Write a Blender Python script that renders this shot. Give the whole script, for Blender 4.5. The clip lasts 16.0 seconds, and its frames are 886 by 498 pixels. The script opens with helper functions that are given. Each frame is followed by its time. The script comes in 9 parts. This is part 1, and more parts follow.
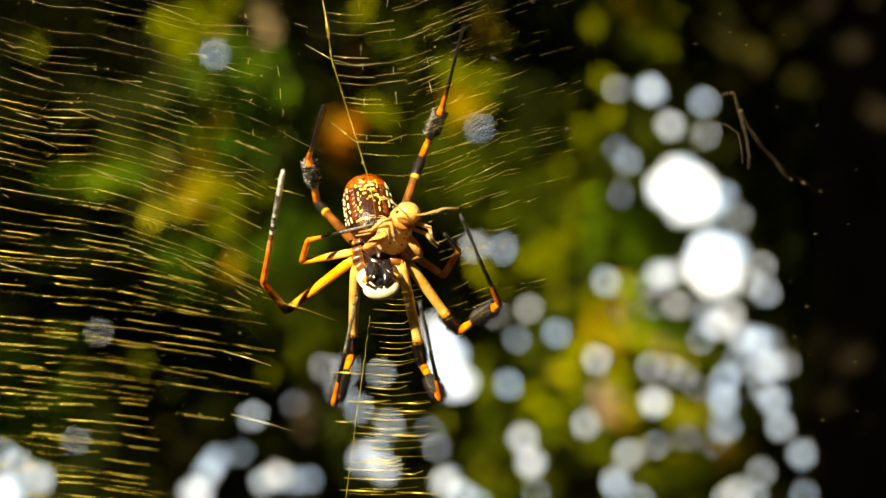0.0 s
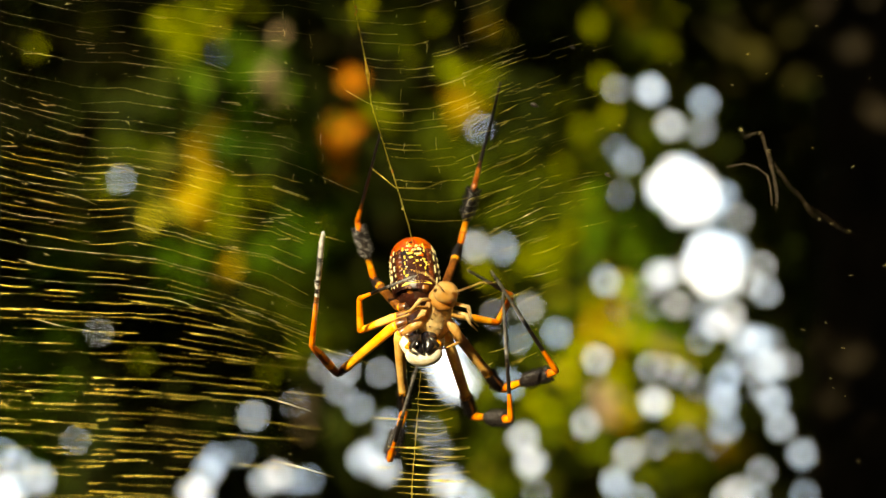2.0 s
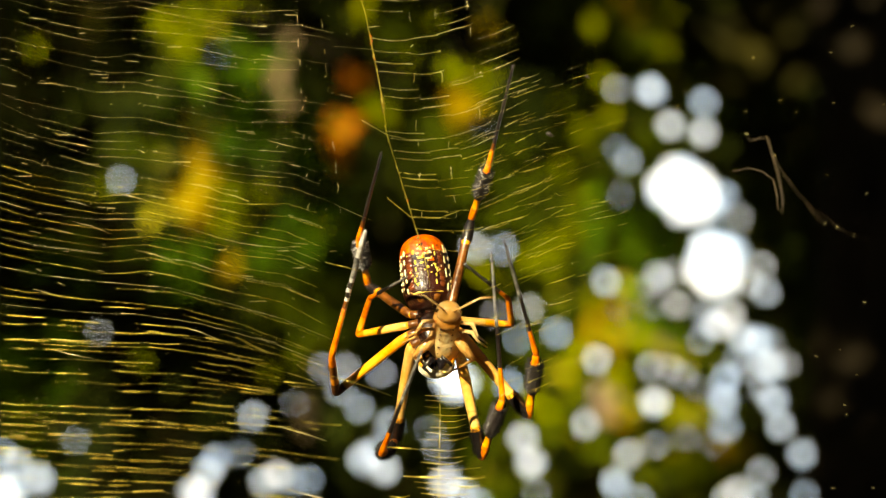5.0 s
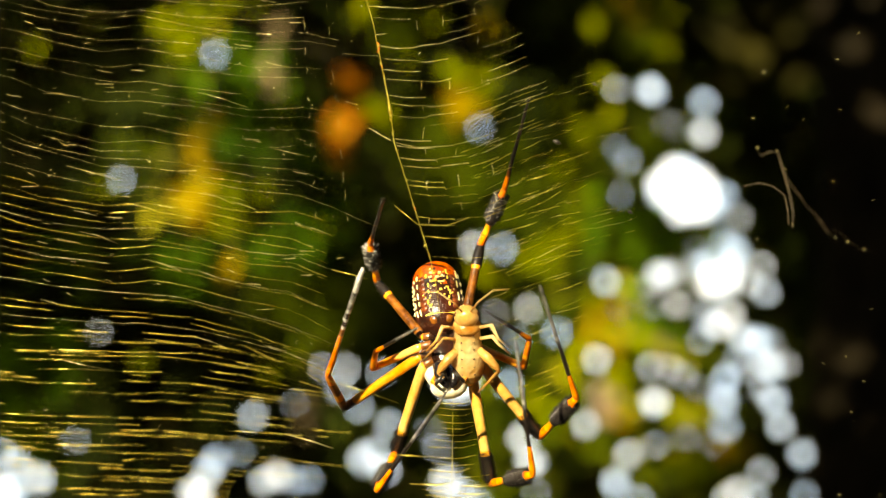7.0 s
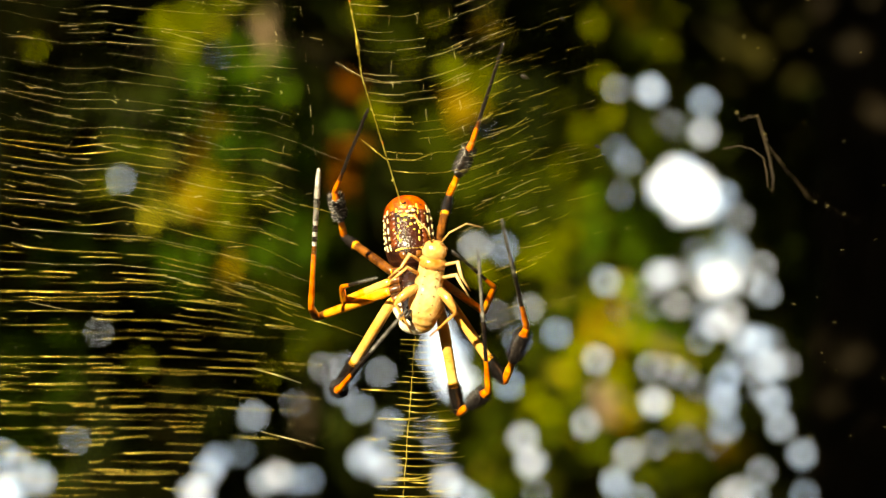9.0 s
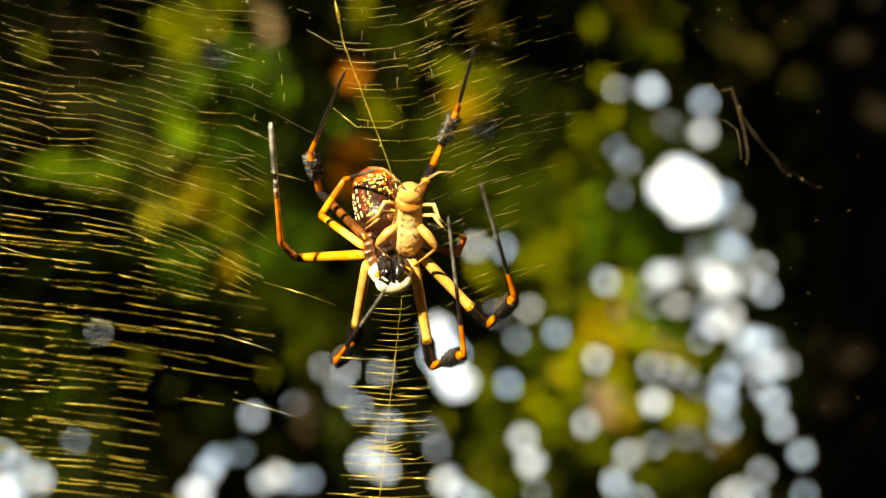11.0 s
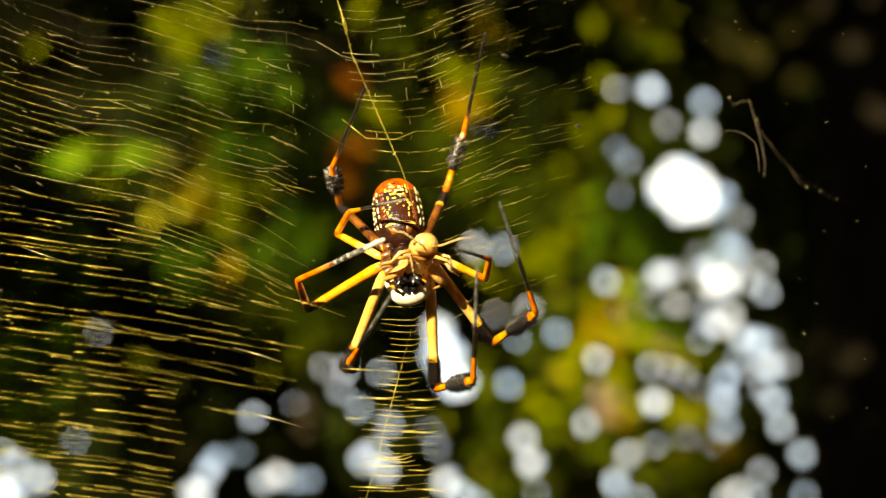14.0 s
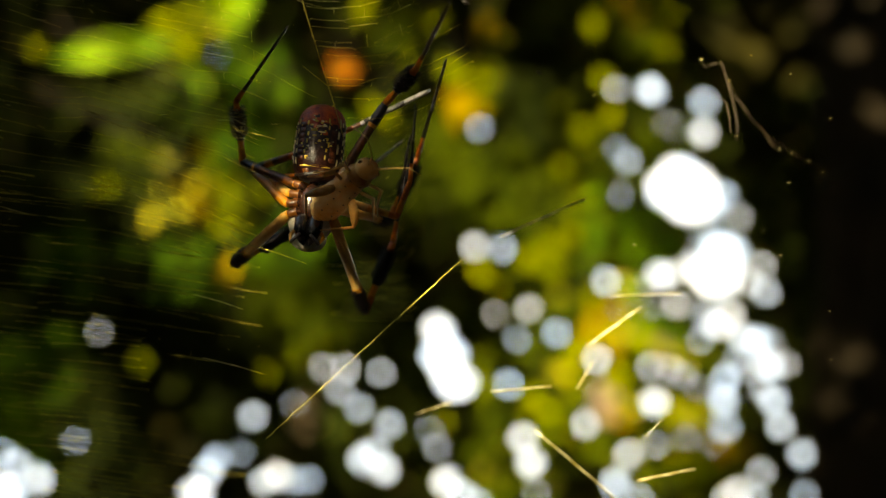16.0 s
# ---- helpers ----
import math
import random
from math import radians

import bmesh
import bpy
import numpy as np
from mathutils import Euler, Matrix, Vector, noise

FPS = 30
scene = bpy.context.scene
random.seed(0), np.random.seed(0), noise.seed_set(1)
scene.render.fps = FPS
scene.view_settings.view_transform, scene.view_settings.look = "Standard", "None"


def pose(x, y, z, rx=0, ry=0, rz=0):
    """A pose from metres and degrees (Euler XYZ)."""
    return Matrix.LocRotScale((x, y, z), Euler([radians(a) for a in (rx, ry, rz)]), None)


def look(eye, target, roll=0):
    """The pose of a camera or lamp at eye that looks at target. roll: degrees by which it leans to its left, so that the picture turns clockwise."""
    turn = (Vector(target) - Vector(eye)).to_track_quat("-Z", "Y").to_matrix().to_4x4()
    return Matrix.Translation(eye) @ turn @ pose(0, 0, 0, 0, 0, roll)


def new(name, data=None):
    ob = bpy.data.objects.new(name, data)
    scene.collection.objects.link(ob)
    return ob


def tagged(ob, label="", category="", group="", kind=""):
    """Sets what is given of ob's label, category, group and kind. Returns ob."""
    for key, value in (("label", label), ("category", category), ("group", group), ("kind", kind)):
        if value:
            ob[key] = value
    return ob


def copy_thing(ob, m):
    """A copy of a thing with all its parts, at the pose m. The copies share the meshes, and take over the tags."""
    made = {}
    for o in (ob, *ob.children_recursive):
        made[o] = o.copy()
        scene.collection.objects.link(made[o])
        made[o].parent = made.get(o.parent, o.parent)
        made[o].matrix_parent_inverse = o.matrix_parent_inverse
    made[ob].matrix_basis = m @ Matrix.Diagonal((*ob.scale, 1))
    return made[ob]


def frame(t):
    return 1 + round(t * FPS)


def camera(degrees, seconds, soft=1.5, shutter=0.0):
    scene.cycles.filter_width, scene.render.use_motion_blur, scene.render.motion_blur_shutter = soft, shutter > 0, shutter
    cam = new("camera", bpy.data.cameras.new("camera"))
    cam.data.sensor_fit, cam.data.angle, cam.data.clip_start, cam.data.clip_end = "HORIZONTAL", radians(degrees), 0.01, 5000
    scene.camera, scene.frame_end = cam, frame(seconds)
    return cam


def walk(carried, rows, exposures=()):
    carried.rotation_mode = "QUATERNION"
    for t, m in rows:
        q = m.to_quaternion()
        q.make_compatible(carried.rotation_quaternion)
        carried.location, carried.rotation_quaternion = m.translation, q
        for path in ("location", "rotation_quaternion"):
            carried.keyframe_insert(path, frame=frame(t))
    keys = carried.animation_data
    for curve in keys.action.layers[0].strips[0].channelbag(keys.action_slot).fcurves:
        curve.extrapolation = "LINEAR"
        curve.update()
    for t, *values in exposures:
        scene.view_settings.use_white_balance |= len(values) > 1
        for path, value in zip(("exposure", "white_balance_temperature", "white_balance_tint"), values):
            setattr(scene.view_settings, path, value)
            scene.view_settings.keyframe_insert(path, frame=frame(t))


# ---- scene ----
# ---- camera: stands still, close lens with a wide-open aperture focused on the spider ----
EYE = Vector((0, 0, 1.5))
cam = camera(40, 16.0, soft=1.25)
cam.data.dof.use_dof = True
cam.data.dof.focus_distance = 0.295
cam.data.dof.aperture_fstop = 6.2
walk(cam, [(0, look(EYE, (0, 1, 1.5))), (16, look(EYE, (0, 1, 1.5)))],
     exposures=[(0, 1.48, 8900, 3), (2, 1.68, 8900, 3), (3, 1.78, 8900, 3), (3.5, 1.70, 8900, 3), (4.2, 1.64, 8900, 3), (6.3, 1.74, 8900, 0), (7, 1.82, 8900, 1), (7.5, 1.80, 8900, 2),
                (8, 1.58, 8900, 3), (9, 1.46, 8900, 3), (11.3, 1.43, 8900, 2), (14, 1.46, 8900, 2), (14.5, 1.48, 8900, 1), (15, 1.68, 9000, 1), (15.4, 1.95, 9200, 1), (16, 2.14, 9200, 3)])

# ---- light: late sun from behind the camera, high on one side ----
TO_SUN = Vector((-0.42, -0.80, 0.48)).normalized()
world = bpy.data.worlds.new("sky")
world.use_nodes = True
scene.world = world
sky = world.node_tree.nodes.new("ShaderNodeTexSky")
sky.sky_type, sky.sun_disc = "NISHITA", False
sky.sun_elevation, sky.sun_rotation = math.asin(TO_SUN.z), math.atan2(TO_SUN.x, TO_SUN.y)
world.node_tree.links.new(sky.outputs[0], world.node_tree.nodes["Background"].inputs[0])
world.node_tree.nodes["Background"].inputs[1].default_value = 0.1
sun = new("sun", bpy.data.lights.new("sun", "SUN"))
sun.data.energy, sun.data.angle, sun.data.color = 5.0, radians(0.5), (1.0, 0.92, 0.76)
sun.matrix_world = look(TO_SUN * 5, (0, 0, 0))

FOCAL = 784 / math.tan(radians(20))      # the view is 1568 units wide


def at(x, y, d):
    """The point d metres ahead, x units across and y units down the view."""
    return Vector(((x - 784) / FOCAL * d, d, 1.5 - (y - 441) / FOCAL * d))


# ---- materials ----
def surface(name, a, b, scale=200, rough=0.5, bump=0.2, spec=0.5, detail=4.0, translucent=0.0, coat=0.0, metal=0.0, random_tint=0.0):
    """Two colours mixed by noise at two sizes, with fine relief."""
    m = bpy.data.materials.new(name)
    m.use_nodes = True
    t = m.node_tree
    p = t.nodes["Principled BSDF"]
    co = t.nodes.new("ShaderNodeTexCoord")
    n1 = t.nodes.new("ShaderNodeTexNoise")
    n2 = t.nodes.new("ShaderNodeTexNoise")
    n1.inputs["Scale"].default_value, n2.inputs["Scale"].default_value = scale, scale * 6
    n1.inputs["Detail"].default_value = detail
    add = t.nodes.new("ShaderNodeMath")
    add.operation = "MULTIPLY_ADD"
    add.inputs[1].default_value = 0.35
    ramp = t.nodes.new("ShaderNodeValToRGB")
    ramp.color_ramp.elements[0].position, ramp.color_ramp.elements[1].position = 0.5, 0.85
    ramp.color_ramp.elements[0].color, ramp.color_ramp.elements[1].color = (*a, 1), (*b, 1)
    bn = t.nodes.new("ShaderNodeBump")
    bn.inputs["Strength"].default_value, bn.inputs["Distance"].default_value = bump, 0.1 / scale
    for n in (n1, n2):
        t.links.new(co.outputs["Object"], n.inputs["Vector"])
    t.links.new(n2.outputs[0], add.inputs[0])
    t.links.new(n1.outputs[0], add.inputs[2])
    t.links.new(add.outputs[0], ramp.inputs[0])
    t.links.new(n2.outputs[0], bn.inputs["Height"])
    t.links.new(bn.outputs[0], p.inputs["Normal"])
    colour = ramp.outputs[0]
    if random_tint:
        geo = t.nodes.new("ShaderNodeNewGeometry")
        hsv = t.nodes.new("ShaderNodeHueSaturation")
        mr = t.nodes.new("ShaderNodeMapRange")
        mr.inputs["To Min"].default_value, mr.inputs["To Max"].default_value = 1 - random_tint, 1 + random_tint
        t.links.new(geo.outputs["Random Per Island"], mr.inputs["Value"])
        t.links.new(mr.outputs[0], hsv.inputs["Value"])
        t.links.new(colour, hsv.inputs["Color"])
        colour = hsv.outputs[0]
    t.links.new(colour, p.inputs["Base Color"])
    p.inputs["Roughness"].default_value = rough
    p.inputs["Specular IOR Level"].default_value = spec
    p.inputs["Coat Weight"].default_value, p.inputs["Coat Roughness"].default_value = coat, 0.16
    p.inputs["Metallic"].default_value = metal
    if translucent:
        tr = t.nodes.new("ShaderNodeBsdfTranslucent")
        mx = t.nodes.new("ShaderNodeMixShader")
        mx.inputs[0].default_value = translucent
        t.links.new(colour, tr.inputs[0])
        t.links.new(p.outputs[0], mx.inputs[1])
        t.links.new(tr.outputs[0], mx.inputs[2])
        t.links.new(mx.outputs[0], t.nodes["Material Output"].inputs[0])
    return m


def sky_sheet(name, a, b, strength):
    """Glowing sky: patches of deeper blue and of thin bright cloud."""
    m = bpy.data.materials.new(name)
    m.use_nodes = True
    t = m.node_tree
    p = t.nodes["Principled BSDF"]
    co, n, ramp = t.nodes.new("ShaderNodeTexCoord"), t.nodes.new("ShaderNodeTexNoise"), t.nodes.new("ShaderNodeValToRGB")
    n.inputs["Scale"].default_value, n.inputs["Detail"].default_value = 7.0, 3.0
    ramp.color_ramp.elements[0].position, ramp.color_ramp.elements[1].position = 0.40, 0.62
    ramp.color_ramp.elements[0].color, ramp.color_ramp.elements[1].color = (*a, 1), (*b, 1)
    t.links.new(co.outputs["Object"], n.inputs["Vector"])
    t.links.new(n.outputs[0], ramp.inputs[0])
    t.links.new(ramp.outputs[0], p.inputs["Emission Color"])
    p.inputs["Base Color"].default_value = (0, 0, 0, 1)
    p.inputs["Emission Strength"].default_value = strength
    return m


LEG_YELLOW = surface("leg_yellow", (0.84, 0.27, 0.012), (0.96, 0.46, 0.045), 260, 0.33, 0.25, coat=0.8)
LEG_CREAM = surface("leg_cream", (0.90, 0.42, 0.07), (0.97, 0.62, 0.20), 160, 0.28, 0.25, coat=0.8)
LEG_RED = surface("leg_red", (0.55, 0.085, 0.005), (0.95, 0.30, 0.02), 300, 0.33, 0.25, coat=0.4)
LEG_BROWN = surface("leg_brown", (0.05, 0.014, 0.003), (0.30, 0.100, 0.014), 260, 0.36, 0.3, coat=0.3)
LEG_BLACK = surface("leg_black", (0.006, 0.005, 0.005), (0.022, 0.016, 0.014), 500, 0.30, 0.4, coat=0.9)
# black feet with their silvery sheen put in as grey patches
FOOT_SHEEN = surface("foot_sheen", (0.02, 0.02, 0.02), (0.34, 0.33, 0.31), 420, 0.33, 0.6, metal=0.1, coat=0.6)
# pale grey: real silvery hairs, and sun glare painted on one dark foot
SILVERY_GLINT = surface("silvery_glint", (0.30, 0.29, 0.27), (0.74, 0.73, 0.70), 500, 0.4, 0.6, coat=0.5)
BRISTLE = surface("bristle", (0.005, 0.004, 0.004), (0.022, 0.019, 0.018), 900, 0.35, 0.2, spec=0.35)
BELLY = surface("belly", (0.006, 0.003, 0.002), (0.055, 0.011, 0.005), 260, 0.32, 0.7, coat=0.35, detail=8)
BELLY_TIP = surface("belly_tip", (0.30, 0.018, 0.002), (0.78, 0.135, 0.006), 420, 0.38, 0.9, coat=0.3, detail=8)
BELLY_STRIPE = surface("belly_stripe", (0.05, 0.009, 0.003), (0.19, 0.042, 0.009), 420, 0.36, 0.6, coat=0.3, detail=8)
CREAM = surface("cream_marking", (0.80, 0.62, 0.25), (0.95, 0.88, 0.55), 500, 0.45, 0.3)
YELLOW = surface("yellow_marking", (0.80, 0.52, 0.06), (0.92, 0.72, 0.14), 500, 0.45, 0.3)
SILVER = surface("silver_hair", (0.70, 0.58, 0.34), (0.93, 0.90, 0.80), 500, 0.35, 0.5)
STERNUM = surface("sternum", (0.006, 0.004, 0.003), (0.045, 0.014, 0.007), 280, 0.22, 0.3, coat=0.6)
FANG = surface("fang", (0.005, 0.004, 0.005), (0.022, 0.018, 0.02), 240, 0.20, 0.35, coat=0.8)
INSECT = surface("insect_tan", (0.60, 0.22, 0.03), (0.94, 0.60, 0.20), 130, 0.26, 0.4, translucent=0.25, coat=0.6)
INSECT_PALE = surface("insect_pale", (0.86, 0.45, 0.11), (0.97, 0.76, 0.38), 120, 0.26, 0.4, translucent=0.25, coat=0.6)
INSECT_EYE = surface("insect_eye", (0.10, 0.045, 0.015), (0.22, 0.10, 0.03), 500, 0.2, 0.1)
# dark to bright gold along a thread puts its sparkle into the colour
SILK = surface("golden_silk_sparkle", (0.30, 0.20, 0.012), (0.92, 0.78, 0.17), 380, 0.32, 0.1, spec=0.9, metal=0.75)
SILK_PALE = surface("pale_silk_sparkle", (0.46, 0.35, 0.08), (0.95, 0.86, 0.45), 380, 0.32, 0.1, spec=0.9, metal=0.75)
STALK = surface("dry_stalk", (0.022, 0.015, 0.008), (0.12, 0.088, 0.05), 120, 0.7, 0.5)
SPECK = surface("dark_speck", (0.006, 0.005, 0.004), (0.02, 0.015, 0.01), 500, 0.5, 0.2)
# leaf tones: shade put into the dark colour, sunlight into olive, lime and brightest
LEAF_SHADED = surface("leaf_shaded", (0.0064, 0.012, 0.0016), (0.0224, 0.0288, 0.0024), 14, 0.75, 0.3, spec=0.06, translucent=0.2, random_tint=0.5)
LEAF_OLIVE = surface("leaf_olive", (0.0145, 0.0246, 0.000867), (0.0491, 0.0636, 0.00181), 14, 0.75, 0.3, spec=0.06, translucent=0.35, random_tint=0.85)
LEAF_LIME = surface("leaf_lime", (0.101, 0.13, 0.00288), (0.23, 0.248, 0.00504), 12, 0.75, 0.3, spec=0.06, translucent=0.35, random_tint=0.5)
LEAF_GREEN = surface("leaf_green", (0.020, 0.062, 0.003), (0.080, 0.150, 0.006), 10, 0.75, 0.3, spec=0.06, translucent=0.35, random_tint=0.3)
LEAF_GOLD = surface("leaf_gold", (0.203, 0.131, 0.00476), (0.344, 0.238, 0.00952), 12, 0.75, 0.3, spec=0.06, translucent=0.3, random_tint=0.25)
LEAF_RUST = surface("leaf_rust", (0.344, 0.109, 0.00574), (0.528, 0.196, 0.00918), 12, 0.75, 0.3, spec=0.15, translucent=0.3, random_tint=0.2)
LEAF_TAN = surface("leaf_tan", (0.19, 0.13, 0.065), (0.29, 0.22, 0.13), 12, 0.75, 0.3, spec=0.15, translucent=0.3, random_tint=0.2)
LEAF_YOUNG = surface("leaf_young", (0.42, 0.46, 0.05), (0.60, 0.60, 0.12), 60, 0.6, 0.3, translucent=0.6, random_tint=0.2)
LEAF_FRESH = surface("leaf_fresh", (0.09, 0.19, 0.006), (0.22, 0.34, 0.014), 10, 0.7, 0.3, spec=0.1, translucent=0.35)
LEAF_GLINT = surface("leaf_glint", (0.259, 0.266, 0.00864), (0.403, 0.36, 0.0144), 12, 0.5, 0.2, spec=0.3, translucent=0.3, random_tint=0.4)
# near-black: the shade deep in the undergrowth is in this colour
UNDERGROWTH_SHADE = surface("undergrowth", (0.0044, 0.0055, 0.0011), (0.0275, 0.0231, 0.0022), 5, 0.9, 0.5, spec=0.1)
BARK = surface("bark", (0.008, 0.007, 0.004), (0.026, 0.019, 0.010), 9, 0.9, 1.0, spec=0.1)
SOIL = surface("soil", (0.03, 0.02, 0.012), (0.09, 0.06, 0.03), 3, 0.95, 0.6)
SKY_GLOW = sky_sheet("sky_glow", (0.49, 0.66, 0.95), (0.79, 0.83, 0.90), 1.5)


# ---- mesh helpers ----
def mesh_of(name, bm, mats):
    me = bpy.data.meshes.new(name)
    bm.normal_update()
    bm.to_mesh(me)
    bm.free()
    for m in mats:
        me.materials.append(m)
    return me


def part(name, bm, material, parent, label="", smooth=True):
    """One bmesh as one mesh object under a thing or a part."""
    mats = material if isinstance(material, (list, tuple)) else [material]
    me = bm if isinstance(bm, bpy.types.Mesh) else mesh_of(name, bm, mats)
    if smooth:
        me.shade_smooth()
    ob = new(name, me)
    ob.parent = parent
    return tagged(ob, label) if label else ob


def tube(bm, pts, radii, sides=8, mats=None, caps=True):
    """A round rod through pts; mats gives a material slot for each stretch."""
    pts = [Vector(p) for p in pts]
    rings = []
    prev = None
    for i, p in enumerate(pts):
        d = (pts[min(i + 1, len(pts) - 1)] - pts[max(i - 1, 0)]).normalized()
        ref = prev if prev is not None else (Vector((0, -1, 0)) if abs(d.y) < 0.9 else Vector((1, 0, 0)))
        u = (ref - d * ref.dot(d)).normalized()
        prev = u
        v = d.cross(u)
        r = radii[i] if isinstance(radii, (list, tuple)) else radii
        rings.append([bm.verts.new(p + r * (math.cos(a) * u + math.sin(a) * v)) for a in (2 * math.pi * k / sides for k in range(sides))])
    for i in range(len(rings) - 1):
        for k in range(sides):
            f = bm.faces.new((rings[i][k], rings[i][(k + 1) % sides], rings[i + 1][(k + 1) % sides], rings[i + 1][k]))
            f.material_index = mats[i] if mats else 0
    if caps:
        bm.faces.new(rings[0][::-1]).material_index = mats[0] if mats else 0
        bm.faces.new(rings[-1]).material_index = mats[-1] if mats else 0
    return bm


def ball(bm, centre, size, turn=None, segments=16, rings=10, slot=0):
    m = Matrix.Translation(centre) @ (turn or Matrix()) @ Matrix.Diagonal((*size, 1))
    made = bmesh.ops.create_uvsphere(bm, u_segments=segments, v_segments=rings, radius=1, matrix=m)
    for v in made["verts"]:
        for f in v.link_faces:
            f.material_index = slot
    return bm


def leaf(bm, place, turn, length, width, slot=0, fold=0.25):
    """A pointed leaf blade folded along its midrib."""
    prof = ((0.0, 0.04), (0.25, 0.8), (0.5, 1.0), (0.78, 0.6), (1.0, 0.0))
    mid = [bm.verts.new(place + turn @ Vector((0, -fold * width * w * 0.0, length * (s - 0.5)))) for s, w in prof]
    for side in (-1, 1):
        edge = [bm.verts.new(place + turn @ Vector((side * width * w * 0.5, -fold * width * w, length * (s - 0.5)))) for s, w in prof[:-1]] + [mid[-1]]
        for i in range(4):
            q = [mid[i], edge[i], edge[i + 1], mid[i + 1]]
            q = list(dict.fromkeys(q))
            f = bm.faces.new(q if side > 0 else q[::-1])
            f.material_index = slot


def any_turn(rng, loose=1.0):
    """A random turn; the looser, the less the blade faces the view."""
    return Euler((rng.uniform(-loose, loose), rng.uniform(-math.pi, math.pi), rng.uniform(-loose, loose))).to_matrix()


# ---- the wood behind: sky, undergrowth with gaps, ground, trunk; unseen leaves and walls added to hold off light ----
def box_sheet(name, corners, material, label, category, kind):
    bm = bmesh.new()
    bm.faces.new([bm.verts.new(c) for c in corners])
    ob = new(name, mesh_of(name, bm, [material]))
    return tagged(ob, label, category, kind=kind)


box_sheet("ground", ((-60, -60, 0), (60, -60, 0), (60, 60, 0), (-60, 60, 0)), SOIL, "dark bare woodland soil under the trees", "ground", "structure")
box_sheet("backdrop", [at(-500, -300, 6.2), at(2070, -300, 6.2), at(2070, 930, 6.2), at(-500, 930, 6.2)][::-1], SKY_GLOW,
          "pale blue-white bright sky beyond the wood", "sky", "structure")

# openings to the sky: wide ones by reach, small ones by how much of the lens they fill with light (tenths)
WIDE_GAPS = ((1210, 335, 46), (1228, 350, 38), (1262, 468, 48), (775, 584, 16), (788, 632, 28), (808, 680, 22), (10, 872, 22), (350, 870, 15))
SMALL_GAPS = (
    (1150, 160, 8.5), (1090, 158, 1.7), (1185, 222, 5), (1246, 180, 5.5), (1243, 236, 6.5), (1282, 345, 5), (1308, 385, 2.5), (1092, 264, 2), (1113, 284, 3), 
    (1100, 345, 1.2), (1350, 470, 3), (1355, 516, 4), (1326, 500, 5), (1166, 488, 8), (1072, 498, 4.5), (1090, 542, 3), (1262, 575, 6), (1292, 556, 5), (1240, 602, 3), (1340, 605, 12), (1316, 598, 6),
    (1362, 650, 7.5), (1390, 645, 2.5), (1198, 540, 2.5), (1150, 540, 2.5), (1056, 636, 6.5), (1060, 700, 3), (1035, 750, 4.5), (1150, 650, 2.8), (1188, 654, 3), (1212, 666, 3), (1156, 712, 8.5),
    (1216, 776, 1.6), (1160, 790, 2.5), (1280, 708, 9.5), (1282, 756, 6.5), (1290, 668, 3.5), (1306, 640, 2.5), (1370, 708, 8), (1380, 754, 5.5), (1352, 690, 3), (1420, 806, 6.5), (1430, 876, 5.5),
    (1112, 806, 6), (1090, 856, 8.5), (1132, 882, 2.5), (1345, 836, 3), (1306, 870, 4.5), (1286, 884, 3.5), (924, 776, 7.5), (940, 820, 8.5), (900, 680, 5), (914, 602, 2), (935, 546, 3.5), (986, 590, 5),
    (1240, 690, 1.3), (950, 872, 1.6), (1250, 545, 2.5), (876, 556, 1.8), (448, 736, 4.2), (384, 812, 6.5), (370, 832, 6), (466, 852, 5.5), (492, 842, 8), (518, 852, 3.5), (642, 812, 9), (682, 830, 8.5),
    (664, 800, 5), (790, 850, 8.5), (816, 876, 6.5), (846, 892, 4), (28, 822, 6.5), (70, 848, 7), (4, 798, 4), (602, 690, 4), (636, 722, 3), (572, 650, 2), (612, 652, 2.2), (676, 660, 2.8), (688, 752, 3.2),
    (546, 850, 2.2), (520, 714, 1.3), (760, 762, 1.4), (774, 792, 1.8), (428, 802, 1.4), (176, 588, 2.6), (134, 780, 1.3), (214, 318, 2.4), (380, 96, 3), 
    (840, 436, 5), (848, 226, 3), (890, 440, 3))
rng = random.Random(404)
PINHOLES = [(1222 + (y - 430) * 0.22 + rng.gauss(0, 62), y, rng.uniform(1.5, 2.6)) for y in (rng.uniform(420, 890) for _ in range(16))]
GAPS = [*WIDE_GAPS, *((x, y, 4.0 * math.sqrt(b)) for x, y, b in SMALL_GAPS), *((x, y, 4.0 * math.sqrt(b)) for x, y, b in PINHOLES if x < 1400)]


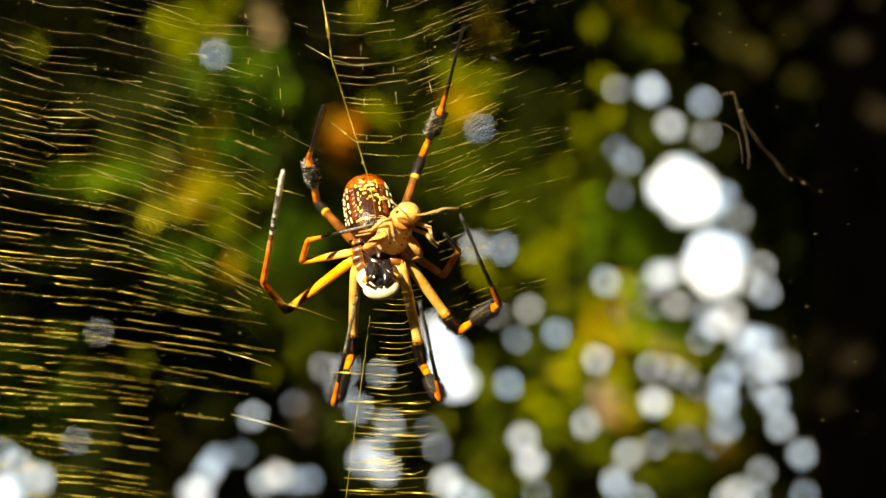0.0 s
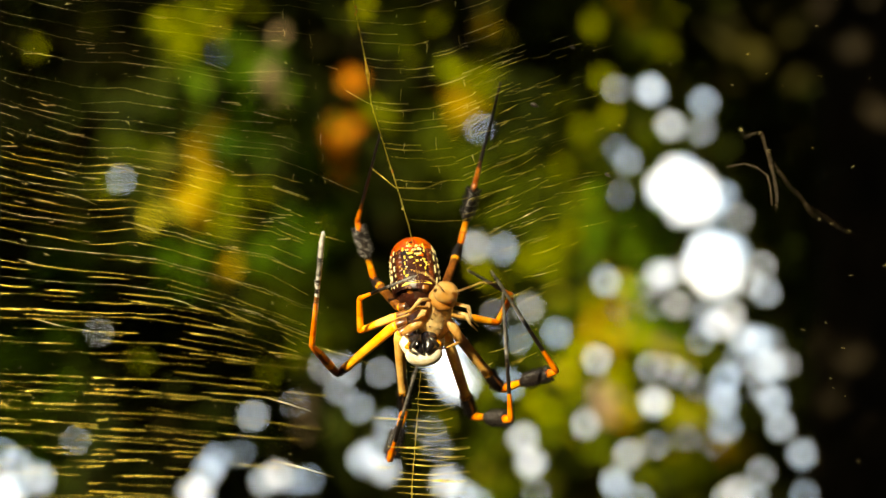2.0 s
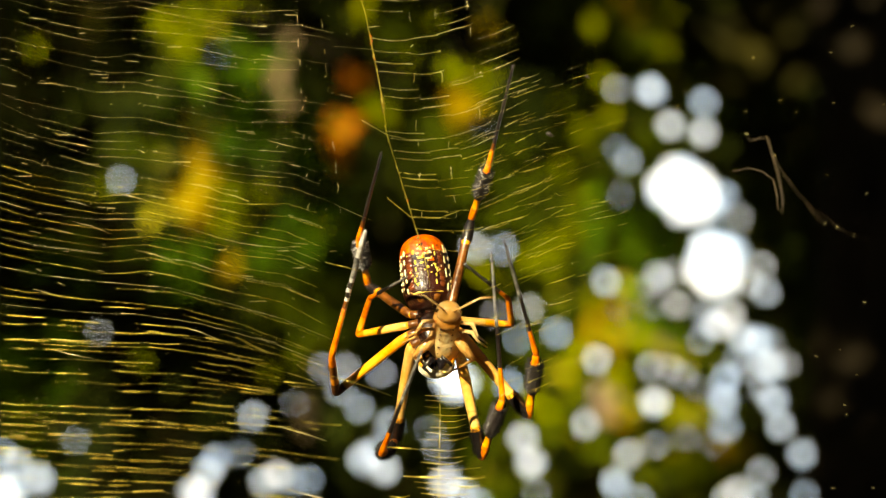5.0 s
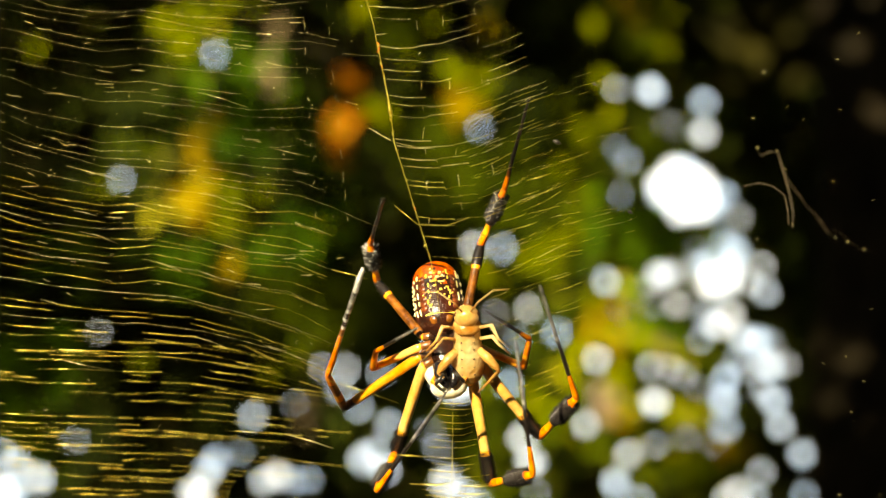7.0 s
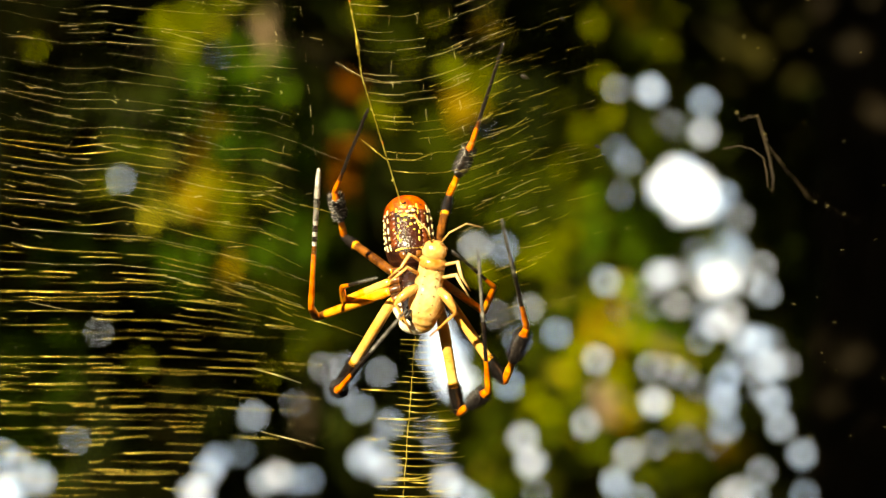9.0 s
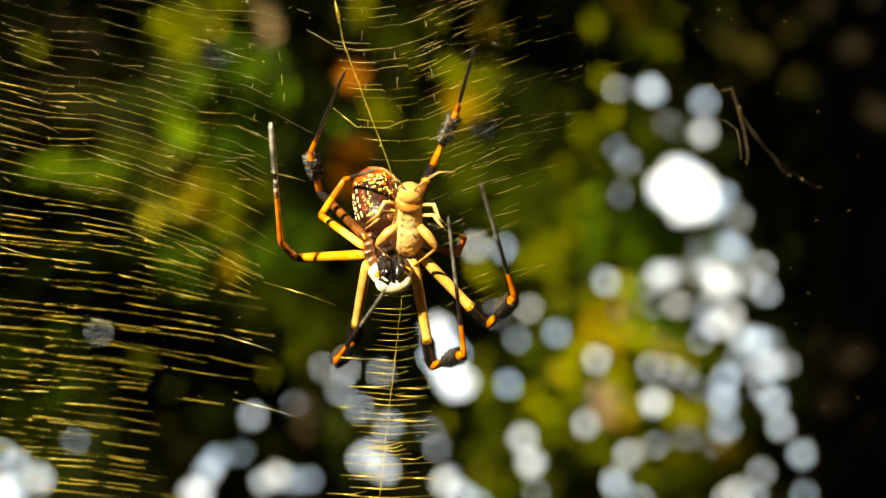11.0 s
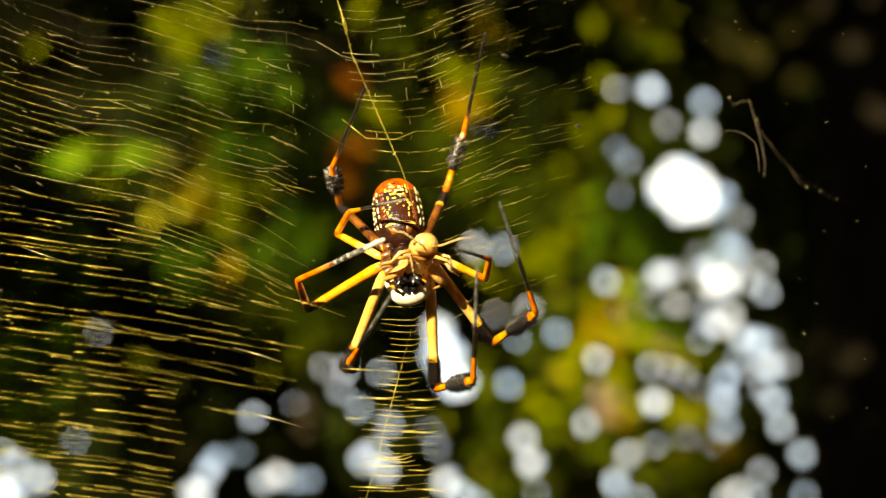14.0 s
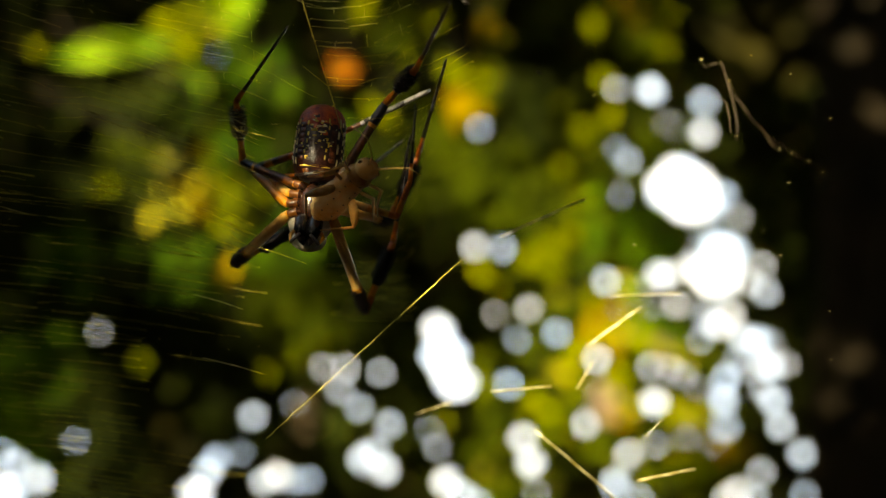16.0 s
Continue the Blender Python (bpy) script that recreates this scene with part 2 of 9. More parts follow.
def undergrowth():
    """A dense back sheet of undergrowth, its shade painted in, with ragged gaps to the sky."""
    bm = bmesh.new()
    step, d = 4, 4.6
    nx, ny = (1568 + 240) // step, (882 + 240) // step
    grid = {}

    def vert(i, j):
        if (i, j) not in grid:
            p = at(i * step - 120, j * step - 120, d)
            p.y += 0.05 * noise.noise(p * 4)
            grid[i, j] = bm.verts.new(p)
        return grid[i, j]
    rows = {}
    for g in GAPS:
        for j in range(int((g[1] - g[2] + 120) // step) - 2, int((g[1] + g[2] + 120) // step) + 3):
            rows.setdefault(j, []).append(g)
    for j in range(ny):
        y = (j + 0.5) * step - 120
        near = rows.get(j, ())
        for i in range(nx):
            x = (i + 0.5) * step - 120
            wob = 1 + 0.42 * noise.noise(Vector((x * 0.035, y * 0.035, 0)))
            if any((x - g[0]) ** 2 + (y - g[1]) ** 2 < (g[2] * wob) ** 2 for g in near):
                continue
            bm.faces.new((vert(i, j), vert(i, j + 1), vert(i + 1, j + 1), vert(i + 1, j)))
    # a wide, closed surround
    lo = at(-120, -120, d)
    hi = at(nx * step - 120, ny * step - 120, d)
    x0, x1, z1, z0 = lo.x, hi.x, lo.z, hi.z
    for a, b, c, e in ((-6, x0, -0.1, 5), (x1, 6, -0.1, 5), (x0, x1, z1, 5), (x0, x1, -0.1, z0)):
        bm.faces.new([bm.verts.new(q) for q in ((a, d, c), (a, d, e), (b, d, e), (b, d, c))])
    ob = new("undergrowth", mesh_of("undergrowth", bm, [UNDERGROWTH_SHADE]))
    tagged(ob, "sheet of dense undergrowth, shade in its near-black colour, with gaps of bright sky", "foliage", kind="stuff")


undergrowth()


def in_gap(x, y, extra):
    return any((x - g[0]) ** 2 + (y - g[1]) ** 2 < (g[2] + extra) ** 2 for g in GAPS)


def thicket(name, label, material, zones, count, seed, depths, size, loose=0.6):
    """Leaves spread over soft round zones (x, y, reach), none before a gap."""
    rng = random.Random(seed)
    bm = bmesh.new()
    weights = [z[2] ** 2 for z in zones]
    for _ in range(count):
        zx, zy, zr = rng.choices(zones, weights)[0]
        x, y = zx + rng.gauss(0, zr * 0.5), zy + rng.gauss(0, zr * 0.5)
        d = rng.uniform(*depths)
        n = rng.uniform(*size)
        if in_gap(x, y, 4 + n * FOCAL / d * 0.32):
            continue
        leaf(bm, at(x, y, d), any_turn(rng, loose=loose), n, n * rng.uniform(0.4, 0.6))
    ob = new(name, mesh_of(name, bm, [material]))
    return tagged(ob, label, "foliage", kind="stuff")


# near-black leaves: the thicket's shade is in their colour
thicket("dark_thicket", "green leaves of a dense thicket with shade put into their dark colour", LEAF_SHADED,
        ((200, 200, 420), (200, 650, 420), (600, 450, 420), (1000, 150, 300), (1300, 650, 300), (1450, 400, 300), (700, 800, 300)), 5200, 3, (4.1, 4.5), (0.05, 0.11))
# lighter leaf colours from here on stand in for sunlight on the shrub
OLIVE_ZONES = ((900, 350, 130), (1020, 400, 110), (1040, 560, 160), (960, 720, 170), (1120, 250, 130), (1190, 610, 120), (1120, 60, 60), (760, 300, 110), (1180, 800, 150), (870, 860, 120), (360, 340, 70), (500, 500, 95), (570, 590, 70), (240, 300, 50), (310, 60, 60), (700, 60, 45))
thicket("olive_thicket", "yellow-green shrub leaves in a lighter tone for sunlight", LEAF_OLIVE, OLIVE_ZONES, 2600, 5, (3.8, 4.2), (0.04, 0.09))
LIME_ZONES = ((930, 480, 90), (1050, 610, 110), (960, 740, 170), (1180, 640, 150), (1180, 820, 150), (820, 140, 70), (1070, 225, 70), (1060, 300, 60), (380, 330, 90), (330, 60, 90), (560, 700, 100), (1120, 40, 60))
thicket("lime_thicket", "scattered yellow-green leaves with sunlight put into their colour", LEAF_LIME, LIME_ZONES, 150, 15, (3.5, 3.8), (0.06, 0.085), 0.4)
# small leaves coloured very bright, as painted glints of sun
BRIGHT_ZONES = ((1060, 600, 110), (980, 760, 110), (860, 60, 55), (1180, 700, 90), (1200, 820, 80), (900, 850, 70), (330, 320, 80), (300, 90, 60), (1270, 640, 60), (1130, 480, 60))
thicket("glinting_thicket", "small yellow-green leaves painted bright as glints of sun", LEAF_GLINT, BRIGHT_ZONES, 62, 35, (3.45, 3.6), (0.045, 0.06), 0.35)

# spots of lime leaves that stand in for leaf highlights
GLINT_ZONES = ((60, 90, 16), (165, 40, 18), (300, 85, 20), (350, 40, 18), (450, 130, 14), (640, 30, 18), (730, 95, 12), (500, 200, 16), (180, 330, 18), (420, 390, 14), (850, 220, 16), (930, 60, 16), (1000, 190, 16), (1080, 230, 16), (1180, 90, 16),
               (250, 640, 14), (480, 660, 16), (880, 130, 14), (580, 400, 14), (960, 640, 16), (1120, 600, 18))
thicket("speckled_thicket", "small lime leaves standing for olive glints deep in the shrub", LEAF_LIME, GLINT_ZONES, 95, 71, (3.9, 4.1), (0.035, 0.05), 0.4)
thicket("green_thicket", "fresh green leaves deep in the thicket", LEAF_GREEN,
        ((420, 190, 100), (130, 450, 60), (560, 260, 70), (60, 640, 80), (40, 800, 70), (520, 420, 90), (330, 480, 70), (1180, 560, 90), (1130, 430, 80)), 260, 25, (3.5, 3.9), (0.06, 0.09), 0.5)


def spray(name, label, material, x, y, d, reach, tall, count, seed, size=(0.05, 0.08)):
    """A small cluster of leaves on a twig, a thing of its own."""
    rng = random.Random(seed)
    root = new(name)
    root.location = at(x, y, d)
    tagged(root, label, "leaves", group="sprays of coloured leaves")
    for k in range(count):
        bm = bmesh.new()
        off = Vector((rng.gauss(0, reach * 0.45), rng.uniform(-0.04, 0.04), rng.gauss(0, tall * 0.45)))
        n = rng.uniform(*size)
        leaf(bm, off, any_turn(rng, loose=0.5), n, n * 0.6)
        part("leaf", bm, material, root, smooth=False)
    bm = bmesh.new()
    tube(bm, [(0, 0.02, -tall), (0.005, 0.03, 0), (0, 0.05, tall + 0.05), (0, 0.5, tall + 0.25)], [0.003, 0.003, 0.004, 0.005], 6)
    part("twig", bm, BARK, root)
    return root


RUST = "rust-orange dying leaves on a thin twig"
GOLD = "golden yellow leaves on a thin twig"
PALE = "pale dry beige leaves hanging on a twig"
LUSH = "bright green young leaves on a thin twig"
SPRAYS = ((RUST, LEAF_RUST, 602, 245, 0.035, 0.08, 24), (RUST, LEAF_RUST, 630, 150, 0.03, 0.035, 4), (GOLD, LEAF_GOLD, 405, 480, 0.05, 0.08, 4),
          (GOLD, LEAF_GOLD, 374, 250, 0.04, 0.12, 22), (GOLD, LEAF_GOLD, 345, 345, 0.05, 0.08, 18), (GOLD, LEAF_GOLD, 815, 195, 0.05, 0.06, 12),
          (GOLD, LEAF_GOLD, 850, 60, 0.03, 0.04, 4), (LUSH, LEAF_LIME, 665, 200, 0.04, 0.05, 4), (LUSH, LEAF_LIME, 770, 35, 0.02, 0.03, 2),
          (LUSH, LEAF_LIME, 635, 20, 0.04, 0.04, 3), (GOLD, LEAF_GOLD, 1060, 590, 0.08, 0.07, 7), (GOLD, LEAF_GOLD, 1120, 30, 0.04, 0.06, 4),
          (PALE, LEAF_TAN, 482, 110, 0.03, 0.12, 6), (PALE, LEAF_TAN, 1075, 690, 0.03, 0.09, 9), (PALE, LEAF_TAN, 545, 740, 0.04, 0.12, 10),
          (GOLD, LEAF_GOLD, 1290, 800, 0.04, 0.03, 6), (LUSH, LEAF_FRESH, 26, 762, 0.07, 0.07, 26),
          (LUSH, LEAF_GREEN, 450, 220, 0.10, 0.12, 10), (LUSH, LEAF_GREEN, 30, 640, 0.05, 0.08, 5),
          (PALE, LEAF_TAN, 1132, 592, 0.02, 0.02, 2), (PALE, LEAF_TAN, 1168, 622, 0.02, 0.03, 2), (GOLD, LEAF_GOLD, 1102, 745, 0.03, 0.03, 2), (PALE, LEAF_TAN, 1230, 735, 0.02, 0.02, 2))
sprays = []
for k, (label, material, x, y, reach, tall, count) in enumerate(SPRAYS):
    sprays.append(spray("leaf_spray", label, material, x, y, 3.6 + 0.02 * (k % 5), reach, tall, count, 40 + k))

# a twig that the wind carries across the wide gap in the bright column
drifting_twig = tagged(new("drifting_twig"), "olive green leaves on a twig drifting before the sky", "leaves")
drifting_twig.location = at(1228, 436, 4.4)
rng = random.Random(88)
for x, z in ((-0.055, 0.05), (-0.03, 0.01), (0.0, 0.05), (0.02, 0.015), (-0.06, -0.02), (0.035, 0.06), (-0.015, -0.04), (0.05, -0.01), (-0.03, 0.08), (0.085, 0.0), (0.02, -0.035), (0.10, -0.07), (0.03, -0.10), (0.06, 0.035), (-0.08, 0.02), (0.075, -0.045), (0.125, -0.03), (-0.02, -0.085)):
    bm = bmesh.new()
    leaf(bm, Vector((x, rng.uniform(-0.03, 0.03), z)), any_turn(rng, loose=0.4), 0.075, 0.045)
    part("leaf", bm, LEAF_OLIVE, drifting_twig, smooth=False)
bm = bmesh.new()
tube(bm, [(0.02, 0.02, -0.10), (-0.02, 0.03, 0.0), (-0.06, 0.03, 0.10), (-0.25, 0.04, 0.35), (-0.5, 0.05, 0.9)], [0.001, 0.0015, 0.002, 0.004, 0.006], 6)
part("twig", bm, BARK, drifting_twig)

# a lone leaf on a long stem that blows from one small opening to the next
lone_leaf = tagged(new("lone_leaf"), "single olive leaf on a long thin stem", "leaf", group="single leaves in the wind")
lone_leaf.location = at(1243, 238, 4.4)
bm = bmesh.new()
leaf(bm, Vector((0, 0, 0)), Euler((0.1, 0.5, 0.1)).to_matrix(), 0.056, 0.036)
part("blade", bm, LEAF_OLIVE, lone_leaf, smooth=False)
bm = bmesh.new()
tube(bm, [(0, 0.004, -0.02), (0.004, 0.006, 0.03), (0.03, 0.02, 0.12), (0.12, 0.04, 0.5)], [0.0006, 0.0008, 0.001, 0.002], 6)
part("stem", bm, BARK, lone_leaf)
loose_leaves = [copy_thing(lone_leaf, pose(*at(x, y, 4.4))) for x, y in ((378, 95), (217, 316), (845, 225))]

# two broad green leaves that swing in the wind
swaying_spray = tagged(new("swaying_leaves"), "broad bright green leaves swaying on a twig", "leaves")
LEAF_D = 3.7
for dx, dy, n, w, lean in ((0, 0, 0.42, 0.09, 86), (215, -100, 0.24, 0.14, 20)):
    bm = bmesh.new()
    leaf(bm, at(190 + dx, 300 + dy, LEAF_D), Euler((0.3, radians(lean), 0)).to_matrix(), n, w)
    part("leaf", bm, LEAF_FRESH, swaying_spray, smooth=False)
bm = bmesh.new()
tube(bm, [at(190, 300, LEAF_D + 0.02), at(330, 270, LEAF_D + 0.02), at(420, 150, LEAF_D + 0.03), at(460, -200, LEAF_D + 0.05)], [0.002, 0.003, 0.004, 0.006], 6)
part("twig", bm, BARK, swaying_spray)


def tree_trunk(x, y0, r):
    """A leaning rough trunk, thicker at the foot."""
    root = tagged(new("tree"), "dark brown tree trunk with rough bark in shade", "tree")
    root.location = (x, y0, 0)
    bm = bmesh.new()
    pts = [(0.02 * math.sin(i), 0.02 * math.cos(i * 1.7), i * 0.2) for i in range(22)]
    tube(bm, pts, [r * (1.35 - 0.35 * min(1, i / 4)) for i in range(22)], 40)
    for v in bm.verts:
        q = Vector((v.co.x * 14, v.co.y * 14, v.co.z * 3))
        v.co += Vector((v.co.x, v.co.y, 0)).normalized() * 0.03 * noise.noise(q)
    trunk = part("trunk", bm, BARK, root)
    rng = random.Random(12)
    plates = []
    for _ in range(4):                       # rough bark plates on the side towards the clearing
        bm = bmesh.new()
        n = 7
        low = [bm.verts.new((0.05 * math.cos(a) * w, 0.0, 0.11 * math.sin(a) * w)) for a, w in ((2 * math.pi * k / n, rng.uniform(0.7, 1.1)) for k in range(n))]
        top = [bm.verts.new((v.co.x * 0.75, -0.022 * rng.uniform(0.7, 1.2), v.co.z * 0.82)) for v in low]
        for k in range(n):
            bm.faces.new((low[k], low[(k + 1) % n], top[(k + 1) % n], top[k]))
        bm.faces.new(top)
        bmesh.ops.recalc_face_normals(bm, faces=bm.faces)
        plates.append(mesh_of("bark_plate", bm, [BARK]))
    for k in range(110):
        a = -math.pi / 2 + rng.uniform(-1.5, 1.1)
        z = rng.uniform(0.5, 2.8)
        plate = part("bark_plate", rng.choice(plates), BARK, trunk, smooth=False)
        plate.matrix_basis = Matrix.Translation((math.cos(a) * r * 1.0, math.sin(a) * r * 1.0, z)) @ Euler((rng.uniform(-0.08, 0.08), rng.uniform(-0.15, 0.15), a + math.pi / 2)).to_matrix().to_4x4()


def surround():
    """Unseen dark walls at the sides and behind the camera, added to cut skylight."""
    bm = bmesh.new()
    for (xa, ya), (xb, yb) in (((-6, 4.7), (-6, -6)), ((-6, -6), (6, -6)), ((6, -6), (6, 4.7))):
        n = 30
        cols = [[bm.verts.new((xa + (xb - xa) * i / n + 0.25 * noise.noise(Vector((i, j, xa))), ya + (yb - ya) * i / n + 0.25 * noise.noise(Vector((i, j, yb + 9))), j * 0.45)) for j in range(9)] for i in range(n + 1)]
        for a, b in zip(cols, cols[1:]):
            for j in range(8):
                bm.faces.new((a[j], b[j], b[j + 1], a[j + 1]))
    ob = new("unseen_light_screen", mesh_of("unseen_light_screen", bm, [UNDERGROWTH_SHADE]))
    tagged(ob, "unseen dark walls added round the clearing to cut stray light", "foliage", kind="stuff")


surround()
tree_trunk(at(1640, 441, 3.1).x, 3.1, 0.27)


# places where the added overhead leaves are left open to the sun
SUNNY = [(x, y, r * 0.6) for x, y, r in BRIGHT_ZONES] + [(x, y, 46) for x, y, _ in GLINT_ZONES] + [(x, y, r * (0.8 if y > 150 else 0.6)) for x, y, r in OLIVE_ZONES] + [(x, y, r * (0.75 if y > 150 else 0.6)) for x, y, r in LIME_ZONES] + [(x, y, 58) for _, _, x, y, *_ in SPRAYS] + [(30, 765, 90), (520, 420, 60), (330, 480, 50), (190, 285, 95), (190, 200, 80), (170, 95, 110), (300, 95, 80), (400, 190, 70), (410, 45, 85)]


def shade_canopy():
    """Unseen leaves added overhead to keep the sun off the wood behind, with openings where it should fall."""
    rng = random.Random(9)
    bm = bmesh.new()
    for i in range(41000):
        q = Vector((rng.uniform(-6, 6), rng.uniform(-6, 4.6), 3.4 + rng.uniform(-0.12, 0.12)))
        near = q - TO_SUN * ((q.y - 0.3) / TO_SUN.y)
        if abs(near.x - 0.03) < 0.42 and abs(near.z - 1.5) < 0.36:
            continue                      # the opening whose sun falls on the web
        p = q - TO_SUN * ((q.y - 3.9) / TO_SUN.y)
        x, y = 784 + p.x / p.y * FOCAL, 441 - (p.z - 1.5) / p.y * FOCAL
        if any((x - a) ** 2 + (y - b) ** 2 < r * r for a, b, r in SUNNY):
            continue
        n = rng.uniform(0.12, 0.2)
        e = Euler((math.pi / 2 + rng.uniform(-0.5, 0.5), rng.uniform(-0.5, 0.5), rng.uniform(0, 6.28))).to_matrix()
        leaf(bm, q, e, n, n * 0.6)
    ob = new("shade_canopy", mesh_of("shade_canopy", bm, [LEAF_SHADED]))
    tagged(ob, "unseen leaf screen added overhead to shade the wood, with sunny openings", "foliage", kind="stuff")


shade_canopy()

# an unseen leafy branch added over the camera; its shade falls on the spider when it dips
shade_branch = tagged(new("unseen_shade_branch"), "unseen leafy green branch added overhead to shade the web", "branch")
bm = bmesh.new()
rng = random.Random(21)
for i in range(34):
    for j in range(33):
        off = Vector((-0.26 + 0.0085 * i + rng.uniform(-0.004, 0.004), rng.uniform(-0.03, 0.03), -0.05 + 0.0085 * j + rng.uniform(-0.004, 0.004)))
        x, y = 850 + off.x * FOCAL / 0.3, 780 - off.z * FOCAL / 0.3
        if x > 510 and 370 * (x - 420) + 410 * (y - 790) > -9000:
            continue                      # the foliage ends in a slanting edge
        n = rng.uniform(0.016, 0.020) * (1.25 if x < 490 else 1.0)
        for _ in range(3 if x < 490 else rng.choice((1, 1, 2))):
            leaf(bm, off, Euler((rng.uniform(-0.4, 0.4), rng.uniform(-3, 3), rng.uniform(-0.4, 0.4))).to_matrix(), n, n * 0.72)
            off = off + Vector((rng.uniform(-0.006, 0.006), 0.01, rng.uniform(-0.006, 0.006)))
part("foliage", bm, LEAF_YOUNG, shade_branch, smooth=False)
bm = bmesh.new()
tube(bm, [(-0.26, 0.03, 0.10), (-0.1, 0.03, 0.13), (0.0, 0.04, 0.21), (0.4, -0.1, 0.6), (1.2, -0.6, 1.3)], [0.002, 0.003, 0.005, 0.012, 0.02], 8)
part("stem", bm, BARK, shade_branch)


# an unseen sparse spray added overhead that dapples the spider for a while
sparse_spray = tagged(new("unseen_shade_spray"), "unseen sparse leafy spray added overhead to dapple the web with shade", "branch", group="sprays overhead")
bm = bmesh.new()
rng = random.Random(33)
for i in range(7):
    for j in range(12):
        n = rng.uniform(0.009, 0.012)
        if ((i - 3) / 3.6) ** 2 + ((j - 5) / 6.0) ** 2 < 1 and rng.random() < 0.46:
            leaf(bm, Vector(((i - 3) * 0.0085 + rng.uniform(-0.003, 0.003), rng.uniform(-0.02, 0.02), (j - 6) * 0.0085 + rng.uniform(-0.003, 0.003))), Euler((rng.uniform(-0.4, 0.4), rng.uniform(-3, 3), rng.uniform(-0.4, 0.4))).to_matrix(), n, n * 0.7)
part("foliage", bm, LEAF_YOUNG, sparse_spray, smooth=False)
bm = bmesh.new()
tube(bm, [(0.0, 0.0, -0.05), (0.004, 0.0, 0.02), (0.0, 0.01, 0.07), (-0.2, -0.1, 0.5), (-0.5, -0.3, 1.2)], [0.0006, 0.001, 0.0015, 0.005, 0.01], 6)
part("stem", bm, BARK, sparse_spray)
# unseen copies, added to shade the upper web
high_sprays = [copy_thing(sparse_spray, pose(0, -3, 4)) for _ in range(6)]


# ---- the web ----
U = 0.283 / FOCAL            # one view unit at the web
web = tagged(new("orb_web"), "large golden silk orb web glinting in sunlight", "spider web")
WEB_D = 0.283
GOLD_SIDES = 5


web_wing = tagged(new("web_wing"), "outer sheet of fine golden web threads glinting in sun", "spider web")
web_hem = tagged(new("web_hem"), "lower rungs of golden silk below the spider", "spider web")
signal_line = tagged(new("signal_line"), "stout golden silk line studded with clots of debris", "silk thread")
web_fan = tagged(new("web_fan"), "fan of fine golden web threads catching the sun", "spider web")
WING = at(560, 450, WEB_D)   # each sheet swings about its inner edge
PIVOTS = {web_wing: WING, web_hem: at(800, 650, WEB_D), web_fan: at(800, 450, WEB_D), signal_line: at(683, 160, WEB_D)}


def thread(points, radii, material=SILK, name="thread", beads=0, rng=None, owner=None):
    """One silk thread through view places (x, y, depth shift)."""
    bm = bmesh.new()
    pts = [at(p[0], p[1], WEB_D + (p[2] if len(p) > 2 else 0)) for p in points]
    tube(bm, pts, radii, GOLD_SIDES)
    for _ in range(beads):
        i = rng.randrange(len(pts) - 1)
        c = pts[i].lerp(pts[i + 1], rng.random())
        bmesh.ops.create_icosphere(bm, subdivisions=1, radius=U * rng.uniform(0.45, 1.1), matrix=Matrix.Translation(c))
    if owner in PIVOTS:
        bmesh.ops.translate(bm, verts=bm.verts, vec=-PIVOTS[owner])
    return part(name, bm, material, owner or web)


def spans(nodes, rng, thick, thin, material, depth, keep, beads=0, tie=0.45):
    """A thread from radial to radial: taut thick stretches stand in for glints, some missing, fine between."""
    run, rad = [], []

    def flush():
        if len(run) > 1:
            thread(run, rad, material, "spiral_thread", rng.randint(0, beads), rng, web_wing)
        run.clear()
        rad.clear()
    for (xa, ya), (xb, yb) in zip(nodes, nodes[1:]):
        if rng.random() > keep:
            flush()
            continue
        r = U * rng.uniform(*thick)
        a, b = rng.uniform(0.0, 0.22), rng.uniform(0.80, 1.0)
        bow = rng.uniform(-1.5, 2.5)
        for s, q in ((0, max(thin * U, r * tie)), (a + 0.01, max(thin * U, r * tie)), (a + 0.05, r), ((a + b) / 2, r * rng.uniform(0.6, 1.0)), (b - 0.05, r * 0.8), (b, max(thin * U, r * tie))):
            run.append((xa + (xb - xa) * s, ya + (yb - ya) * s + bow * 4 * s * (1 - s), depth))
            rad.append(q)
    flush()


def between(table, q):
    """The value at q in rows of (place, value), straight from row to row."""
    for (a, va), (b, vb) in zip(table, table[1:]):
        if q <= b:
            return va + (vb - va) * (q - a) / (b - a)
    return table[-1][1]


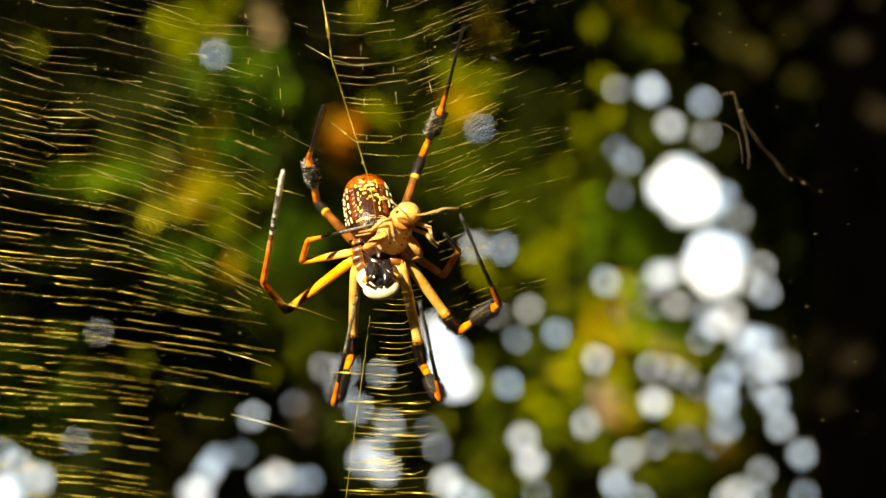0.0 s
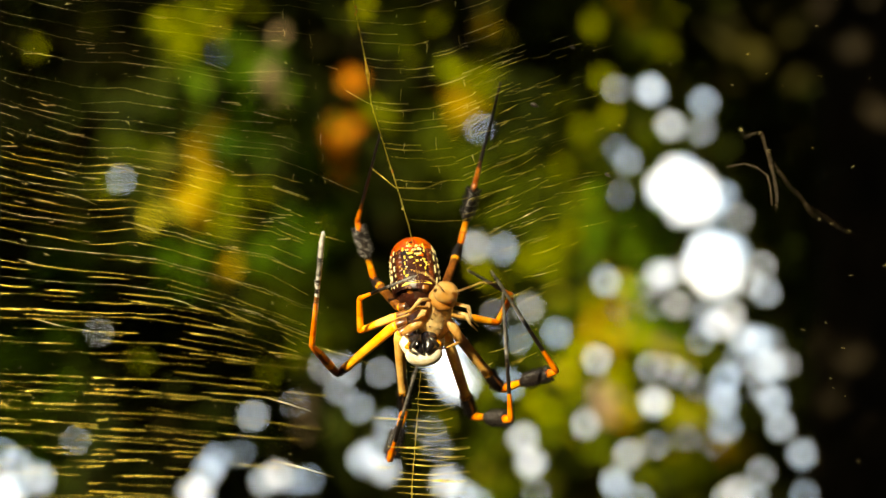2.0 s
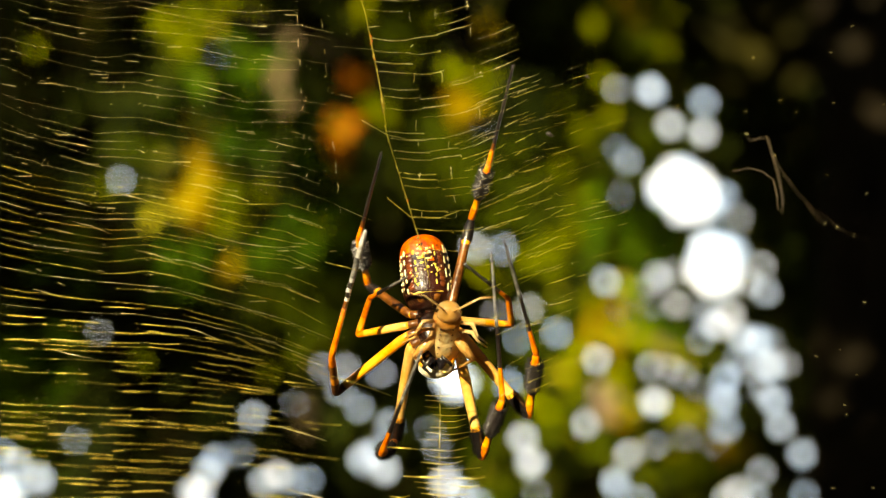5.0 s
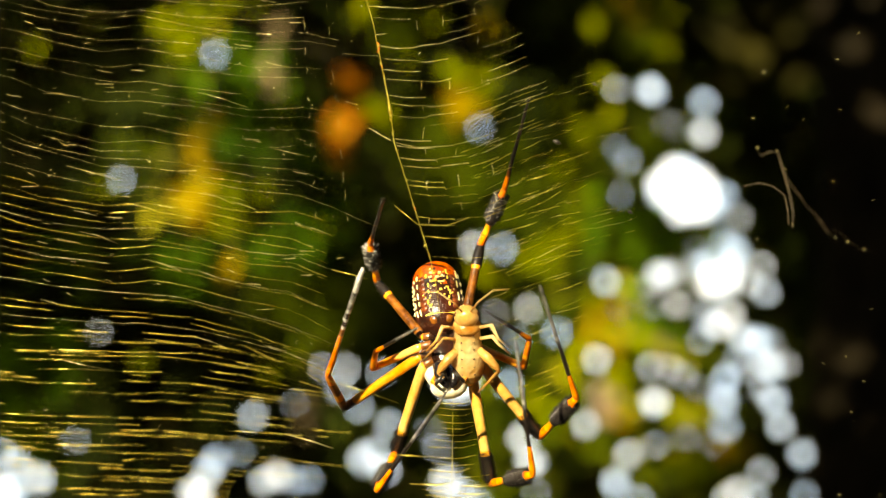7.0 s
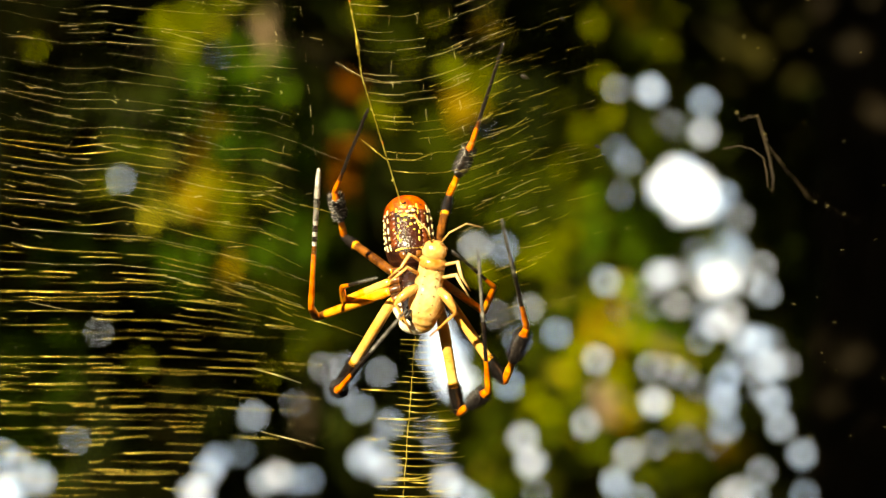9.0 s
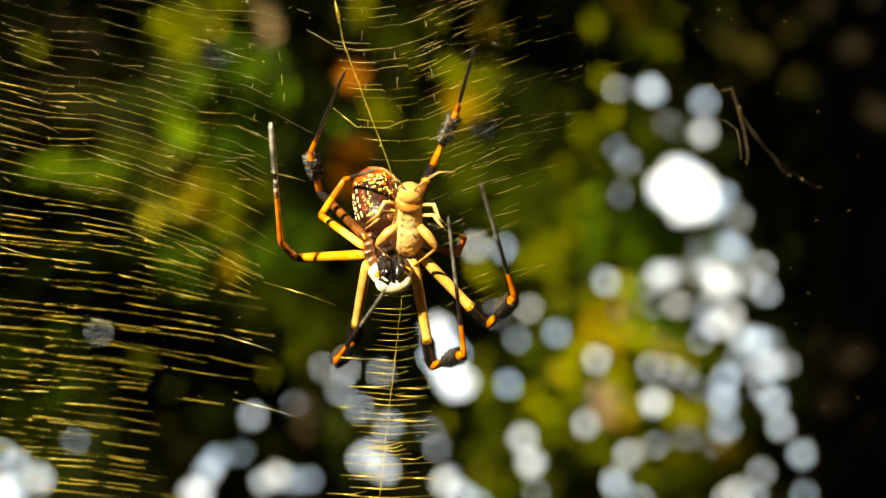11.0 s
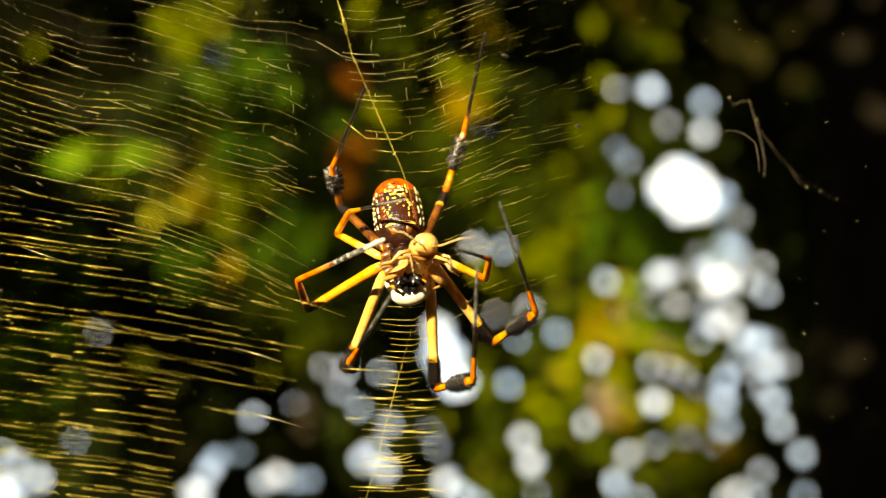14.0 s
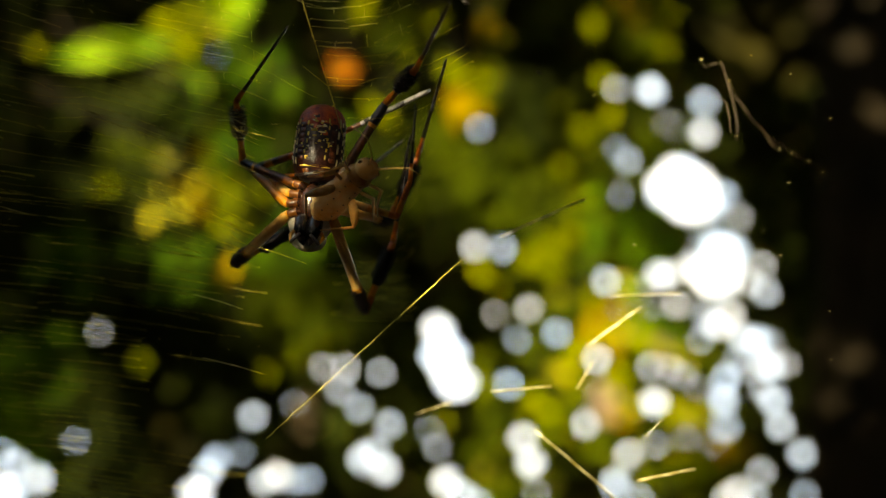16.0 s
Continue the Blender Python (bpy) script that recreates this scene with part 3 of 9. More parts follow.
def left_field():
    rng = random.Random(77)
    # radials, which the spiral threads turn at
    radials = [-170]
    while radials[-1] < 640:
        radials.append(radials[-1] + rng.uniform(58, 118))
    y = -190.0
    lean = 0.0
    sags = ((-190, 36), (60, 48), (200, 58), (420, 32), (600, 12), (700, 7), (1150, 6))
    fans = ((-190, 0.03), (250, 0.05), (340, 0.12), (480, 0.20), (600, 0.16), (700, 0.08), (1150, 0.05))
    while y < 1150:
        gap = 20 if y < 200 else 18 if y < 330 else 15.5 if y < 560 else 13 if y < 640 else 11.5
        sag = between(sags, y)
        lean = 0.85 * lean + rng.uniform(-4.5, 5.5)
        rough = 5.0 if y < 300 else 4.0 if y < 520 else 2.4
        end = rng.uniform(520, 700) if y < 300 else rng.uniform(600, 700) if y < 600 else rng.uniform(550, 690) if y < 790 else rng.uniform(460, 580) if rng.random() < 0.7 else rng.uniform(540, 640)
        start = -180 if rng.random() < 0.84 else rng.uniform(20, 260)
        fan = between(fans, y) + rng.uniform(-0.025, 0.025)
        nodes, walkoff = [], rng.uniform(-4, 4)
        for k, x in enumerate(radials):
            x += 14 * math.sin(y * 0.006 + k) + rng.uniform(-5, 5) * (1 if y < 480 else 6)
            if start <= x <= end:
                walkoff = 0.7 * walkoff + rng.uniform(-rough, rough)
                nodes.append((x, y + walkoff + lean * x / 400 + sag * (1 - math.exp(-max(x, -200) / 190)) + (6 * math.sin(k * 2.1) if y < 480 else 0) + fan * max(0, x - 320) + (0.0006 * max(0, x - 420) ** 2 if 200 < y < 640 else 0)))
        if y < 300:
            spans(nodes, rng, (0.06, 0.175), 0.045, SILK_PALE, rng.uniform(-0.003, 0.003), 0.92, 5)
        elif y < 560:
            spans(nodes, rng, (0.09, 0.32), 0.05, SILK_PALE if rng.random() < 0.3 else SILK, rng.uniform(-0.004, 0.003), 0.93, 7)
        else:                                # the sheet bows towards the eye lower down
            near = min(1.0, (y - 560) / 200)
            spans(nodes, rng, (0.11, 0.55), 0.06, SILK, -0.003 - 0.010 * near + rng.uniform(-0.004, 0.004), 0.84, 9, 0.1)
            if rng.random() < 0.2:
                spans([(x + rng.uniform(-30, 30), q + rng.uniform(4, 8)) for x, q in nodes], rng, (0.2, 0.6), 0.1, SILK, -0.005 - 0.012 * near + rng.uniform(-0.004, 0.004), 0.25, 4)
        y += gap * rng.uniform(0.78, 1.24)
    # short fine threads among them
    for _ in range(70):
        x, y = rng.uniform(0, 620), rng.uniform(-80, 560)
        n = rng.uniform(8, 34)
        thread([(x, y), (x + n, y + rng.uniform(-2, 7))], [U * 0.15, U * rng.uniform(0.25, 0.6)], SILK_PALE, "stub_thread", 1, rng, web_wing)
    # dust and droplets caught on the threads
    bm = bmesh.new()
    for _ in range(300):
        low = rng.random() < 0.35
        p = at(rng.uniform(-150, 640), rng.uniform(430, 900) if low else rng.uniform(-150, 430), WEB_D + (rng.uniform(-0.02, -0.008) if low else rng.uniform(-0.003, 0.003))) - WING
        bmesh.ops.create_icosphere(bm, subdivisions=1, radius=U * rng.uniform(0.3, 0.8), matrix=Matrix.Translation(p) @ Matrix.Diagonal((rng.uniform(0.8, 2.2), 1, 1, 1)))
    tagged(part("droplets", bm, SILK_PALE, web_wing, "tiny pale droplets and dust on silk"), kind="stuff")
    # crossing threads that tie neighbours together
    for _ in range(16):
        x, y = rng.uniform(60, 560), rng.uniform(100, 640)
        n = rng.uniform(40, 100)
        thread([(x, y), (x + n * 0.5, y + n * 0.12 + rng.uniform(-2, 2)), (x + n, y + n * rng.uniform(0.15, 0.35))], [U * 0.15, U * 0.3, U * 0.15], SILK_PALE, "tie_thread", 2, rng, web_wing)


left_field()


def main_line_x(y):
    return between(((-200, 590), (40, 660), (190, 690), (250, 697), (380, 737), (480, 768), (700, 800)), y)


def upper_web():
    rng = random.Random(31)
    ys = [-200, -80, 40, 75, 130, 175, 198, 215, 250, 300, 340, 380, 420, 462, 498, 530, 570]
    thread([(main_line_x(y), y) for y in ys], [U * r * 0.62 for r in (0.5, 0.5, 0.7, 0.7, 0.9, 1.2, 6.5, 0.8, 1.1, 0.8, 1.0, 1.4, 0.9, 1.4, 0.9, 0.5, 0.3)], SILK, "signal_thread", 6, rng, signal_line)
    for _ in range(26):                      # clots of golden debris along the line
        y = rng.uniform(20, 490)
        n = U * rng.uniform(0.7, 1.9)
        bm = bmesh.new()
        ball(bm, at(main_line_x(y) + rng.uniform(-2, 2), y, WEB_D), (n * 0.7, n * 0.7, n * rng.uniform(0.8, 2.0)), Euler((0, rng.uniform(-0.8, 0.8), 0)).to_matrix().to_4x4(), 8, 6)
        for v in bm.verts:
            v.co += Vector((rng.uniform(-1, 1), 0, rng.uniform(-1, 1))) * n * 0.3
        bmesh.ops.translate(bm, verts=bm.verts, vec=-PIVOTS[signal_line])
        part("silk_clot", bm, rng.choice((SILK, SILK, LEG_RED)), signal_line)
    thread([(665, 62), (684, 60)], U * 0.4, SILK_PALE, "stub_thread")
    thread([(652, 226), (697, 252), (740, 262), (800, 258), (862, 240)], [U * 0.3, U * 0.35, U * 0.3, U * 0.25, U * 0.15], SILK_PALE, "tie_thread", 5, rng)
    thread([(698, 364), (740, 398), (790, 400), (830, 385)], [U * 0.5, U * 0.7, U * 0.5, U * 0.3], SILK, "tie_thread")
    y = -170
    while y < 470:
        xs = main_line_x(y) + 2
        cols = [(0, 0), (66, 4), (118, -2), (180, -16 - max(0, y) * 0.03), (250, -38 - max(0, y) * 0.06)]
        slip = 0.0
        for (xa, ya), (xb, yb) in zip(cols, cols[1:]):
            slip += rng.uniform(-4, 4)
            if rng.random() > (0.80 if xa < 60 else 0.58):
                continue
            r = U * rng.choice((0.14, 0.18, 0.26, 0.40)) * (1 - xa / 500)
            mid = ((xs + xa + xs + xb) / 2, y + slip + (ya + yb) / 2 + rng.uniform(-1.5, 3))
            thread([(xs + xa, y + slip + ya), mid, (xs + xb - 3, y + slip + yb), (xs + xb - 1, y + slip + yb + rng.uniform(-5, 5))], [r * 0.8, r, r, r * 0.5],
                   SILK_PALE if y < 300 else SILK, "spiral_thread", 2, rng)
        y += rng.uniform(13, 22)
    for x0, lean in ((748, 0.06), (800, 0.10), (596, 0.10), (548, 0.06), (860, 0.12)):
        y = -150
        while y < 400:
            n = rng.uniform(5, 22)
            pts = [(x0 + lean * (q - 200) + rng.uniform(-2, 2), q) for q in (y, y + n * 0.5, y + n)]
            thread(pts, U * rng.uniform(0.1, 0.3), SILK_PALE, "radial_thread", rng.randint(0, 1), rng)
            y += n + rng.uniform(14, 60)


upper_web()


def right_fan():
    rng = random.Random(53)
    for k in range(72):
        s = k / 71
        x0, y0 = 812 + 90 * s + rng.uniform(-20, 40), 200 + 530 * s + rng.uniform(-9, 9)
        slope = -0.42 + rng.uniform(-0.13, 0.13)
        far = rng.uniform(60, 330) * (1.0 if s < 0.75 else 0.5)
        x, shift = rng.uniform(0, 30), 0.0
        while x < far:
            n = rng.uniform(14, 62)
            shift += rng.uniform(-3, 3)
            y = y0 + shift + slope * x * (1 - 0.0009 * x)
            y2 = y0 + shift + slope * (x + n) * (1 - 0.0009 * (x + n)) + rng.uniform(-3, 3)
            fade = max(0.3, 1 - x / 380)
            r = U * rng.uniform(0.09, 0.42) * fade
            if rng.random() < 0.62:
                thread([(x0 + x, y, 0.00003 * x), (x0 + x + n * 0.5, (y + y2) / 2 + rng.uniform(-1, 1.5), 0.00003 * x), (x0 + x + n - 2, y2, 0.00003 * x)], [r * 0.5, r, r * 0.7],
                       SILK if rng.random() < 0.7 else SILK_PALE, "spiral_thread", rng.randint(0, 1), rng, web_fan)
            x += n + rng.uniform(0, 14)


right_fan()


def lower_ladder():
    rng = random.Random(61)
    y = 645
    while y < 1100:
        w = 46 + max(0, y - 760) * 0.14
        cx = 816 - (y - 668) * 0.06
        bold = rng.uniform(0.2, 0.62) if y < 800 else rng.uniform(0.3, 1.1)
        a, b = rng.uniform(-1.1, -0.6), rng.uniform(0.3, 1.15)
        near = 0.009 if y < 790 else 0.0
        if rng.random() < 0.9:
            thread([(cx + a * w, y + rng.uniform(-2, 2), near), (cx - 10, y + 3, near), (cx + 8, y + 3, near), (cx + b * w, y - 1 + rng.uniform(-3, 2), near)], [U * bold * 0.6, U * bold, U * bold * 0.8, U * bold * 0.6], SILK, "spiral_thread", 2, rng, web_hem)
        y += rng.uniform(8, 13) if y < 800 else rng.uniform(9, 20)
    for _ in range(14):
        x, y = rng.uniform(720, 870), rng.uniform(800, 1050)
        n = rng.uniform(20, 60)
        thread([(x - n, y), (x, y + 2), (x + n * 0.6, y + rng.uniform(-5, 5))], [U * 0.6, U * rng.uniform(0.9, 1.6), U * 0.5], SILK, "spiral_thread", 2, rng, web_hem)
    # stout threads that run to the spider's side
    for x, y, n, drop, r in ((505, 768, 85, 26, 0.8), (575, 672, 130, 42, 0.5), (588, 478, 62, 16, 0.6), (520, 880, 110, 30, 0.7)):
        thread([(x, y), (x + n * 0.6, y + drop * 0.55), (x + n, y + drop)], [U * r * 0.7, U * r, U * r * 0.6], SILK_PALE if r > 0.6 else SILK, "tie_thread")


lower_ladder()

for x, y, n in ((985, 252, 7), (1115, 376, 5), (1052, 150, 4)):
    bm = bmesh.new()
    ball(bm, at(x, y, WEB_D), (U * n, U * n * 0.5, U * n * 0.5), Euler((0, 0.5, 0)).to_matrix().to_4x4(), 8, 6)
    tube(bm, [at(x - n, y - 2, WEB_D), at(x, y - 5, WEB_D), at(x + n * 1.4, y + 4, WEB_D)], U * 0.6, 4)
    part("caught_midge", bm, SPECK, web, "tiny dark midge stuck in the silk")
rng = random.Random(5)
for _ in range(40):
    x, y = rng.uniform(1180, 1620), rng.uniform(-100, 900)
    n = rng.uniform(2, 7)
    thread([(x, y, 0.03), (x + n, y + rng.uniform(-3, 3), 0.03)], U * rng.uniform(0.2, 0.5), SILK_PALE, "stub_thread")

# dry stalk with fibres caught at the edge of the web
dry_stalk = tagged(new("dry_stalk"), "dry pale brown plant stalk tangled in silk", "stalk")
for pts, r0, r1, d in ((((1340, 262), (1346, 276), (1360, 270), (1376, 268), (1388, 310), (1398, 345), (1404, 380), (1402, 404)), 0.45, 1.3, 0.335),
                       (((1316, 330), (1345, 324), (1368, 330), (1388, 345), (1394, 372), (1396, 398)), 0.6, 1.1, 0.32),
                       (((1384, 296), (1398, 325), (1410, 340), (1428, 366), (1442, 378), (1462, 408), (1476, 420)), 0.6, 0.2, 0.345),
                       (((1450, 392), (1470, 402), (1520, 440), (1560, 452)), 0.1, 0.1, 0.34)):
    bm = bmesh.new()
    tube(bm, [at(x, y, d) for x, y in pts], [d / FOCAL * (r0 + (r1 - r0) * i / (len(pts) - 1)) * (0.75 + 0.4 * math.sin(i * 2.3) ** 2) for i in range(len(pts))], 7)
    part("fibre", bm, STALK, dry_stalk)
rng = random.Random(19)
for x, y, n in ((1352, 128, 1.5), (1402, 398, 1.2), (1374, 268, 1.2), (1478, 421, 1.5), (1500, 428, 1.4), (1530, 442, 1.4), (1340, 262, 2.2), (1390, 300, 1.6)):
    bm = bmesh.new()
    ball(bm, at(x, y, 0.334), (U * n, U * n * 0.6, U * n * rng.uniform(0.5, 0.9)), Euler((0, rng.uniform(-1, 1), 0)).to_matrix().to_4x4(), 8, 6)
    for v in bm.verts:
        v.co += Vector((rng.uniform(-1, 1), rng.uniform(-1, 1), rng.uniform(-1, 1))) * U * 0.5
    part("fluff", bm, SILK_PALE, dry_stalk, "pale scrap of silk fluff")

# the thread on which the spider hangs below, with loose golden clots
dragline = tagged(new("dragline"), "thick golden silk dragline hanging from the spider", "silk thread")
bm = bmesh.new()
rng = random.Random(8)
zs = [-i * U * 12 for i in range(41)]
tube(bm, [(U * rng.uniform(-1.0, 1.0), 0, z) for z in zs], [U * rng.uniform(0.4, 0.85) * min(1, 0.3 + i * 0.08) for i in range(41)], 6)
part("strand", bm, SILK, dragline)


# torn threads that swing up out of the lower web
torn_silk = tagged(new("torn_silk"), "torn pale golden web threads drifting in sunlight", "silk thread")
for x, y, x2, y2, d, r in ((868, 693, 976, 684, 0.33, 2.0), (735, 733, 800, 712, 0.34, 1.6), (1040, 612, 1134, 544, 0.335, 2.2), (1128, 851, 1230, 830, 0.33, 2.0), (945, 760, 1092, 884, 0.335, 1.8),
                           (1080, 524, 1205, 520, 0.34, 1.8), (1140, 775, 1170, 745, 0.31, 0.5), (1020, 690, 1050, 640, 0.34, 1.2), (885, 420, 1035, 352, 0.325, 2.4)):
    bm = bmesh.new()
    n = 7
    tube(bm, [at(x + (x2 - x) * i / n, y + (y2 - y) * i / n + 0.6 * math.sin(i * 2.1), d) for i in range(n + 1)], [d / FOCAL * r * (0.6 + 0.4 * math.sin(i * 1.9) ** 2) for i in range(n + 1)], 6)
    part("strand", bm, SILK_PALE, torn_silk)


# ---- the spider ----
L = 0.0369                    # body length
spider = tagged(new("golden_orb_weaver"), "large spider with yellow-banded legs and dark spotted abdomen", "spider")


def belly_radius(s):
    """Radius along the abdomen, 0 at the waist and 1 at the spinnerets."""
    return 0.170 * L * (max(0.0, 1 - abs(2 * s * 0.97 - 1) ** 4.4)) ** 0.48 * (1.0 - 0.05 * s) + 0.002 * L


def belly_point(s, a, lift=0.0):
    z = (-0.04 + 0.53 * s) * L
    r = belly_radius(s) + lift
    return Vector((math.sin(a) * r, -math.cos(a) * r * 1.02 + 0.02 * L, z))


def abdomen():
    rng = random.Random(3)
    bm = bmesh.new()
    rows, sides = 64, 64
    ring = [[bm.verts.new(belly_point(i / rows, 2 * math.pi * k / sides)) for k in range(sides)] for i in range(rows + 1)]
    for i in range(rows):
        for k in range(sides):
            f = bm.faces.new((ring[i][k], ring[i][(k + 1) % sides], ring[i + 1][(k + 1) % sides], ring[i + 1][k]))
            f.material_index = 1 if (i + 0.5) / rows > 0.70 + rng.uniform(-0.05, 0.05) + 0.22 * noise.noise(Vector((math.sin(2 * math.pi * k / sides) * 2.5, math.cos(2 * math.pi * k / sides) * 2.5, i * 0.22))) else 0
    bm.faces.new(ring[0][::-1])
    bm.faces.new(ring[-1]).material_index = 1
    body = part("abdomen", bm, [BELLY, BELLY_TIP], spider, "dark maroon abdomen with a rusty red tip")

    def patch(bm, s0, s1, a0, a1):
        """A rounded raised marking between two places along and round the abdomen."""
        n = 10
        cs, ca, hs, ha = (s0 + s1) / 2, (a0 + a1) / 2, (s1 - s0) / 2, (a1 - a0) / 2
        rim = []
        for k in range(n):
            t = 2 * math.pi * k / n
            c, d = math.cos(t), math.sin(t)
            rim.append((cs + hs * math.copysign(abs(c) ** 0.6, c), ca + ha * math.copysign(abs(d) ** 0.6, d)))
        low = [bm.verts.new(belly_point(s, a, -0.0001)) for s, a in rim]
        top = [bm.verts.new(belly_point(cs + (s - cs) * 0.8, ca + (a - ca) * 0.8, 0.00018)) for s, a in rim]
        for k in range(n):
            bm.faces.new((low[k], low[(k + 1) % n], top[(k + 1) % n], top[k]))
        bm.faces.new(top)

    def mark(name, s0, s1, a0, a1, material):
        bm = bmesh.new()
        patch(bm, s0, s1, a0, a1)
        bmesh.ops.recalc_face_normals(bm, faces=bm.faces)
        part(name, bm, material, body)
    rng = random.Random(4)
    # a red-brown stripe down each side of the middle, edged with broken yellow and cream lines
    for side in (-1, 1):
        for i in range(7):
            s0 = 0.22 + 0.072 * i
            mark("brown_stripe", s0, s0 + 0.080, side * 0.70 - 0.17, side * 0.70 + 0.17, BELLY_STRIPE)
        s0 = 0.24
        while s0 < 0.74:                                 # wavy yellow line inside the stripe
            n, q, w = rng.uniform(0.03, 0.075), side * (0.44 + rng.uniform(-0.06, 0.06)), rng.uniform(0.03, 0.05)
            if rng.random() < 0.85:
                mark("yellow_line", s0, s0 + n, q - w, q + w, YELLOW)
            if rng.random() < 0.3:
                mark("yellow_hook", s0 + n - 0.016, s0 + n + 0.004, q - side * 0.02 - 0.09, q - side * 0.02 + 0.09, YELLOW)
            s0 += n + rng.uniform(0.004, 0.03)
        for a, lo, hi, n0, n1 in ((0.96, 0.16, 0.80, 0.06, 0.15), (1.20, 0.18, 0.74, 0.04, 0.11), (1.45, 0.26, 0.70, 0.02, 0.06)):
            s0 = lo + rng.uniform(0, 0.04)
            while s0 < hi:                               # cream dashes and dots down the flank
                n, q, w = rng.uniform(n0, n1), side * (a + rng.uniform(-0.05, 0.05)), rng.uniform(0.035, 0.058)
                mark("pale_streak", s0, s0 + n, q - w, q + w, CREAM)
                s0 += n + rng.uniform(0.025, 0.05)
    for s0, a, w in ((0.46, 0.10, 0.05), (0.53, -0.12, 0.06), (0.585, 0.16, 0.11), (0.60, -0.15, 0.10), (0.655, 0.02, 0.07), (0.665, 0.26, 0.06), (0.67, -0.27, 0.06), (0.72, -0.10, 0.05), (0.725, 0.14, 0.05)):
        mark("yellow_dash", s0, s0 + rng.uniform(0.022, 0.040), a - 1.5 * w, a + 1.5 * w, rng.choice((CREAM, YELLOW)))
    for _ in range(30):                                  # fine flecks
        s0, a, w = rng.uniform(0.36, 0.80), rng.uniform(-0.75, 0.75), rng.uniform(0.025, 0.05)
        mark("yellow_fleck", s0, s0 + rng.uniform(0.012, 0.028), a - w, a + w, rng.choice((CREAM, YELLOW)))
    for side in (-1, 1):
        mark("lung_cover", 0.055, 0.135, side * 0.42 - 0.20, side * 0.42 + 0.20, LEG_BROWN)
    mark("yellow_band", 0.150, 0.180, -0.80, 0.80, YELLOW)
    bm = bmesh.new()
    for x, y in ((-0.022, -0.05), (0.022, -0.05), (-0.018, -0.01), (0.018, -0.01)):
        tube(bm, [(x * L, y * L, 0.462 * L), (x * L * 0.9, y * L, 0.485 * L), (x * L * 0.6, y * L * 0.9, 0.497 * L)], [0.016 * L, 0.014 * L, 0.005 * L], 8)
    part("spinnerets", bm, LEG_BROWN, spider)


abdomen()


def front_body():
    bm = bmesh.new()
    ball(bm, (0, 0.05 * L, -0.255 * L), (0.160 * L, 0.085 * L, 0.200 * L), segments=24, rings=16)
    ball(bm, (0, 0.035 * L, -0.420 * L), (0.122 * L, 0.078 * L, 0.080 * L), segments=20, rings=12)
    part("carapace", bm, SILVER, spider, "silvery white haired back shield")
    bm = bmesh.new()
    ball(bm, (0, -0.025 * L, -0.18 * L), (0.085 * L, 0.045 * L, 0.125 * L), segments=20, rings=12)
    part("sternum", bm, STERNUM, spider, "glossy dark brown breast plate")
    bm = bmesh.new()
    tube(bm, [(0, 0.02 * L, -0.06 * L), (0, 0.02 * L, 0.01 * L)], 0.035 * L, 10)
    part("waist", bm, STERNUM, spider)
    for side in (-1, 1):
        bm = bmesh.new()
        tube(bm, [(side * 0.040 * L, -0.015 * L, -0.27 * L), (side * 0.046 * L, -0.045 * L, -0.31 * L), (side * 0.043 * L, -0.060 * L, -0.37 * L), (side * 0.034 * L, -0.062 * L, -0.42 * L), (side * 0.022 * L, -0.058 * L, -0.455 * L), (side * 0.012 * L, -0.052 * L, -0.475 * L)],
             [0.032 * L, 0.050 * L, 0.050 * L, 0.038 * L, 0.022 * L, 0.006 * L], 16)
        part("jaw", bm, FANG, spider, "shiny black jaw")
        bm = bmesh.new()
        ball(bm, (side * 0.035 * L, -0.055 * L, -0.325 * L), (0.026 * L, 0.02 * L, 0.05 * L), Euler((0, side * 0.3, 0)).to_matrix().to_4x4(), 12, 8)
        part("mouth_plate", bm, LEG_BROWN, spider)
        bm = bmesh.new()
        tube(bm, [(side * 0.06 * L, -0.03 * L, -0.33 * L), (side * 0.11 * L, -0.06 * L, -0.42 * L), (side * 0.09 * L, -0.12 * L, -0.47 * L), (side * 0.035 * L, -0.16 * L, -0.42 * L)],
             [0.012 * L, 0.014 * L, 0.013 * L, 0.010 * L], 8, mats=(0, 0, 1))
        part("feeler", bm, [LEG_YELLOW, LEG_BLACK], spider, "short yellow and black feeler")
        for hx, hz in ((0.13, -0.06), (0.155, -0.13), (0.165, -0.20), (0.15, -0.27)):
            bm = bmesh.new()
            tube(bm, [(side * 0.05 * L, -0.02 * L, (hz * 0.7 - 0.05) * L), (side * 0.09 * L, -0.03 * L, (hz * 0.85 - 0.02) * L), (side * (hx - 0.005) * L, -0.012 * L, hz * L), (side * (hx + 0.012) * L, -0.008 * L, hz * L)],
                 [0.020 * L, 0.030 * L, 0.028 * L, 0.019 * L], 10, mats=(0, 1, 2))
            part("hip_joint", bm, [STERNUM, LEG_BROWN, LEG_YELLOW], spider)


front_body()


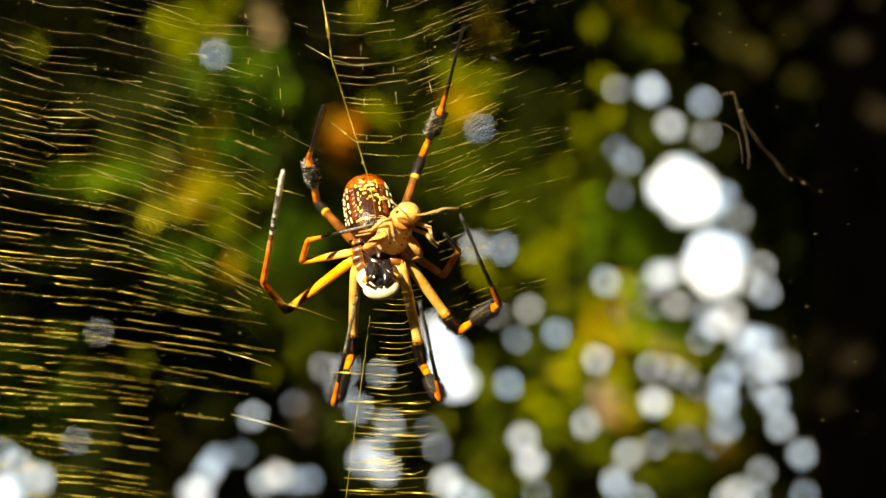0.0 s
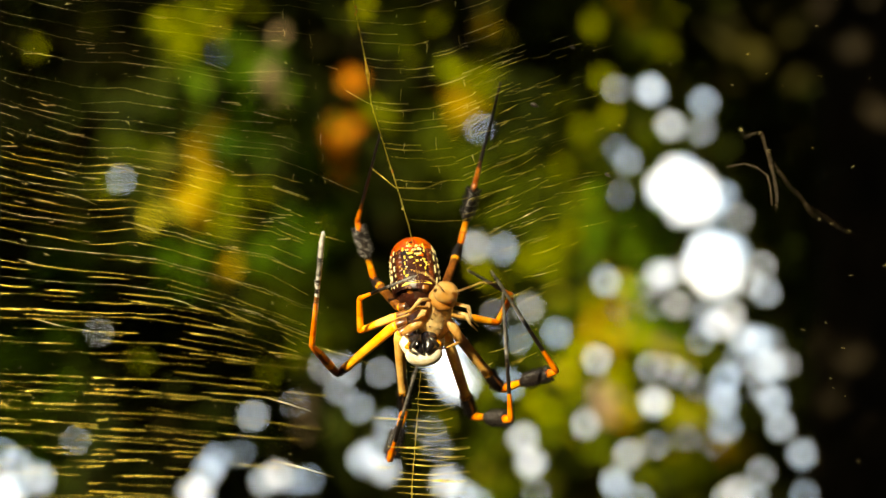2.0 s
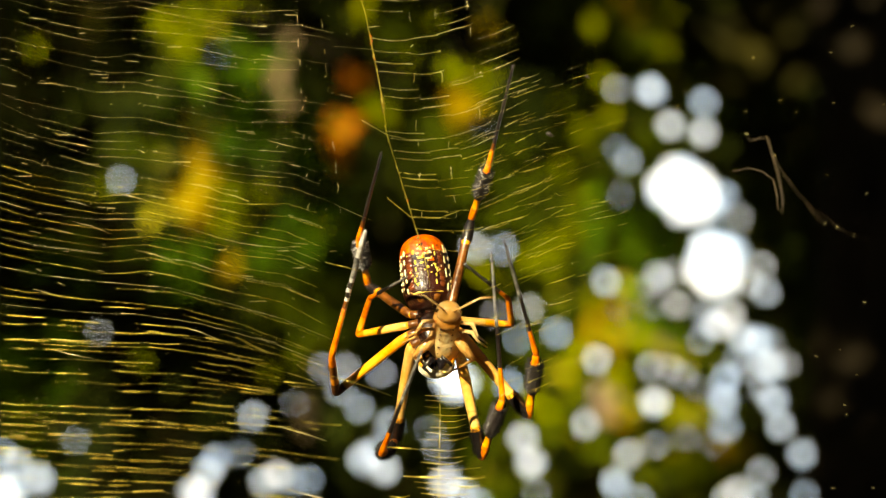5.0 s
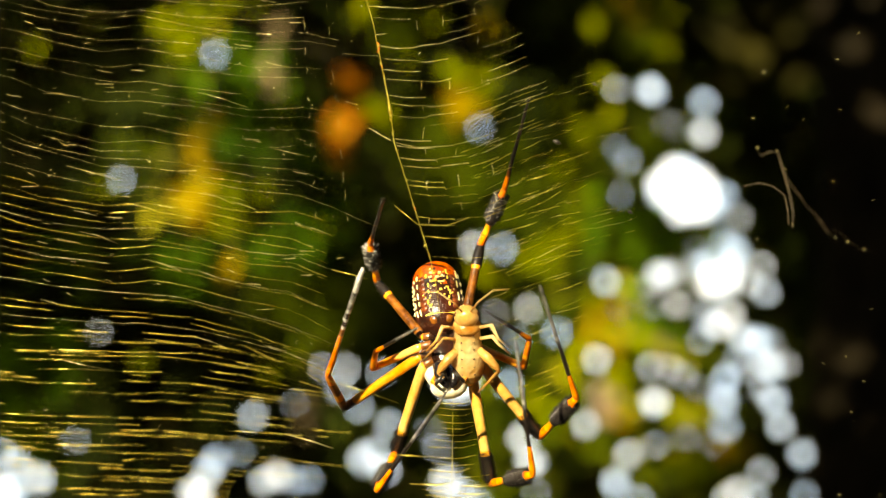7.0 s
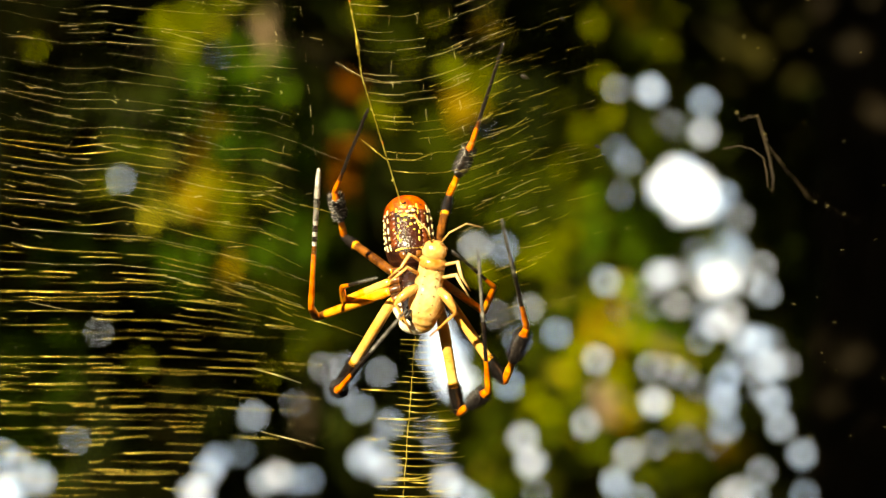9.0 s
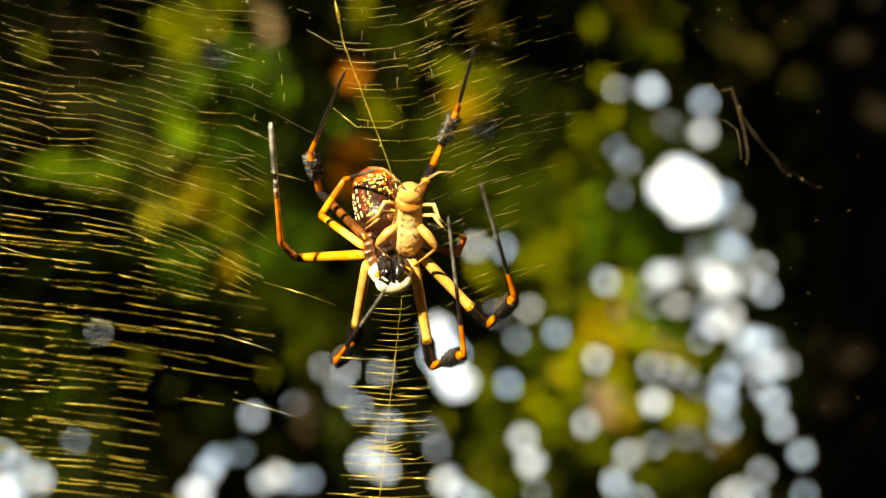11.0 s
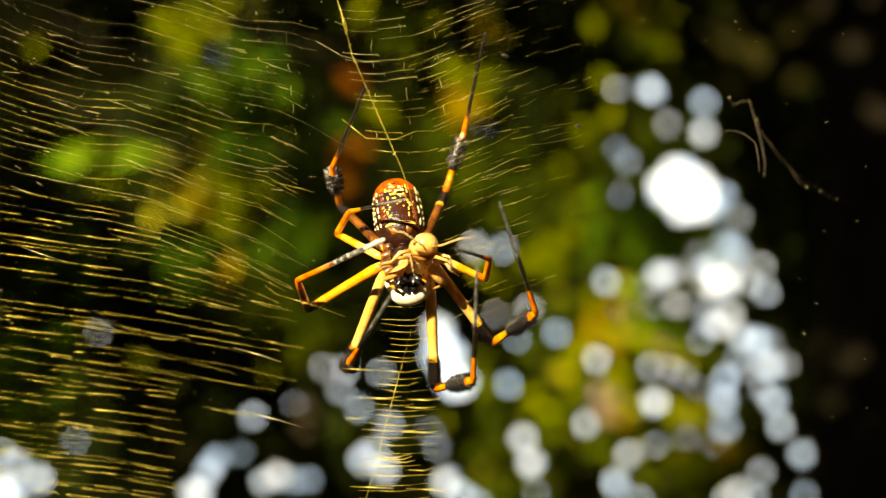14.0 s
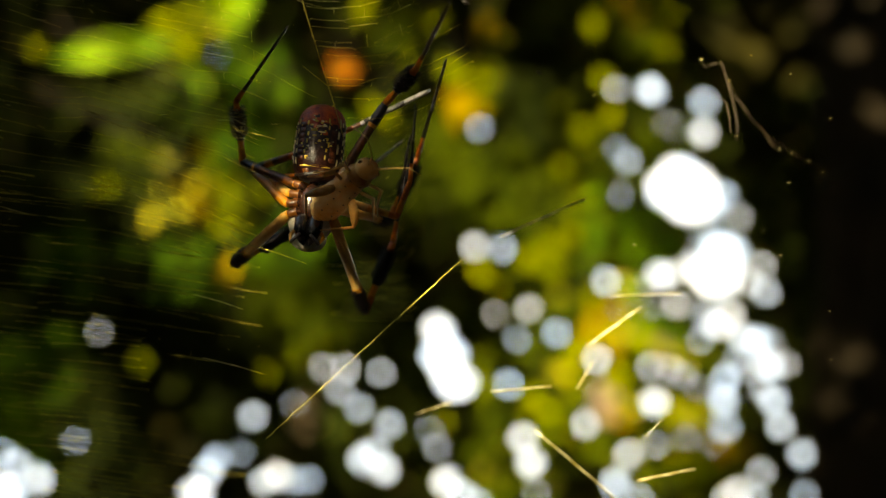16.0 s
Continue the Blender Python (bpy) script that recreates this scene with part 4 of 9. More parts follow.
def bristles(length0, length1, r, count, seed, hair):
    """Stiff black hairs round a leg between two places along it."""
    rng = random.Random(seed)
    bm = bmesh.new()
    for _ in range(count):
        z = rng.uniform(length0, length1)
        a = rng.uniform(0, 2 * math.pi)
        out = Vector((math.cos(a), math.sin(a), 0))
        base = out * r * 0.7 + Vector((0, 0, z))
        tip = base + out * hair * rng.uniform(0.6, 1.1) + Vector((0, 0, hair * rng.uniform(0.3, 0.9)))
        side = Vector((-out.y, out.x, 0)) * 0.00012
        v = [bm.verts.new(q) for q in (base - side, base + side, base + Vector((0, 0, 0.00018)), tip)]
        for q in ((0, 1, 3), (1, 2, 3), (2, 0, 3)):
            bm.faces.new([v[i] for i in q])
    return bm


def rod(length, profile, slots, sides=12):
    """A leg piece along z: profile rows of (share of length, radius in mm), a material slot for each stretch."""
    bm = bmesh.new()
    tube(bm, [(0, 0, s * length) for s, _ in profile], [r * 0.001 for _, r in profile], sides, slots)
    return bm


LEG_SLOTS = [LEG_YELLOW, LEG_RED, LEG_BROWN, LEG_BLACK, FOOT_SHEEN, SILVERY_GLINT, LEG_CREAM]
joints = {}


def leg(key, kind, lengths, seed):
    a, b, c = lengths
    thick = 1.0 if kind == "third" else 1.05 if kind == "hind" else 1.22
    lower = 0.96 if kind == "third" else 1.0 if kind == "hind" else 1.12
    tufted = kind != "third" and key != "L1"
    # hind thighs brown, with part of their shade put into the colour
    root = 2 if kind == "hind" else 6
    if tufted:
        prof = ((-0.01, 0.5), (0.0, 0.85), (0.06, 1.10), (0.35, 1.12), (0.62, 1.02), (0.72, 1.02), (0.76, 1.20), (0.86, 1.28), (0.94, 1.10), (0.99, 0.95), (1.015, 0.55))
        slots = (root, root, root, root, root, 0, 3, 3, 3, 2)
    else:
        prof = ((-0.01, 0.5), (0.0, 0.8), (0.08, 1.05), (0.5, 1.0), (0.85, 0.9), (0.98, 0.85), (1.02, 0.5))
        slots = (6, 0, 0, 0, 2, 1) if key == "L1" else (6, 6, 6, 0, 1, 1)
    thigh = part("thigh", rod(a, [(s, r * thick) for s, r in prof], slots), LEG_SLOTS, spider)
    part("hairs", bristles(0.04 * a, 0.70 * a, 0.00105 * thick, 110, seed + 3, 0.0005), LEG_BROWN, thigh)
    if tufted:
        part("tuft", bristles(0.72 * a, 0.95 * a, 0.00125 * thick, 420 if kind != "hind" else 60, seed, 0.0014), BRISTLE, thigh, "black bristly tuft")
    if tufted:
        prof = ((-0.03, 0.5), (0.0, 0.85), (0.08, 0.95), (0.22, 0.92), (0.28, 0.80), (0.38, 0.82), (0.40, 1.15), (0.52, 1.40), (0.74, 1.42), (0.86, 1.10), (0.90, 0.80), (0.98, 0.78), (1.02, 0.5))
        slots = (1, 1, 1, 0, 0, 3, 3, 3, 3, 1, 1, 1)
    else:
        prof = ((-0.03, 0.5), (0.0, 0.82), (0.15, 0.9), (0.5, 0.85), (0.95, 0.72), (1.03, 0.45))
        slots = (1, 1, 0, 1, 1)
    if key == "L1":
        prof = ((-0.03, 0.5), (0.0, 0.82), (0.12, 0.92), (0.30, 0.96), (0.46, 0.90), (0.78, 0.86), (0.95, 0.72), (1.03, 0.45))
        slots = (1, 2, 2, 0, 2, 1, 1)
    shin = part("shin", rod(b, [(s, r * lower) for s, r in prof], slots), LEG_SLOTS, spider)
    if tufted:
        part("tuft", bristles(0.42 * b, 0.88 * b, 0.0014 * lower, 800, seed + 1, 0.0016), BRISTLE, shin, "black bristly tuft")
    if kind == "hind":
        part("grey_hairs", bristles(0.42 * b, 0.88 * b, 0.0015, 240 if key == "UL" else 90, seed + 4, 0.0015), SILVERY_GLINT, shin, "silvery hairs in the tuft")
    prof = ((-0.01, 0.45), (0.0, 0.68), (0.04, 0.70), (0.15, 0.54), (0.22, 0.46), (0.5, 0.40), (0.75, 0.34), (0.95, 0.28), (1.0, 0.12))
    if key == "L1":
        prof = ((-0.01, 0.45), (0.0, 0.66), (0.05, 0.70), (0.25, 0.58), (0.40, 0.52), (0.46, 0.50), (0.49, 0.52), (0.53, 0.50), (0.56, 0.52), (0.61, 0.52), (0.64, 0.54), (0.80, 0.62), (0.95, 0.50), (1.0, 0.25))
    if kind == "hind":
        slots = (1, 1, 1, 2, 3, 3, 3, 3)
    else:
        slots = (1, 1, 1, 1, 2, 5, 3, 5, 3, 5, 4, 5, 5) if key == "L1" else (1, 1, 1, 1, 3, 4, 4, 4)
    foot = part("foot", rod(c, [(s, r * lower) for s, r in prof], slots, 10), LEG_SLOTS, spider)
    part("hairs", bristles(0.25 * c, 0.98 * c, 0.0005 * thick, 90, seed + 2, 0.0005), SILVERY_GLINT if key == "L1" else BRISTLE, foot)
    joints[key + "_thigh"], joints[key + "_shin"], joints[key + "_foot"] = thigh, shin, foot


for k, (key, kind, lengths) in enumerate((("UL", "hind", (0.0243, 0.0167, 0.0268)), ("UR", "hind", (0.0243, 0.0167, 0.0268)), ("L2", "third", (0.0164, 0.0111, 0.0192)), ("R2", "third", (0.0164, 0.0111, 0.0192)),
                                          ("L1", "second", (0.0290, 0.0186, 0.0366)), ("R1", "second", (0.0290, 0.0186, 0.0366)), ("LL", "first", (0.0318, 0.0196, 0.0365)), ("RL", "first", (0.0318, 0.0196, 0.0365)))):
    leg(key, kind, lengths, 100 + 7 * k)

# ---- the insect in its jaws ----
prey = tagged(new("captured_insect"), "small tan cricket nymph held in the spider's jaws", "insect")
P = 0.0223                     # its length
bm = bmesh.new()
shape = ((0.30, 0.05), (0.27, 0.11), (0.20, 0.118), (0.10, 0.122), (0.0, 0.130), (-0.10, 0.150), (-0.20, 0.160), (-0.30, 0.152), (-0.40, 0.118), (-0.47, 0.07), (-0.51, 0.03), (-0.525, 0.01))
prof = []
for (za, ra), (zb, rb) in zip(shape, shape[1:]):
    for i in range(4):
        q = i / 4
        z = za + (zb - za) * q
        prof.append((z, (ra + (rb - ra) * q * q * (3 - 2 * q)) * (1 + 0.010 * math.sin(z * 75)), 0))
tube(bm, [(0, 0, z * P) for z, _, _ in prof], [r * P for _, r, _ in prof], 20)
part("rear_body", bm, INSECT_PALE, prey, "smooth swollen tan rear body")
bm = bmesh.new()
ball(bm, (0, -0.015 * P, 0.25 * P), (0.130 * P, 0.135 * P, 0.10 * P))
part("collar", bm, INSECT, prey)
bm = bmesh.new()
ball(bm, (0, -0.03 * P, 0.38 * P), (0.115 * P, 0.115 * P, 0.12 * P))
part("head", bm, INSECT_PALE, prey, "pale rounded head")
for side in (-1, 1):
    bm = bmesh.new()
    ball(bm, (side * 0.100 * P, -0.055 * P, 0.42 * P), (0.018 * P, 0.018 * P, 0.026 * P), None, 10, 8)
    part("eye", bm, INSECT_EYE, prey)
    bm = bmesh.new()
    tube(bm, [(side * 0.04 * P, -0.1 * P, 0.48 * P), (side * 0.10 * P, -0.15 * P, 0.62 * P), (side * 0.24 * P, -0.12 * P, 0.74 * P), (side * 0.38 * P, -0.08 * P, 0.72 * P)], [0.009 * P, 0.007 * P, 0.006 * P, 0.004 * P], 6)
    part("antenna", bm, INSECT_PALE, prey)
    for z, out, drop in ((0.26, 0.27, 0.08), (0.12, 0.28, 0.02)):
        bm = bmesh.new()
        tube(bm, [(side * 0.12 * P, -0.06 * P, z * P), (side * out * 0.8 * P, -0.12 * P, (z + 0.06) * P), (side * out * P, -0.16 * P, (z - drop) * P), (side * (out + 0.1) * P, -0.14 * P, (z - drop - 0.14) * P)],
             [0.020 * P, 0.022 * P, 0.014 * P, 0.006 * P], 8)
        part("leg", bm, INSECT_PALE, prey)
    bm = bmesh.new()
    tube(bm, [(side * 0.10 * P, -0.06 * P, -0.02 * P), (side * 0.17 * P, -0.13 * P, -0.07 * P), (side * 0.24 * P, -0.17 * P, -0.16 * P), (side * 0.27 * P, -0.17 * P, -0.22 * P), (side * 0.18 * P, -0.16 * P, -0.36 * P), (side * 0.08 * P, -0.13 * P, -0.52 * P)],
         [0.036 * P, 0.050 * P, 0.038 * P, 0.018 * P, 0.013 * P, 0.007 * P], 10)
    part("hind_leg", bm, INSECT, prey, "thick folded hind leg")

for side in (-1, 1):                       # two rows of dark dots along its back
    for z in (0.20, 0.11, 0.02, -0.08, -0.18, -0.28):
        bm = bmesh.new()
        ball(bm, (side * 0.055 * P, -0.118 * P - (0.025 * P if z < -0.04 else 0), z * P), (0.009 * P, 0.010 * P, 0.006 * P), None, 8, 6)
        part("dark_dot", bm, LEG_BROWN, prey)
for ob in prey.children:                   # broad and stocky
    for v in ob.data.vertices:
        v.co.x, v.co.y = v.co.x * 1.18, v.co.y * 1.05


def motions():
    walk(spider, [
        (0, pose(-0.01721, 0.30000, 1.50341, -39.3, -7.2, 5.8)), (0.5, pose(-0.01127, 0.30000, 1.49735, -39.4, -4.1, 3.4)), (1, pose(-0.01036, 0.30000, 1.49193, -40.5, -4.3, 3.6)),
        (1.5, pose(-0.00733, 0.30000, 1.48939, -41.6, -3.4, 3.0)), (2, pose(-0.00619, 0.30000, 1.48748, -39.9, -4.6, 3.8)), (2.5, pose(-0.00184, 0.30000, 1.48620, -39.5, -3.6, 3.0)),
        (3, pose(-0.00388, 0.30000, 1.48859, -38.3, -3.6, 2.8)), (3.5, pose(-0.01097, 0.30000, 1.49597, -18.2, -6.9, 2.3)), (4, pose(-0.00441, 0.30000, 1.49232, -11.1, -5.5, 1.1)),
        (4.2, pose(-0.00470, 0.30000, 1.48838, -15.3, -5.9, 1.6)), (4.5, pose(-0.00422, 0.30000, 1.48741, -18.9, -6.0, 2.0)), (5, pose(-0.00337, 0.30000, 1.48620, -23.6, -6.1, 2.7)),
        (5.5, pose(-0.00245, 0.30000, 1.48529, -27.5, -6.1, 3.2)), (6, pose(-0.00146, 0.30000, 1.48442, -30.8, -6.1, 3.6)), (6.3, pose(-0.00084, 0.30000, 1.48381, -32.5, -6.1, 3.9)),
        (6.5, pose(0.00017, 0.30000, 1.48337, -32.5, -6.1, 3.9)), (7, pose(-0.00028, 0.30000, 1.48048, -33.4, -5.3, 3.5)), (7.5, pose(-0.00388, 0.30000, 1.48207, -29.6, -6.6, 3.7)),
        (8, pose(-0.00845, 0.30000, 1.48908, -34.3, -7.9, 5.4)), (8.5, pose(-0.00912, 0.30000, 1.49403, -26.1, -8.1, 3.9)), (9, pose(-0.00773, 0.30000, 1.49654, -28.2, -4.9, 2.6)),
        (9.2, pose(-0.00674, 0.30000, 1.49387, -29.3, -5.1, 2.8)), (9.5, pose(-0.00788, 0.30000, 1.49537, -31.0, -5.6, 3.4)), (10, pose(-0.00994, 0.30000, 1.49830, -33.6, -6.6, 4.4)),
        (10.5, pose(-0.01219, 0.30000, 1.50159, -35.9, -7.5, 5.4)), (11, pose(-0.01467, 0.30000, 1.50503, -37.9, -8.4, 6.5)), (11.3, pose(-0.01627, 0.30000, 1.50707, -39.0, -9.0, 7.2)),
        (11.5, pose(-0.01933, 0.30000, 1.50935, -38.5, -9.3, 7.3)), (12, pose(-0.01941, 0.30000, 1.50444, -28.8, -6.5, 3.6)), (12.5, pose(-0.01506, 0.30000, 1.50385, -28.9, -2.7, 1.5)),
        (13, pose(-0.01569, 0.30000, 1.50192, -37.4, -7.7, 5.8)), (13.5, pose(-0.01511, 0.30000, 1.50966, -32.5, -7.2, 4.5)), (14, pose(-0.01011, 0.30000, 1.50214, -38.6, -6.0, 4.8)),
        (14.5, pose(-0.01091, 0.30000, 1.50302, -30.5, -4.6, 2.7)), (15, pose(-0.01064, 0.30000, 1.50216, -33.8, -5.3, 3.5)), (15.2, pose(-0.00712, 0.30000, 1.50484, -31.5, -4.9, 3.0)),
        (15.5, pose(-0.01395, 0.30000, 1.51396, -18.8, -4.1, 1.4)), (15.8, pose(-0.02921, 0.30000, 1.51390, -22.5, 2.8, -1.2)), (16, pose(-0.03145, 0.30000, 1.51762, -10.9, 5.7, -1.1)),
    ])
    walk(joints["UL_thigh"], [
        (0, pose(-0.00480, -0.00037, -0.00221, 19.0, 19.7, -180.0)), (0.5, pose(-0.00480, -0.00037, -0.00221, 22.7, 24.4, -180.0)), (1, pose(-0.00480, -0.00037, -0.00221, 33.2, 20.4, -180.0)),
        (1.5, pose(-0.00480, -0.00037, -0.00221, 25.1, 23.0, -180.0)), (2, pose(-0.00480, -0.00037, -0.00221, 33.1, 15.1, -180.0)), (2.5, pose(-0.00480, -0.00037, -0.00221, 40.5, 24.9, -180.0)),
        (3, pose(-0.00480, -0.00037, -0.00221, 25.8, 29.6, -180.0)), (3.5, pose(-0.00480, -0.00037, -0.00221, 37.7, 35.4, -180.0)), (4, pose(-0.00480, -0.00037, -0.00221, 45.7, 37.8, -180.0)),
        (4.2, pose(-0.00480, -0.00037, -0.00221, 45.1, 36.9, -180.0)), (4.5, pose(-0.00480, -0.00037, -0.00221, 43.9, 35.5, -180.0)), (5, pose(-0.00480, -0.00037, -0.00221, 41.2, 32.8, -180.0)),
        (5.5, pose(-0.00480, -0.00037, -0.00221, 37.8, 30.2, -180.0)), (6, pose(-0.00480, -0.00037, -0.00221, 33.6, 27.8, -180.0)), (6.3, pose(-0.00480, -0.00037, -0.00221, 30.9, 26.6, -180.0)),
        (6.5, pose(-0.00480, -0.00037, -0.00221, 29.0, 25.9, -180.0)), (7, pose(-0.00480, -0.00037, -0.00221, 16.2, 25.0, -180.0)), (7.5, pose(-0.00480, -0.00037, -0.00221, 28.9, 26.6, -180.0)),
        (8, pose(-0.00480, -0.00037, -0.00221, 20.8, 20.1, -180.0)), (8.5, pose(-0.00480, -0.00037, -0.00221, 34.2, 32.3, -180.0)), (9, pose(-0.00480, -0.00037, -0.00221, 29.8, 33.7, -180.0)),
        (9.2, pose(-0.00480, -0.00037, -0.00221, 28.4, 32.8, -180.0)), (9.5, pose(-0.00480, -0.00037, -0.00221, 26.1, 31.1, -180.0)), (10, pose(-0.00480, -0.00037, -0.00221, 22.0, 28.0, -180.0)),
        (10.5, pose(-0.00480, -0.00037, -0.00221, 18.0, 24.9, -180.0)), (11, pose(-0.00480, -0.00037, -0.00221, 14.8, 22.5, -180.0)), (11.3, pose(-0.00480, -0.00037, -0.00221, 13.6, 21.5, -180.0)),
        (11.5, pose(-0.00480, -0.00037, -0.00221, 13.1, 21.0, -180.0)), (12, pose(-0.00480, -0.00037, -0.00221, 24.8, 27.9, -180.0)), (12.5, pose(-0.00480, -0.00037, -0.00221, 25.8, 37.6, -180.0)),
        (13, pose(-0.00480, -0.00037, -0.00221, 17.6, 27.2, -180.0)), (13.5, pose(-0.00480, -0.00037, -0.00221, 20.7, 28.2, -180.0)), (14, pose(-0.00480, -0.00037, -0.00221, 17.1, 23.7, -180.0)),
        (14.5, pose(-0.00480, -0.00037, -0.00221, 23.1, 32.7, -180.0)), (15, pose(-0.00480, -0.00037, -0.00221, 28.8, 30.5, -180.0)), (15.2, pose(-0.00480, -0.00037, -0.00221, 40.7, 27.3, -180.0)),
        (15.5, pose(-0.00480, -0.00037, -0.00221, 34.9, 37.1, -180.0)), (15.8, pose(-0.00480, -0.00037, -0.00221, 24.6, 42.7, -180.0)), (16, pose(-0.00480, -0.00037, -0.00221, 40.9, 64.0, -180.0)),
    ])
    walk(joints["UL_shin"], [
        (0, pose(-0.01256, 0.00756, 0.01943, 2.5, 88.8, -90.0)), (0.5, pose(-0.01406, 0.00902, 0.01823, 1.3, 83.8, -90.0)), (1, pose(-0.01190, 0.01294, 0.01687, -62.2, 14.1, -180.0)),
        (1.5, pose(-0.01341, 0.00996, 0.01806, 5.5, 87.7, -90.0)), (2, pose(-0.01009, 0.01293, 0.01746, -56.2, 20.5, -180.0)), (2.5, pose(-0.01258, 0.01543, 0.01457, -55.5, 14.1, -180.0)),
        (3, pose(-0.01561, 0.01022, 0.01683, 10.1, 88.5, -90.0)), (3.5, pose(-0.01596, 0.01450, 0.01348, -65.8, 5.1, -180.0)), (4, pose(-0.01522, 0.01703, 0.01122, -63.3, 6.0, -180.0)),
        (4.2, pose(-0.01512, 0.01685, 0.01152, -63.9, 6.5, -180.0)), (4.5, pose(-0.01497, 0.01650, 0.01206, -64.7, 7.4, -180.0)), (5, pose(-0.01472, 0.01567, 0.01316, -66.3, 9.1, -180.0)),
        (5.5, pose(-0.01447, 0.01453, 0.01440, -68.1, 11.1, -180.0)), (6, pose(-0.01425, 0.01311, 0.01570, -70.6, 13.6, -180.0)), (6.3, pose(-0.01415, 0.01212, 0.01645, -72.4, 15.5, -180.0)),
        (6.5, pose(-0.01409, 0.01141, 0.01694, -73.8, 17.0, -180.0)), (7, pose(-0.01468, 0.00642, 0.01895, 3.4, 86.5, -90.0)), (7.5, pose(-0.01434, 0.01138, 0.01683, -71.8, 6.6, -180.0)),
        (8, pose(-0.01262, 0.00827, 0.01914, -178.6, 86.8, 90.0)), (8.5, pose(-0.01556, 0.01329, 0.01480, -55.5, 2.3, -180.0)), (9, pose(-0.01651, 0.01174, 0.01534, -74.9, 14.5, -180.0)),
        (9.2, pose(-0.01638, 0.01121, 0.01577, -77.4, 18.0, -180.0)), (9.5, pose(-0.01609, 0.01034, 0.01649, 4.0, 81.5, -90.0)), (10, pose(-0.01539, 0.00873, 0.01771, 4.2, 86.6, -90.0)),
        (10.5, pose(-0.01456, 0.00715, 0.01876, -175.8, 89.2, 90.0)), (11, pose(-0.01379, 0.00586, 0.01951, -176.1, 86.0, 90.0)), (11.3, pose(-0.01345, 0.00535, 0.01979, -176.4, 84.4, 90.0)),
        (11.5, pose(-0.01330, 0.00514, 0.01990, -176.7, 83.6, 90.0)), (12, pose(-0.01513, 0.00983, 0.01731, -0.9, 87.5, -90.0)), (12.5, pose(-0.01816, 0.01023, 0.01513, -75.7, 2.1, -180.0)),
        (13, pose(-0.01538, 0.00699, 0.01842, 179.6, 87.8, 90.0)), (13.5, pose(-0.01555, 0.00821, 0.01785, 1.1, 85.8, -90.0)), (14, pose(-0.01416, 0.00680, 0.01907, -176.4, 83.6, 90.0)),
        (14.5, pose(-0.01690, 0.00917, 0.01661, 2.7, 79.8, -90.0)), (15, pose(-0.01561, 0.01134, 0.01616, -66.0, -0.4, 180.0)), (15.2, pose(-0.01326, 0.01551, 0.01417, -48.0, 6.0, -180.0)),
        (15.5, pose(-0.01684, 0.01356, 0.01368, -57.9, -0.1, 180.0)), (15.8, pose(-0.01979, 0.00976, 0.01405, -71.0, -15.2, 180.0)), (16, pose(-0.02131, 0.01557, 0.00585, -37.1, 8.0, -180.0)),
    ])
